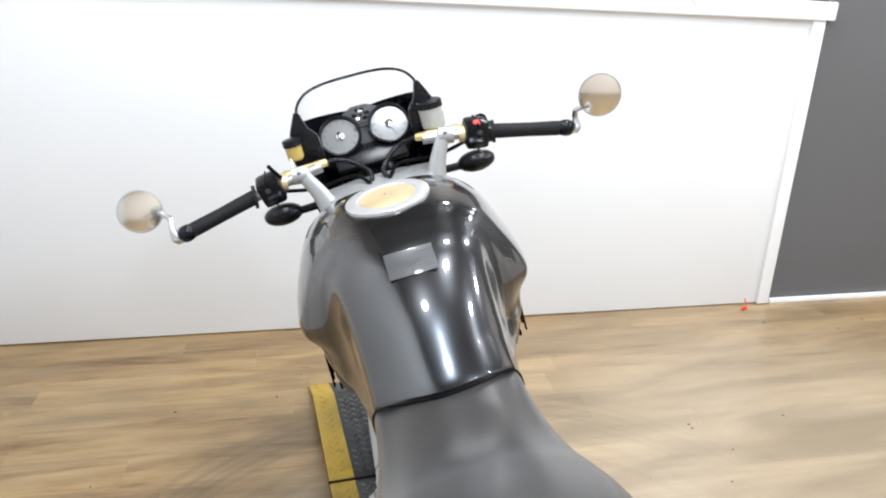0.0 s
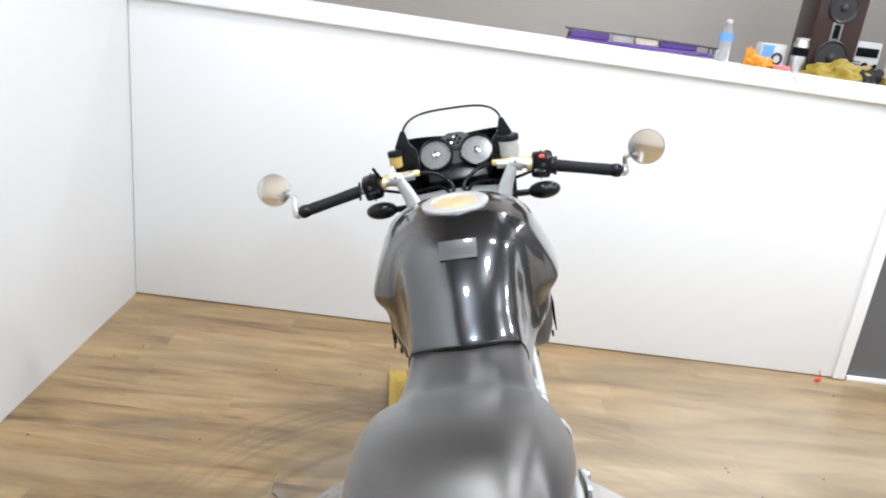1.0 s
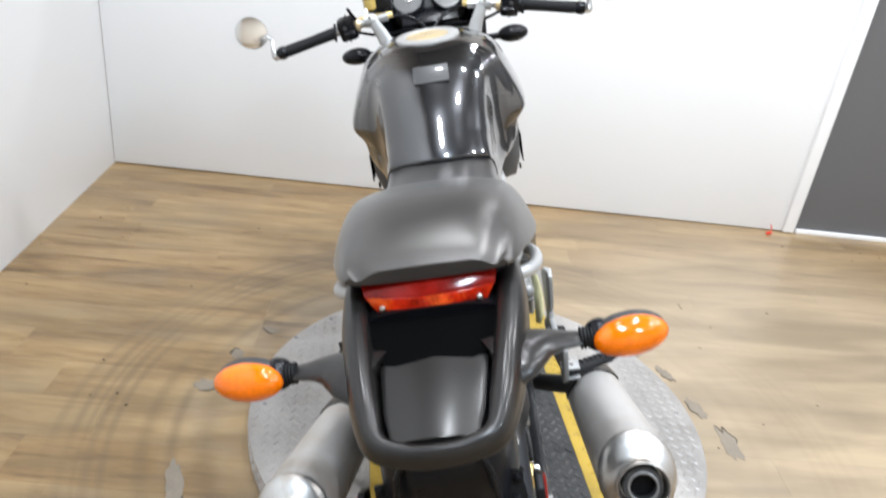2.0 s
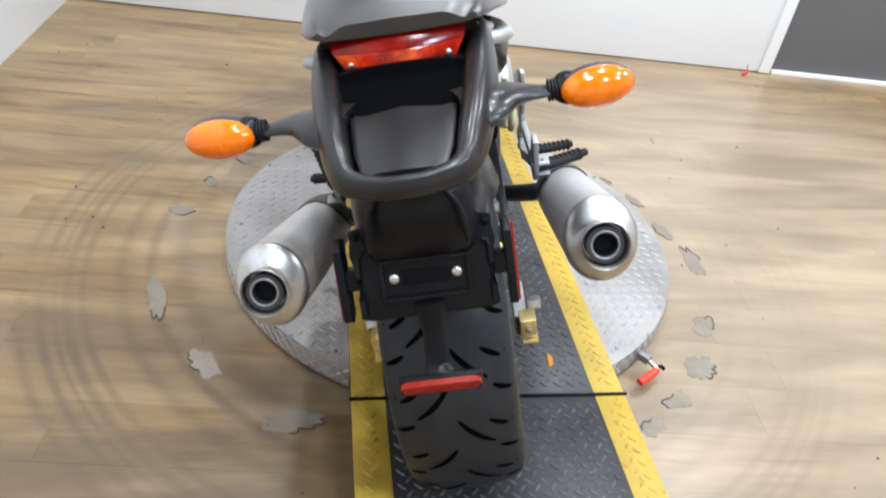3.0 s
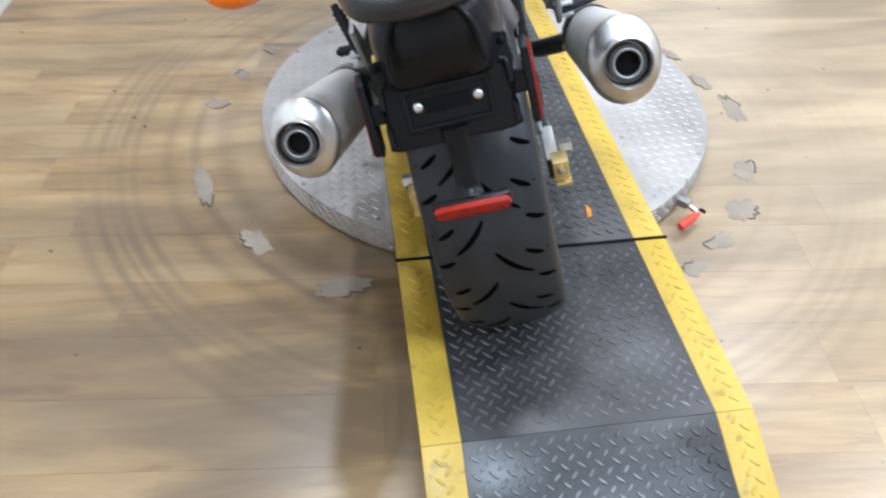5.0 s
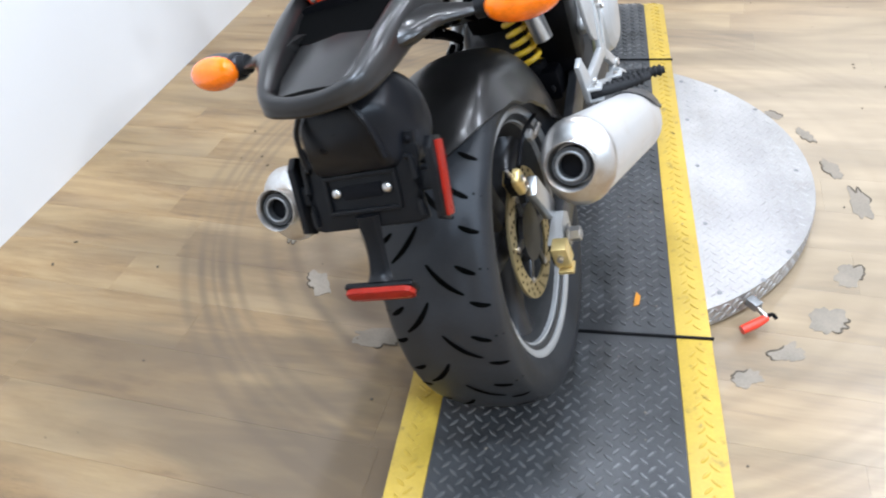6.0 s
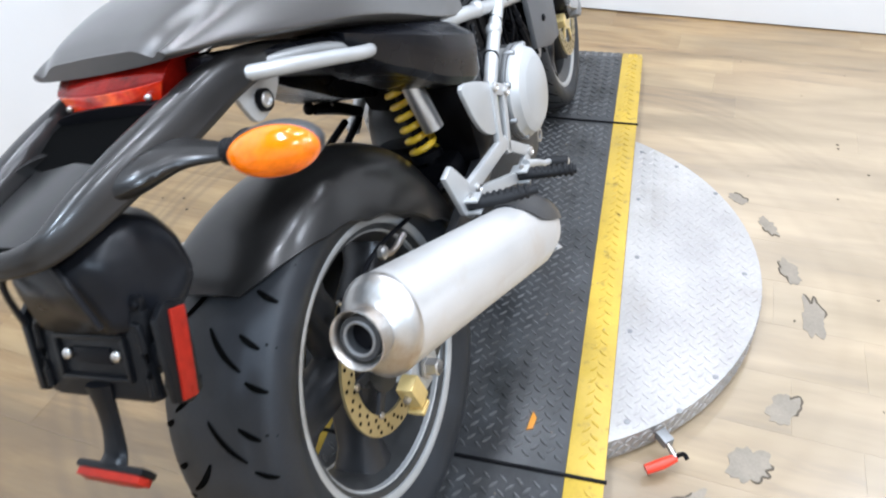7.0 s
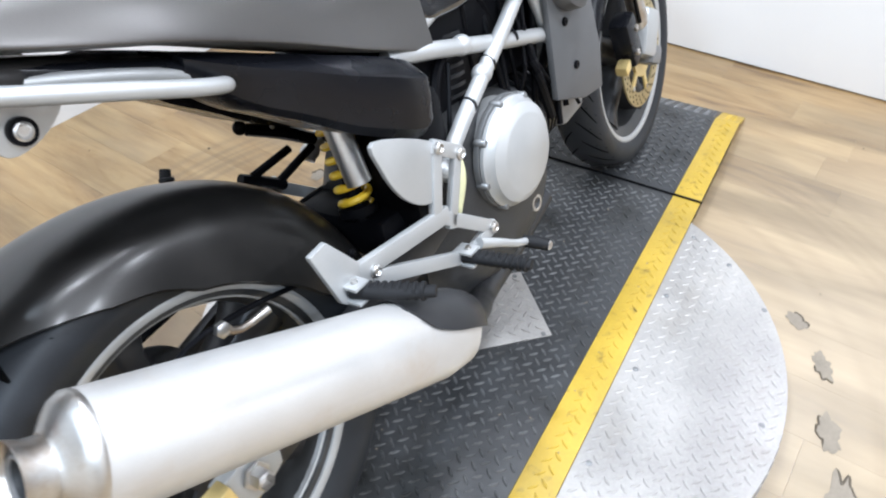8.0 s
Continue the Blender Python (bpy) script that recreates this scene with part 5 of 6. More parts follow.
for sx in (1, -1):
    arm = part("swingarm", prism([(-0.050, 0.300), (0.02, 0.312), (0.20, 0.362), (0.46, 0.415), (0.48, 0.365), (0.25, 0.292), (0.02, 0.248), (-0.050, 0.258)], "x", sx * 0.120 - 0.010, sx * 0.120 + 0.010, 0.005), RIMDARK, bike, "dark alloy swingarm leg")
    part("axle_plate", prism([(-0.046, 0.302), (0.030, 0.318), (0.052, 0.300), (0.046, 0.262), (0.010, 0.244), (-0.046, 0.252)], "x", sx * 0.121 - 0.0115, sx * 0.121 + 0.0115, 0.003), SILVER, arm, "silver axle plate")
    part("chain_adjuster", box((0.028, 0.030, 0.048), (sx * 0.132, -0.046, 0.282), 0.003, (8, 0, 0)), GOLD, arm, "gold anodised chain adjuster")
    part("adjuster_bolt", lathe([(0, 0.0065), (0.008, 0.0065), (0.009, 0.005), (0.009, 0.001)], 6, m=pose(sx * 0.132, -0.061, 0.284, 0, 0, -90)), STEEL, arm)
    part("adjuster_foot", box((0.028, 0.026, 0.008), (sx * 0.134, -0.050, 0.251), 0.002, (8, 0, 0)), GOLD, arm)
    part("axle_nut", lathe([(0.0, 0.020), (0.004, 0.020), (0.004, 0.014), (0.022, 0.014), (0.024, 0.011), (0.012, 0.009), (0.012, 0.001)], 6, m=pose(sx * 0.137, 0.003, 0.284) @ (pose(0, 0, 0) if sx > 0 else pose(0, 0, 0, 0, 180, 0))), STEEL, arm)
part("swingarm_bridge", box((0.20, 0.09, 0.07), (0, 0.40, 0.40), 0.015), DEEP, bike, "black swingarm bridge")
cal = part("rear_caliper", box((0.032, 0.032, 0.044), (0.088, -0.040, 0.438), 0.009, (25, 0, 0), seg=3), GOLD, bike, "gold rear brake caliper")
part("caliper_seam", box((0.004, 0.0328, 0.0448), (0.084, -0.040, 0.438), 0.009, (25, 0, 0), seg=3), DEEP, cal)
for dz in (-0.011, 0.011):
    part("caliper_bolt", lathe([(0, 0.006), (0.003, 0.006), (0.004, 0.004), (0.002, 0.003), (0.002, 0.001)], 10, m=pose(0.104, -0.040 - dz * 0.42, 0.438 + dz * 0.9)), STEEL, cal)
part("bleed_nipple", tube([(0.088, -0.050, 0.458), (0.088, -0.054, 0.466), (0.088, -0.057, 0.473)], [0.005, 0.0035, 0.003], 8, 2), STEEL, cal)
part("caliper_arm", box((0.020, 0.04, 0.11), (0.105, 0.01, 0.365), 0.006, (30, 0, 0)), ALU, cal)
part("banjo_fitting", tube([(0.100, 0.060, 0.466), (0.100, 0.085, 0.446), (0.100, 0.131, 0.444)], [0.007, 0.005, 0.006], 10, 3), STEEL, cal, "bright hose fitting")
part("banjo_head", lathe([(0, 0.011), (0.008, 0.011), (0.010, 0.008), (0.010, 0.001)], 6, m=pose(0.098, 0.062, 0.464)), STEEL, cal)
part("brake_hose", tube([(0.10, -0.03, 0.46), (0.095, 0.03, 0.47), (0.085, 0.11, 0.455), (0.08, 0.20, 0.43)], 0.004, 8, 5), DEEP, cal)
sp = part("sprocket", lathe([(-0.088, 0.06), (-0.088, 0.098), (-0.080, 0.098), (-0.080, 0.06)], 40, closed=True, m=pose(0, *REAR)), SOOT, rear_wheel, "dull dark rear sprocket")
part("drive_chain", tube([(-0.092, 0.03, 0.404), (-0.092, 0.30, 0.43), (-0.092, 0.58, 0.42), (-0.092, 0.60, 0.36), (-0.092, 0.30, 0.27), (-0.092, 0.02, 0.207), (-0.092, -0.08, 0.25), (-0.092, -0.095, 0.32), (-0.092, -0.06, 0.38)], 0.0075, 8, 3, closed=True), DEEP, bike, "dark drive chain")
# side stand
part("side_stand", tube([(-0.13, 0.52, 0.20), (-0.20, 0.56, 0.11), (-0.285, 0.60, 0.02), (-0.300, 0.61, -0.060)], [0.014, 0.012, 0.011, 0.012], 12, 4), DEEP, bike, "black side stand")
# rear brake reservoir bracket on the far side
br = part("latch_bracket", tube([(-0.135, 0.350, 0.572), (-0.128, 0.404, 0.545), (-0.12, 0.460, 0.505)], [0.010, 0.013, 0.011], 8, 3), DEEP, bike, "black slotted bracket")
for a, c in (((0.404, 0.514), (0.322, 0.506)), ((0.452, 0.496), (0.366, 0.474))):
    part("bracket_leg", tube([(-0.12, *a), (-0.12, (a[0] + c[0]) / 2, (a[1] + c[1]) / 2), (-0.12, *c)], 0.0072, 8, 3), DEEP, br)
part("bracket_foot", tube([(-0.12, 0.298, 0.513), (-0.12, 0.335, 0.490), (-0.12, 0.372, 0.464)], 0.009, 8, 3), DEEP, br)
part("bracket_knob", ball((0.010, 0.012, 0.012), (-0.140, 0.343, 0.578)), DEEP, br)
part("bracket_screw", ball((0.004, 0.005, 0.005), (-0.122, 0.388, 0.560)), STEEL, br)
part("brake_line", tube([(0.165, 0.475, 0.515), (0.172, 0.472, 0.47), (0.170, 0.452, 0.425), (0.165, 0.448, 0.40)], [0.006, 0.0095, 0.0095, 0.006], 10, 4), CABLE, bike, "pale yellow sleeved brake line")

# front end
for sx in (1, -1):
    top, bot = Vector((sx * 0.098, 1.075, 0.925)), Vector((sx * 0.098, FORE[0] - 0.012, FORE[1] - 0.005))
    dv = bot - top
    leg = part("fork_leg", tube([tuple(top), tuple(top + dv * 0.3), tuple(top + dv * 0.58)], 0.026, 18, 1), CASTING, bike, "upside-down front fork leg")
    leg.matrix_basis = STEER
    part("fork_slider", tube([tuple(top + dv * 0.56), tuple(bot)], 0.021, 18, 1), STEEL, leg, "chromed fork slider")
    part("fork_foot", box((0.050, 0.085, 0.115), tuple(bot + Vector((0, -0.030, 0.070))), 0.016, (-24, 0, 0)), SILVER, leg)
    part("axle_clamp", box((0.048, 0.066, 0.050), tuple(bot + Vector((0, 0.0, 0.004))), 0.014, (-24, 0, 0)), CASTING, leg)
    fc = part("front_caliper", box((0.050, 0.056, 0.125), (sx * 0.092, FORE[0] - 0.150, FORE[1] + 0.085), 0.012, (22, 0, 0)), BLACK, bike, "dark front brake caliper with a gold bridge")
    fc.matrix_basis = STEER
    part("caliper_bridge", box((0.030, 0.034, 0.026), (sx * 0.094, FORE[0] - 0.182, FORE[1] + 0.030), 0.006, (22, 0, 0)), GOLD, fc)
    for dz in (-0.028, 0.028):
        part("caliper_bolt", lathe([(0, 0.008), (0.006, 0.008), (0.008, 0.005), (0.004, 0.004), (0.004, 0.001)], 10, m=pose(sx * 0.116, FORE[0] - 0.150, FORE[1] + 0.085 + dz) @ (pose(0, 0, 0) if sx > 0 else pose(0, 0, 0, 0, 180, 0))), STEEL, fc)
    part("hose", tube([(sx * 0.11, FORE[0] - 0.10, FORE[1] + 0.11), (sx * 0.12, 1.20, 0.60), (sx * 0.09, 1.12, 0.80)], 0.005, 8, 5), DEEP, fc)
b = bm_new()
rings = []
for deg in np.linspace(150, 20, 18):
    a = radians(deg)
    pts = [(0.072 * math.sin(u * 1.4) / math.sin(1.4), 0.318 - 0.045 * abs(u) ** 2.6) for u in np.linspace(-1, 1, 13)]
    pts += [(x * 0.96, r - 0.004) for x, r in pts[::-1]]
    rings.append([Vector((x, FORE[0] + r * math.cos(a), FORE[1] + r * math.sin(a))) for x, r in pts])
part("front_mudguard", loft(b, rings), BLACK, bike, "black front mudguard", sharp=55).matrix_basis = STEER
part("triple_clamp", prism([(-0.125, 1.03), (-0.05, 0.985), (0.05, 0.985), (0.125, 1.03), (0.125, 1.10), (0.05, 1.125), (-0.05, 1.125), (-0.125, 1.10)], "z", 0.915, 0.94, 0.006), SILVER, bike, "silver top fork yoke")
part("steering_head", tube([(0, 1.03, 0.72), (0, 1.06, 0.90)], 0.035, 18, 1), DEEP, bike, "black steering head")
hl = part("headlamp", ball((0.085, 0.075, 0.085), (0, 1.31, 0.885)), BLACK, bike, "round headlamp in a black shell")
part("lamp_glass", lathe([(0.0, 0.082), (0.02, 0.078), (0.032, 0.05), (0.036, 0.001)], 30, m=pose(0, 1.355, 0.885, 0, 0, 90)), CHROME, hl)

# instruments
for sx in (1, -1):
    gm = pose(sx * 0.056, 1.218, 1.016, -34, 0, 0) @ pose(0, 0, 0, 0, 0, -90)
    ga = part("gauge", lathe([(-0.055, 0.030), (-0.040, 0.044), (0.0, 0.0475), (0.007, 0.0475), (0.009, 0.045), (0.008, 0.0415), (0.001, 0.0405)], 36, m=gm), BLACK, bike, "round instrument with a black bezel")
    part("dial", lathe([(-0.002, 0.041), (0.001, 0.041), (0.0012, 0.001)], 36, m=gm), DIAL, ga, "pale grey dial face")
    part("dial_hub", lathe([(0.001, 0.0095), (0.006, 0.009), (0.007, 0.001)], 16, m=gm), CHROME, ga)
    for k in range(11):
        a = radians(-130 + 26 * k)
        part("dial_mark", box((0.0006, 0.0016, 0.006), (0.0016, 0, 0), 0, (0, 0, 0)), SHROUD, ga, m=gm @ Matrix.Rotation(a, 4, "X") @ pose(0, 0, 0.034))
    part("dial_needle", box((0.0008, 0.0018, 0.028), (0.0045, 0, -0.012), 0), CASTING, ga, m=gm @ Matrix.Rotation(radians(20 * sx), 4, "X"))
pod = part("instrument_pod", skin([(1.232, [(0, 1.02), (0.06, 1.018), (0.095, 1.005), (0.10, 0.97), (0.08, 0.945), (0, 0.94)]), (1.255, [(0, 1.045), (0.045, 1.042), (0.09, 1.03), (0.11, 0.985), (0.09, 0.93), (0, 0.92)]),
                                   (1.28, [(0, 1.045), (0.04, 1.04), (0.085, 1.02), (0.105, 0.98), (0.09, 0.92), (0, 0.91)]), (1.30, [(0, 1.02), (0.03, 1.015), (0.07, 1.0), (0.09, 0.96), (0.07, 0.92), (0, 0.91)])], 4, 4), BLACK, bike, "black instrument housing", sharp=50)
part("pod_panel", prism([(-0.048, -0.055), (0.048, -0.055), (0.052, 0.0), (0.040, 0.034), (0.018, 0.046), (-0.018, 0.046), (-0.040, 0.034), (-0.052, 0.0)], "y", -0.005, 0.005, 0.003), POD, pod, "dark grey panel with small vent holes", m=pose(0, 1.242, 1.024, -34, 0, 0))
for i in range(9):
    part("vent_hole", lathe([(0, 0.0042), (0.0006, 0.004), (0.0006, 0.001)], 10, m=pose(0, 1.242, 1.024, -34, 0, 0) @ pose(-0.018 + 0.012 * (i % 4 if i < 7 else i % 2 + 1) + (0.006 if 4 <= i < 7 else 0), -0.0053, 0.012 + 0.011 * (0 if i < 4 else 1 if i < 7 else 2), 0, 0, -90)), DEEP, pod)
part("pod_tray", box((0.16, 0.06, 0.012), (0, 1.19, 0.968), 0.004, (35, 0, 0)), BLACK, pod)
for i, (dx, dz) in enumerate(((-0.016, 0), (0, 0.006), (0.016, 0), (-0.009, -0.010), (0.009, -0.010))):
    part("warning_lamp", lathe([(0, 0.0045), (0.003, 0.004), (0.004, 0.001)], 10, m=pose(dx, 1.198, 1.056 + dz, -40, 0, 0) @ pose(0, 0, 0, 0, 0, -90)), CHROME if i % 2 else DEEP, pod)
# cockpit fairing and screen
b = bm_new()
rings = []
for u in np.linspace(-1, 1, 25):
    x = 0.150 * math.sin(u * 1.35) / math.sin(1.35)
    y = 1.135 + 0.215 * math.cos(u * 1.35) ** 0.8
    rings.append([Vector((x * k, y + dy, z)) for k, dy, z in ((0.86, 0, 0.80), (1.0, 0, 0.87), (1.03, -0.01, 0.97), (0.95, -0.03, 1.045 + 0.03 * abs(u)), (0.92, -0.035, 1.045 + 0.03 * abs(u)), (0.98, -0.02, 0.97), (0.95, -0.01, 0.87), (0.82, -0.01, 0.80))])
cowl = part("cockpit_fairing", loft(b, rings), BLACK, bike, "black cockpit fairing round the instruments", sharp=45)
b = bm_new()
rings = []
for u in np.linspace(-1, 1, 31):
    x = 0.142 * math.sin(u * 1.35) / math.sin(1.35)
    y = 1.125 + 0.20 * math.cos(u * 1.35) ** 0.8
    zt = 1.130 - 0.030 * abs(u) ** 4
    rings.append([Vector(q) for q in ((x, y, 1.03 + 0.035 * abs(u)), (x * 0.92, y - 0.055 * (1 - abs(u) * 0.4), zt), (x * 0.90, y - 0.057 * (1 - abs(u) * 0.4), zt), (x * 0.98, y - 0.003, 1.03 + 0.035 * abs(u)))])
scr = part("windscreen", loft(b, rings), GLASS, bike, "clear fly screen with a dark edge", sharp=50)
edge = [tuple((r[1] + r[2]) / 2) for r in rings]
part("screen_edge", tube(edge, 0.0032, 8, 1), BLACK, scr, "black rubber screen edge")
for sx in (1, -1):
    part("screen_mount", prism([(sx * 0.095, 0.985), (sx * 0.160, 0.985), (sx * 0.164, 1.030), (sx * 0.152, 1.068), (sx * 0.134, 1.104), (sx * 0.124, 1.106), (sx * 0.114, 1.068), (sx * 0.098, 1.050)], "y", 1.136, 1.150, 0.003), BLACK, scr, "black plastic side wing of the screen")
    part("mount_bolt", ball((0.004, 0.005, 0.005), (sx * 0.124, 1.145, 1.085)), STEEL, scr)

# bars, controls, mirrors
for sx in (1, -1):
    riser = part("bar_riser", tube([(sx * 0.112, 1.030, 0.925), (sx * 0.122, 1.034, 0.955), (sx * 0.140, 1.040, 0.992), (sx * 0.151, 1.046, 1.008)], [0.021, 0.017, 0.014, 0.014], 14, 5, flat=0.62, up=(0, 1, 0)), SILVER, bike, "silver tapered handlebar riser")
    part("riser_clamp", lathe([(-0.015, 0.010), (-0.015, 0.0175), (0.015, 0.0175), (0.015, 0.010)], 18, m=pose(sx * 0.152, 1.049, 1.000, 0, 8, -4 * sx)), SILVER, riser)
    part("clamp_screw", ball((0.0045, 0.0045, 0.0045), (sx * 0.150, 1.034, 1.010)), STEEL, riser)
    bar_ob = part("handlebar", tube([(sx * 0.105, 1.052, 1.004), (sx * 0.20, 1.046, 0.992), (sx * 0.30, 1.032, 0.974), (sx * 0.39, 1.012, 0.958)], 0.0108, 14, 3), ALU, bike, "handlebar half with controls")
    part("grip", tube([(sx * 0.250, 1.040, 0.983), (sx * 0.252, 1.040, 0.983), (sx * 0.315, 1.029, 0.971), (sx * 0.372, 1.016, 0.961), (sx * 0.374, 1.016, 0.961)], [0.0135, 0.0150, 0.0142, 0.0148, 0.013], 18, 3), GRIP, bar_ob, "black rubber handgrip")
    part("grip_flange", lathe([(-0.003, 0.012), (-0.003, 0.023), (0.003, 0.023), (0.003, 0.012)], 20, m=pose(sx * 0.247, 1.041, 0.9835, 0, 6, -10 * sx)), GRIP, bar_ob)
    part("bar_end", tube([(sx * 0.376, 1.015, 0.960), (sx * 0.384, 1.013, 0.959), (sx * 0.394, 1.011, 0.957), (sx * 0.400, 1.010, 0.956)], [0.014, 0.0165, 0.0165, 0.013], 16, 3), BLACK, bar_ob)
    sw = part("switch_block", box((0.048, 0.052, 0.056), (sx * 0.212, 1.045, 0.990), 0.011, (10, sx * 8, 0)), BLACK, bar_ob, "black switch block")
    part("block_seam", box((0.0030, 0.0535, 0.0575), (sx * 0.212, 1.045, 0.990), 0.001, (10, sx * 8, 0)), DEEP, sw)
    part("switch_lobe", box((0.030, 0.022, 0.020), (sx * 0.206, 1.020, 0.978), 0.006, (30, sx * 8, 0)), BLACK, sw)
    part("switch_button", lathe([(0, 0.006), (0.006, 0.0055), (0.007, 0.001)], 12, m=pose(sx * 0.216, 1.022, 0.994, 0, 0, -90)), POD, sw)
    part("block_screw", ball((0.003, 0.003, 0.003), (sx * 0.198, 1.021, 1.004)), STEEL, sw)
    part("switch_cable", tube([(sx * 0.195, 1.06, 0.975), (sx * 0.13, 1.10, 0.95), (sx * 0.05, 1.10, 0.955), (sx * 0.02, 1.06, 0.94)], 0.004, 8, 5), DEEP, bar_ob)
    part("master_cylinder", tube([(sx * 0.192, 1.064, 0.997), (sx * 0.188, 1.064, 0.998), (sx * 0.140, 1.070, 1.002), (sx * 0.098, 1.076, 1.004), (sx * 0.095, 1.076, 1.004)], [0.008, 0.011, 0.0095, 0.008, 0.006], 14, 3), GOLD, bar_ob, "gold master cylinder")
    part("clamp_half", lathe([(-0.006, 0.011), (-0.006, 0.0165), (0.006, 0.0165), (0.006, 0.011)], 16, m=pose(sx * 0.184, 1.047, 0.994, 0, 8, -5 * sx)), BRASS, bar_ob)
    part("banjo_bolt", tube([(sx * 0.152, 1.066, 1.001), (sx * 0.140, 1.070, 1.003)], 0.0065, 8, 1), BRASS, bar_ob)
    part("lever_pivot", lathe([(-0.010, 0.006), (-0.010, 0.009), (0.010, 0.009), (0.010, 0.006)], 12, m=pose(sx * 0.178, 1.082, 0.996, 0, 90, 0)), CASTING, bar_ob)
    part("lever", tube([(sx * 0.165, 1.085, 0.992), (sx * 0.20, 1.105, 0.985), (sx * 0.27, 1.095, 0.970), (sx * 0.345, 1.075, 0.955), (sx * 0.352, 1.073, 0.953)], [0.009, 0.007, 0.006, 0.0065, 0.007], 10, 4), DEEP, bar_ob, "black control lever")
    part("hose_run", tube([(sx * 0.155, 1.075, 0.995), (sx * 0.12, 1.115, 0.995), (sx * 0.06, 1.13, 0.985), (sx * 0.015, 1.10, 0.955), (sx * 0.02, 1.07, 0.935)], 0.0052, 10, 6), BLACK, bar_ob, "black hydraulic hose")
    # bar-end mirror
    dy = 0.045 if sx < 0 else -0.032
    mir = part("mirror", tube([(sx * 0.402, 1.010, 0.955), (sx * 0.409, 1.010, 0.953), (sx * 0.411, 1.012, 0.975), (sx * 0.410, 1.010 + dy * 0.3, 0.990), (sx * 0.420, 1.010 + dy * 0.6, 0.995), (sx * 0.432, 1.008 + dy, 1.000)], [0.012, 0.010, 0.0065, 0.006, 0.0045, 0.0045], 12, 4), ALU, bike, "round bar-end mirror on an alloy arm")
    mm = pose(sx * 0.468 - (0.012 if sx > 0 else 0.0), 1.010 + dy, 1.014, 1 if sx > 0 else -5, 0, -8 if sx > 0 else 12) @ pose(0, 0, 0, 0, 0, -90)
    part("mirror_shell", lathe([(-0.010, 0.020), (-0.006, 0.037), (0.0, 0.0425), (0.003, 0.0425), (0.0035, 0.040), (0.0015, 0.040), (0.0015, 0.001)], 40, m=mm), ALU, mir)
    part("mirror_glass", lathe([(0.0016, 0.0398), (0.0026, 0.0398), (0.0027, 0.0395), (0.0028, 0.001)], 40, m=mm), MIRROR, mir, "mirror glass reflecting the pale room", sharp=20)
    # front indicator
    fi = part("front_indicator", tube([(sx * 0.105, 1.19, 0.889), (sx * 0.17, 1.192, 0.886), (sx * 0.20, 1.192, 0.886)], [0.010, 0.009, 0.010], 12, 3), BLACK, bike, "black front turn indicator")
    part("indicator_shell", ball((0.044, 0.032, 0.0235), (sx * 0.224, 1.190, 0.888), (0, 0, 0)), BLACK, fi)
part("throttle_housing", tube([(0.233, 1.043, 0.986), (0.235, 1.043, 0.986), (0.243, 1.042, 0.985), (0.245, 1.042, 0.985)], [0.014, 0.022, 0.022, 0.016], 16, 1), BLACK, bike, "black throttle housing")
part("cable_elbow", tube([(0.236, 1.052, 1.000), (0.236, 1.060, 1.012), (0.228, 1.076, 1.012), (0.205, 1.092, 1.000)], [0.006, 0.0065, 0.0055, 0.0045], 10, 4), DEEP, bike, "black throttle cable elbow")
part("kill_switch", box((0.014, 0.010, 0.014), (0.214, 1.024, 1.012), 0.003, (-25, 0, 0)), REDSW, bike, "red engine stop switch")
part("choke_lever", tube([(-0.185, 1.03, 1.01), (-0.195, 1.02, 1.03), (-0.20, 1.015, 1.042)], 0.004, 8, 3), DEEP, bike, "small black lever")
rc = part("brake_reservoir", lathe([(-0.030, 0.021), (-0.026, 0.0245), (0.015, 0.0255), (0.016, 0.001)], 24, m=pose(0.141, 1.112, 1.036, 0, -90, 0)), CUP, bike, "translucent brake fluid reservoir")
part("reservoir_cap", lathe([(0.014, 0.027), (0.026, 0.027), (0.029, 0.024), (0.029, 0.001)], 24, m=pose(0.141, 1.112, 1.036, 0, -90, 0)), BLACK, rc)
part("reservoir_hose", tube([(0.141, 1.112, 1.01), (0.15, 1.09, 0.995), (0.165, 1.07, 0.995)], 0.005, 8, 4), CUP, rc)
rc = part("clutch_reservoir", lathe([(-0.022, 0.013), (-0.018, 0.0165), (0.008, 0.0170), (0.009, 0.001)], 20, m=pose(-0.151, 1.098, 1.042, 0, -90, 0)), OIL, bike, "small gold clutch fluid cup")
part("reservoir_cap", lathe([(0.008, 0.0190), (0.020, 0.0190), (0.022, 0.016), (0.022, 0.001)], 20, m=pose(-0.151, 1.098, 1.042, 0, -90, 0)), BLACK, rc)
part("cup_stem", tube([(-0.160, 1.09, 1.03), (-0.164, 1.075, 1.0)], 0.004, 8, 1), ALU, rc)


# ---- on the half wall's cap ----
def on_cap(along, depth=0.1, z=0.0, turn=0.0):
    return ROOM @ pose(along, depth, HALF_TOP + 0.001 + z + CAP_RISE * max(1 - along / 3.31, 0), 0, 0, turn)


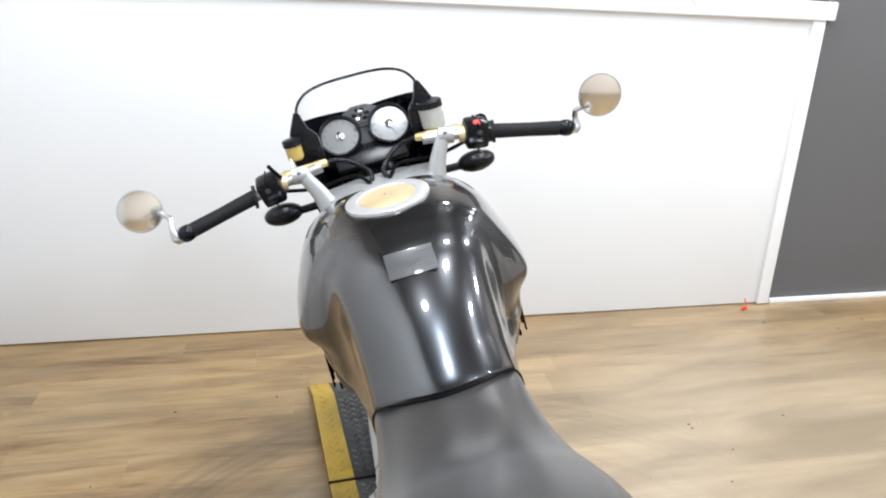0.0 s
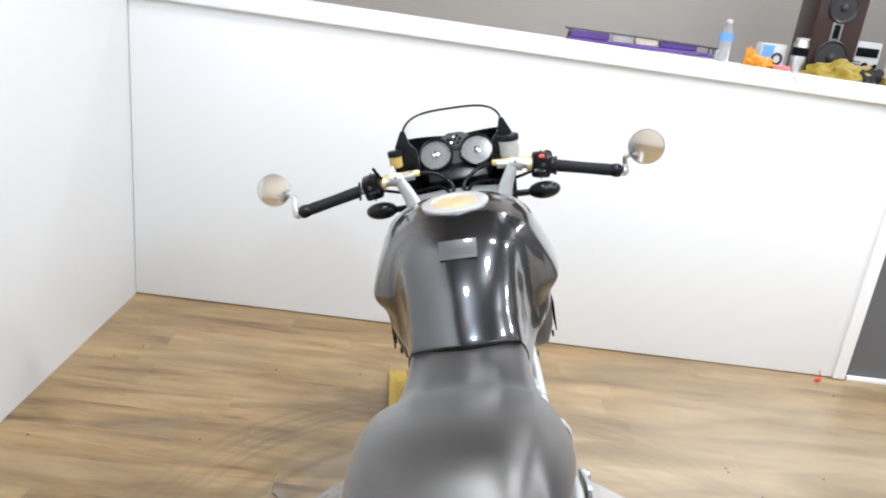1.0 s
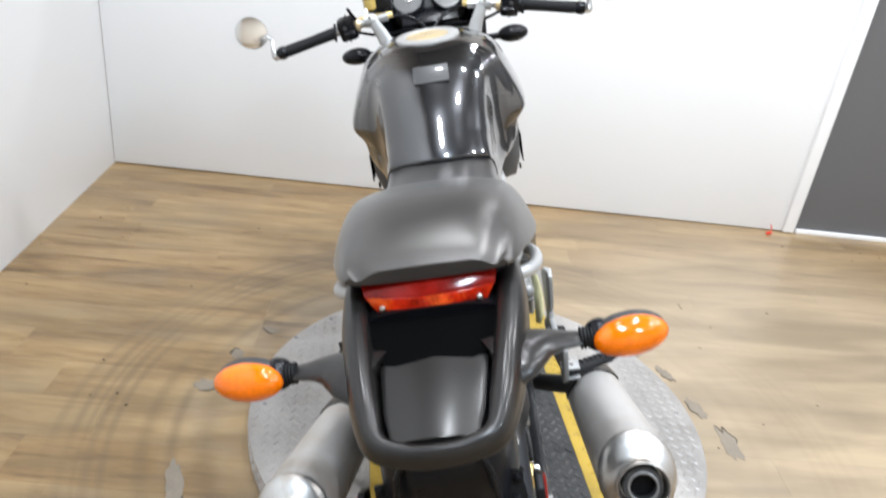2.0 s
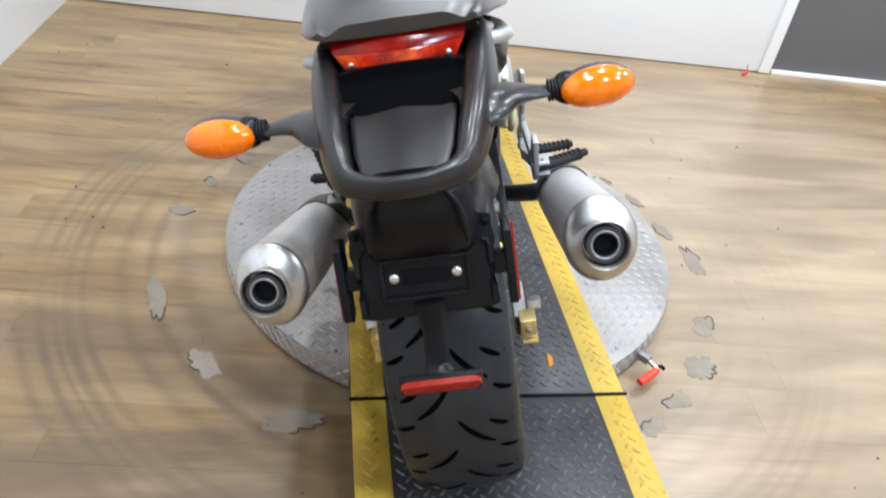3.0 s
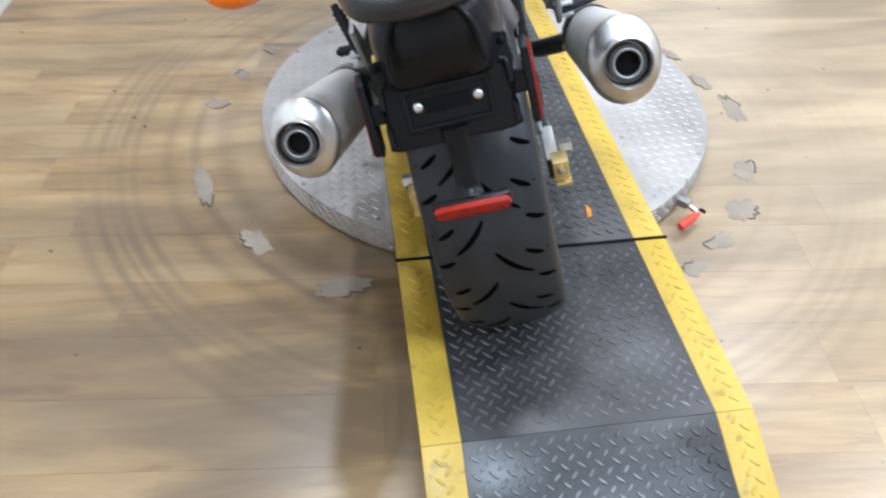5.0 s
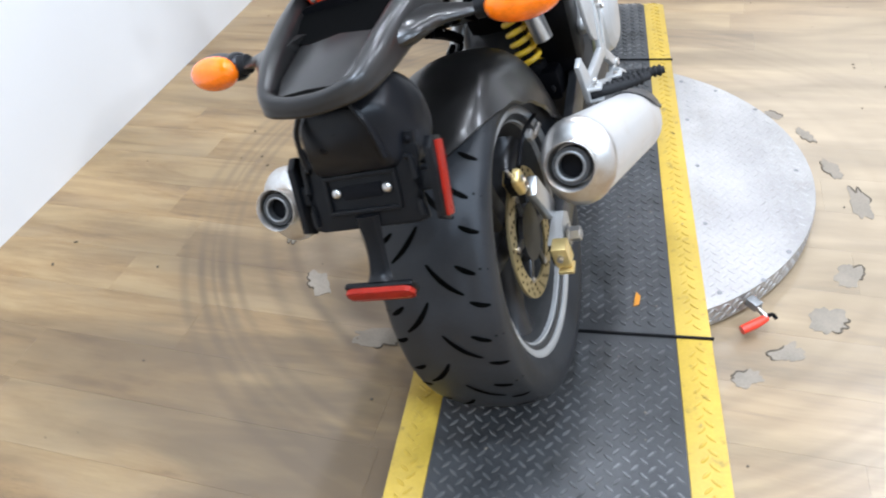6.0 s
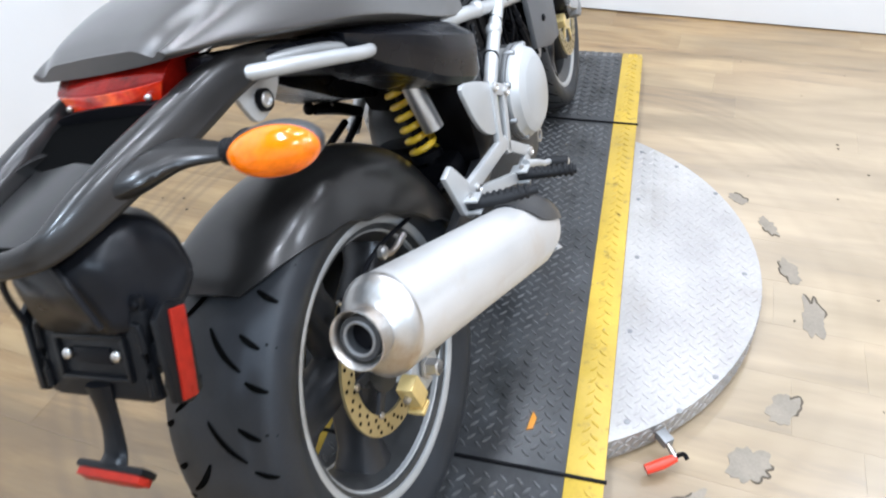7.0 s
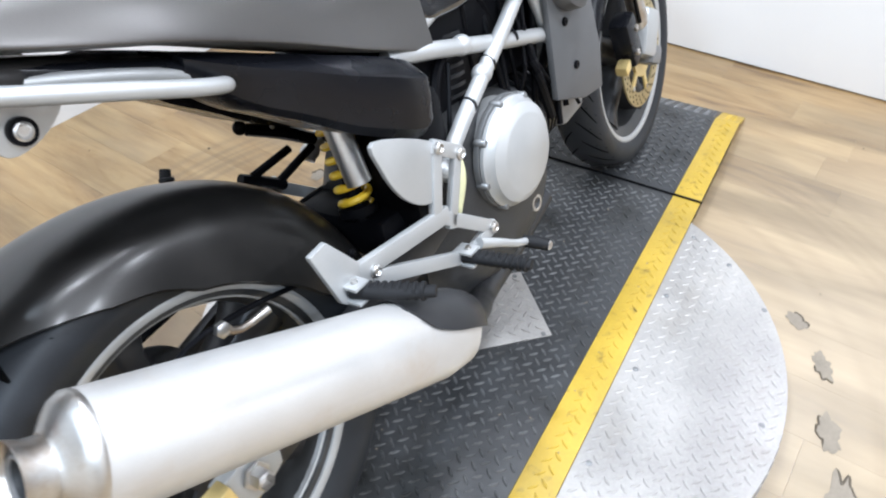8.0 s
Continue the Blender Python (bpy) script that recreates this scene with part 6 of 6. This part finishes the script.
PET = surface("clear_bottle", (0.90, 0.92, 0.94), 0.06, vary=0.03, trans=0.85, ior=1.3, bump=0.02)
BLUE = surface("blue_label", (0.12, 0.30, 0.72), 0.4, vary=0.15, scale=40)
PURPLE = surface("purple_plastic", (0.085, 0.042, 0.20), 0.4, vary=0.25, scale=9, fine=200)
CHERRY = surface("dark_cherry_veneer", (0.022, 0.008, 0.007), 0.36, coat=0.3, vary=0.3, scale=5, fine=80, stretch=(1, 1, 0.15))
CONE = surface("speaker_cone", (0.028, 0.028, 0.030), 0.4, vary=0.2, scale=30)
CLOTH = surface("yellow_cloth", (0.25, 0.175, 0.014), 0.9, vary=0.25, scale=20, fine=600, bump=0.5, sheen=0.3)
DARKCLOTH = surface("black_cloth", (0.012, 0.012, 0.013), 0.95, vary=0.3, scale=20, fine=600, bump=0.5)
PINK = surface("pink_plastic", (0.85, 0.16, 0.17), 0.45, vary=0.12, scale=30)
ORANGE = surface("orange_wrapper", (0.58, 0.22, 0.010), 0.35, vary=0.25, scale=30, fine=200)
CARD = surface("white_card", (0.50, 0.50, 0.50), 0.5, vary=0.05, scale=30)
CREAM = surface("cream_label", (0.55, 0.50, 0.42), 0.5, vary=0.2, scale=30)
MIST = surface("frosted_bottle", (0.55, 0.55, 0.52), 0.3, vary=0.1, trans=0.4)

bot = thing("water_bottle", "Clear plastic water bottle with a blue label and white cap", "bottle", on_cap(2.455, 0.10) @ Matrix.Scale(0.86, 4))
part("bottle_body", lathe([(0, 0.026), (0.004, 0.031), (0.045, 0.031), (0.05, 0.029), (0.055, 0.031), (0.12, 0.031), (0.145, 0.026), (0.165, 0.014), (0.178, 0.0125)], 24, m=pose(0, 0, 0, 0, -90, 0)), PET, bot)
part("bottle_label", lathe([(0.095, 0.0315), (0.13, 0.0315), (0.13, 0.0312), (0.095, 0.0312)], 24, closed=True, m=pose(0, 0, 0, 0, -90, 0)), BLUE, bot, "bright blue paper label")
part("bottle_cap", lathe([(0.178, 0.0145), (0.192, 0.0145), (0.194, 0.012), (0.194, 0.001)], 18, m=pose(0, 0, 0, 0, -90, 0)), CARD, bot)

case = thing("purple_case", "Long purple and clear plastic case lying on the ledge", "case", on_cap(2.12, 0.17, 0, -2))
part("case_tray", box((0.62, 0.08, 0.016), (0, 0, 0.008), 0.005), PURPLE, case)
for x0, x1, mt in ((-0.295, -0.13, PURPLE), (-0.12, -0.03, PET), (-0.02, 0.07, CREAM), (0.085, 0.24, PURPLE)):
    part("case_insert", box((x1 - x0, 0.055, 0.030), ((x0 + x1) / 2, 0, 0.031), 0.009), mt, case)
for dy in (-0.036, 0.036):
    part("case_rail", tube([(-0.30, dy, 0.016), (-0.295, dy, 0.046), (-0.27, dy, 0.052), (0.27, dy, 0.040), (0.30, dy, 0.034), (0.305, dy, 0.016)], 0.0035, 8, 3), CONE, case)

bag = thing("snack_bag", "Crumpled orange snack wrapper", "wrapper", on_cap(2.60, 0.10))
b = bm_new()
bmesh.ops.create_icosphere(b, subdivisions=4, radius=1)
for v in b.verts:
    q = v.co.copy()
    fold = noise.fractal(q * 2.6 + Vector((3, 1, 0)), 1.0, 2.0, 4) * 0.55
    v.co = Vector((q.x * 0.058 + 0.012, q.y * 0.026, max(q.z, -0.02) * 0.034)) * (1 + fold)
    v.co.z = max(v.co.z, 0.0)
part("bag_body", b, ORANGE, bag, sharp=30)
part("bag_flap", prism([(-0.050, 0.0), (-0.014, 0.0), (-0.012, 0.070), (-0.022, 0.062), (-0.030, 0.078), (-0.040, 0.066), (-0.048, 0.074)], "y", 0.004, 0.012, 0.002), ORANGE, bag, "standing torn flap")
pk = thing("printed_box", "Small white and blue printed carton", "carton", on_cap(2.67, 0.16, 0, 8))
part("carton", box((0.11, 0.05, 0.10), (0, 0, 0.05), 0.002), CARD, pk)
part("blue_panel", box((0.050, 0.002, 0.045), (-0.025, -0.0255, 0.070)), BLUE, pk)
part("dark_ring", lathe([(0, 0.026), (0.002, 0.026), (0.002, 0.016), (0, 0.016)], 24, closed=True, m=pose(0.020, -0.0255, 0.040, 0, 0, -90)), CONE, pk)
tubp = thing("pink_tub", "Small pink plastic lid", "lid", on_cap(2.69, 0.055))
part("lid", lathe([(0, 0.030), (0.014, 0.032), (0.018, 0.028), (0.018, 0.001)], 22, m=pose(0, 0, 0, 0, -90, 0)), PINK, tubp)
jar = thing("spray_can", "Grey can with a dark printed band", "can", on_cap(2.775, 0.12))
part("can_body", lathe([(0, 0.028), (0.003, 0.031), (0.115, 0.031), (0.125, 0.026), (0.130, 0.026)], 24, m=pose(0, 0, 0, 0, -90, 0)), ALU, jar)
part("can_band", lathe([(0.065, 0.0314), (0.100, 0.0314), (0.100, 0.0310), (0.065, 0.0310)], 24, closed=True, m=pose(0, 0, 0, 0, -90, 0)), DEEP, jar)
part("can_lid", lathe([(0.130, 0.027), (0.137, 0.027), (0.138, 0.001)], 20, m=pose(0, 0, 0, 0, -90, 0)), CARD, jar)
tg = thing("paper_tag", "Small grey triangular tag hanging over the ledge", "tag", on_cap(2.735, -0.028, -0.001))
part("tag_sheet", prism([(-0.036, 0.0), (0.036, 0.0), (0.004, -0.036)], "y", -0.0012, 0.0), TRIM, tg)
part("tag_fold", box((0.070, 0.05, 0.0012), (0, 0.025, 0.0016)), CREAM, tg)
spk = thing("speaker", "Dark cherry veneer loudspeaker with two silver-ringed cones", "speaker", on_cap(2.90, 0.20, 0, 3))
part("cabinet", box((0.20, 0.16, 0.36), (0, 0, 0.18), 0.004), CHERRY, spk)
for dz, r in ((0.275, 0.062), (0.075, 0.072)):
    part("speaker_ring", lathe([(0, r), (0.006, r), (0.008, r - 0.004), (0.004, r - 0.012), (0, r - 0.012)], 32, closed=True, m=pose(0.0, -0.0805, dz, 0, 0, -90)), RIMDARK, spk)
    part("cone", lathe([(0.0, r - 0.012), (-0.008, r * 0.5), (-0.004, r * 0.30), (0.010, r * 0.2), (0.014, 0.001)], 32, m=pose(0.0, -0.084, dz, 0, 0, -90)), CONE, spk)
part("badge", box((0.045, 0.003, 0.075), (-0.005, -0.0815, 0.180), 0.001), CASTING, spk)
part("badge_inset", box((0.026, 0.003, 0.055), (-0.005, -0.0830, 0.180), 0.001), DEEP, spk)
rad = thing("small_radio", "White and black boxed radio panel with round knobs", "radio", on_cap(3.06, 0.17, 0, 4))
part("panel", box((0.115, 0.05, 0.16), (0, 0, 0.08), 0.003), CARD, rad)
part("display", box((0.095, 0.003, 0.036), (0, -0.0262, 0.118), 0.001), DEEP, rad)
for dx, dz, r in ((0.0, 0.062, 0.016), (0.028, 0.058, 0.010), (0.045, 0.066, 0.009)):
    part("knob", lathe([(0, r), (0.004, r), (0.005, r * 0.6), (0.005, 0.001)], 18, m=pose(dx, -0.026, dz, 0, 0, -90)), DEEP, rad)
for k in range(9):
    part("key", box((0.006, 0.002, 0.006), (-0.046 + 0.011 * (k % 3), -0.0258, 0.078 - 0.011 * (k // 3))), DEEP, rad)
sb = thing("spray_bottle", "Frosted trigger spray bottle with a yellow label", "spray bottle", on_cap(3.19, 0.14))
part("bottle_body", lathe([(0, 0.034), (0.004, 0.038), (0.11, 0.038), (0.14, 0.026), (0.155, 0.014), (0.17, 0.013)], 24, m=pose(0, 0, 0, 0, -90, 0)), MIST, sb)
part("bottle_label", lathe([(0.035, 0.0386), (0.085, 0.0386), (0.085, 0.0382), (0.035, 0.0382)], 24, closed=True, m=pose(0, 0, 0, 0, -90, 0)), CREAM, sb)
part("trigger_head", prism([(-0.045, 0.190), (-0.03, 0.205), (0.025, 0.205), (0.030, 0.180), (0.012, 0.168), (-0.010, 0.168), (-0.018, 0.150), (-0.026, 0.150), (-0.018, 0.186)], "y", -0.009, 0.009, 0.002), CASTING, sb)
for nm, lab, mt, al, dp, sz in (("yellow_cloth", "Crumpled yellow microfibre cloth", CLOTH, 2.93, 0.06, (0.125, 0.055, 0.065)), ("black_cloth", "Crumpled black cloth on the ledge", DARKCLOTH, 3.04, 0.07, (0.070, 0.048, 0.058)), ("yellow_cloth", "Crumpled yellow microfibre cloth", CLOTH, 3.20, 0.06, (0.085, 0.048, 0.045))):
    b = bm_new()
    bmesh.ops.create_icosphere(b, subdivisions=4, radius=1)
    for v in b.verts:
        q = v.co.copy()
        fold = noise.fractal(q * 2.2 + Vector((al * 7, 0, 0)), 1.0, 2.0, 4) * 0.45
        v.co = Vector((q.x * sz[0], q.y * sz[1], max(q.z, -0.02) * sz[2])) * (1 + fold)
        v.co.z = max(v.co.z, 0.0)
    ob = part(nm, b, mt, None, sharp=70)
    ob.matrix_world = on_cap(al, dp)
    tagged(ob, lab, "cloth")

# ---- small things on the floor and deck ----
chip = part("orange_scrap", prism([(0.146, 0.080), (0.158, 0.086), (0.162, 0.112), (0.153, 0.126), (0.149, 0.104)], "z", DECK_Z + 0.0005, DECK_Z + 0.003, 0.0006), ORANGE)
tagged(chip, "Small orange scrap lying on the dark deck", "scrap")
b = ball((0.018, 0.008, 0.007), (1.655, 2.055, 0.007), (0, 0, 20))
merge(b, tube([(1.67, 2.05, 0.006), (1.672, 2.065, 0.02), (1.668, 2.075, 0.045)], 0.0025, 6, 3))
tagged(part("red_clip", b, REDSW), "Small red plastic clip by the wall's foot", "clip")


def torn_patch(x, y, sx, sy, turn, seedn):
    """A bare patch where the vinyl has worn away, with a curled dark edge."""
    rnd = random.Random(seedn)
    n = 44
    out = []
    for k in range(n):
        a = 2 * math.pi * k / n
        r = 0.85 + 0.42 * noise.noise(Vector((math.cos(a) * 2.6, math.sin(a) * 2.6, seedn * 3.1))) + 0.10 * noise.noise(Vector((math.cos(a) * 7.0, math.sin(a) * 7.0, seedn * 5.7))) + 0.10 * rnd.random()
        out.append((sx * r * math.cos(a), sy * r * math.sin(a)))
    m = pose(x, y, 0, 0, 0, turn)
    ob = part("bare_patch", prism(out, "z", 0.0004, 0.0011, m and 0.0), CONC, None, m=m)
    tagged(ob, "Bare grey patch where the floor vinyl is torn away", "floor damage", "torn floor patches")
    # the curled lip runs along part of the outline
    k0, ln = rnd.randrange(n), n // 3
    lip = [(out[(k0 + k) % n][0] * 1.0, out[(k0 + k) % n][1] * 1.0, 0.0012) for k in range(ln)]
    part("curled_edge", tube(lip, [0.0006] + [0.0016 + 0.0012 * rnd.random() for _ in range(ln - 2)] + [0.0006], 6, 2, flat=0.6), UNDER, ob, m=m)


PATCHES = [(-0.42, 0.0, 0.075, 0.032, 5), (0.57, 0.135, 0.045, 0.04, 40), (0.645, 0.29, 0.05, 0.028, 60), (0.47, 0.035, 0.04, 0.028, 30), (0.375, -0.04, 0.035, 0.025, 10), (0.735, 0.56, 0.028, 0.075, 0),
           (0.70, 0.72, 0.024, 0.05, 12), (0.665, 0.895, 0.022, 0.04, 25), (0.595, 1.005, 0.02, 0.035, 45), (-0.755, 0.77, 0.035, 0.03, 0), (-0.695, 0.925, 0.025, 0.025, 30), (-0.61, 1.06, 0.03, 0.018, -30), (-0.76, 0.40, 0.022, 0.09, 8), (-0.62, 0.17, 0.03, 0.05, 35)]
for k, p in enumerate(PATCHES):
    torn_patch(*p, k + 1)
b = bm_new()
rnd = random.Random(5)
for k in range(120):
    s = rnd.uniform(0.0012, 0.0038)
    x, y = rnd.uniform(-1.5, 2.2), rnd.uniform(-1.4, 2.0)
    if math.hypot(x, y - MID[1]) > 0.64 and not (abs(x) < 0.32 and y < 1.9):
        ball((s * rnd.uniform(1, 2.2), s, s * 0.5), (x, y, s * 0.3), (0, 0, rnd.uniform(0, 180)), b, 7, 5)
tagged(part("floor_grit", b, UNDER), "Dark crumbs of grit scattered on the floor", "grit", kind="stuff")

b = bm_new()
rnd = random.Random(8)
for k in range(70):
    s = rnd.uniform(0.0008, 0.0022)
    x, y = rnd.uniform(-0.28, 0.28), rnd.uniform(-0.42, 1.2)
    ball((s * rnd.uniform(1, 2), s, s * 0.6), (x, y, DECK_Z + s * 0.5), (0, 0, rnd.uniform(0, 180)), b, 6, 4)
tagged(part("deck_grit", b, CONC), "Pale crumbs of grit scattered on the dark deck", "grit", kind="stuff")

# ---- the floor's planks, laid along the front wall ----
floor_ob = bpy.data.objects["floor"]
PW, PL = 0.152, 0.914


def plank_mesh(ln):
    b = bm_new()
    g, z0, z1, c = 0.0001, -0.005, 0.0, 0.0002
    hx, hy = ln / 2 - g, PW / 2 - g
    lo = [b.verts.new((sx * hx, sy * hy, z0)) for sx, sy in ((-1, -1), (1, -1), (1, 1), (-1, 1))]
    md = [b.verts.new((sx * hx, sy * hy, z1 - c)) for sx, sy in ((-1, -1), (1, -1), (1, 1), (-1, 1))]
    hi = [b.verts.new((sx * (hx - c), sy * (hy - c), z1)) for sx, sy in ((-1, -1), (1, -1), (1, 1), (-1, 1))]
    for p, q in ((lo, md), (md, hi)):
        for i in range(4):
            b.faces.new((p[i], p[(i + 1) % 4], q[(i + 1) % 4], q[i]))
    b.faces.new(hi)
    me = bpy.data.meshes.new("plank")
    b.to_mesh(me)
    b.free()
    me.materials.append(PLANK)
    return me


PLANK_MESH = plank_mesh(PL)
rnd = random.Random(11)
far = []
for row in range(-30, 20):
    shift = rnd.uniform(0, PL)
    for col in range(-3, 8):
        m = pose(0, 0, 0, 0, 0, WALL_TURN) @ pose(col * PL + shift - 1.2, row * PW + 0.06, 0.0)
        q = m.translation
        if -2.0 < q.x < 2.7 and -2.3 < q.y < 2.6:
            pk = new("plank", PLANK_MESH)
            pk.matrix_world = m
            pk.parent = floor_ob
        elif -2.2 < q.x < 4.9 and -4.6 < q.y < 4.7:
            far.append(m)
# the planks further off, joined
corners = [(sx * (PL / 2 - 0.0003), sy * (PW / 2 - 0.0003), z) for z in (-0.005, 0.0) for sx, sy in ((-1, -1), (1, -1), (1, 1), (-1, 1))]
verts = [tuple(m @ Vector(c)) for m in far for c in corners]
quads = ((4, 5, 6, 7), (0, 1, 5, 4), (1, 2, 6, 5), (2, 3, 7, 6), (3, 0, 4, 7))
me = bpy.data.meshes.new("far_planking")
me.from_pydata(verts, [], [tuple(8 * k + i for i in f) for k in range(len(far)) for f in quads])
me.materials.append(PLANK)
fp = new("far_planking", me)
fp.parent = floor_ob
tagged(fp, kind="stuff")
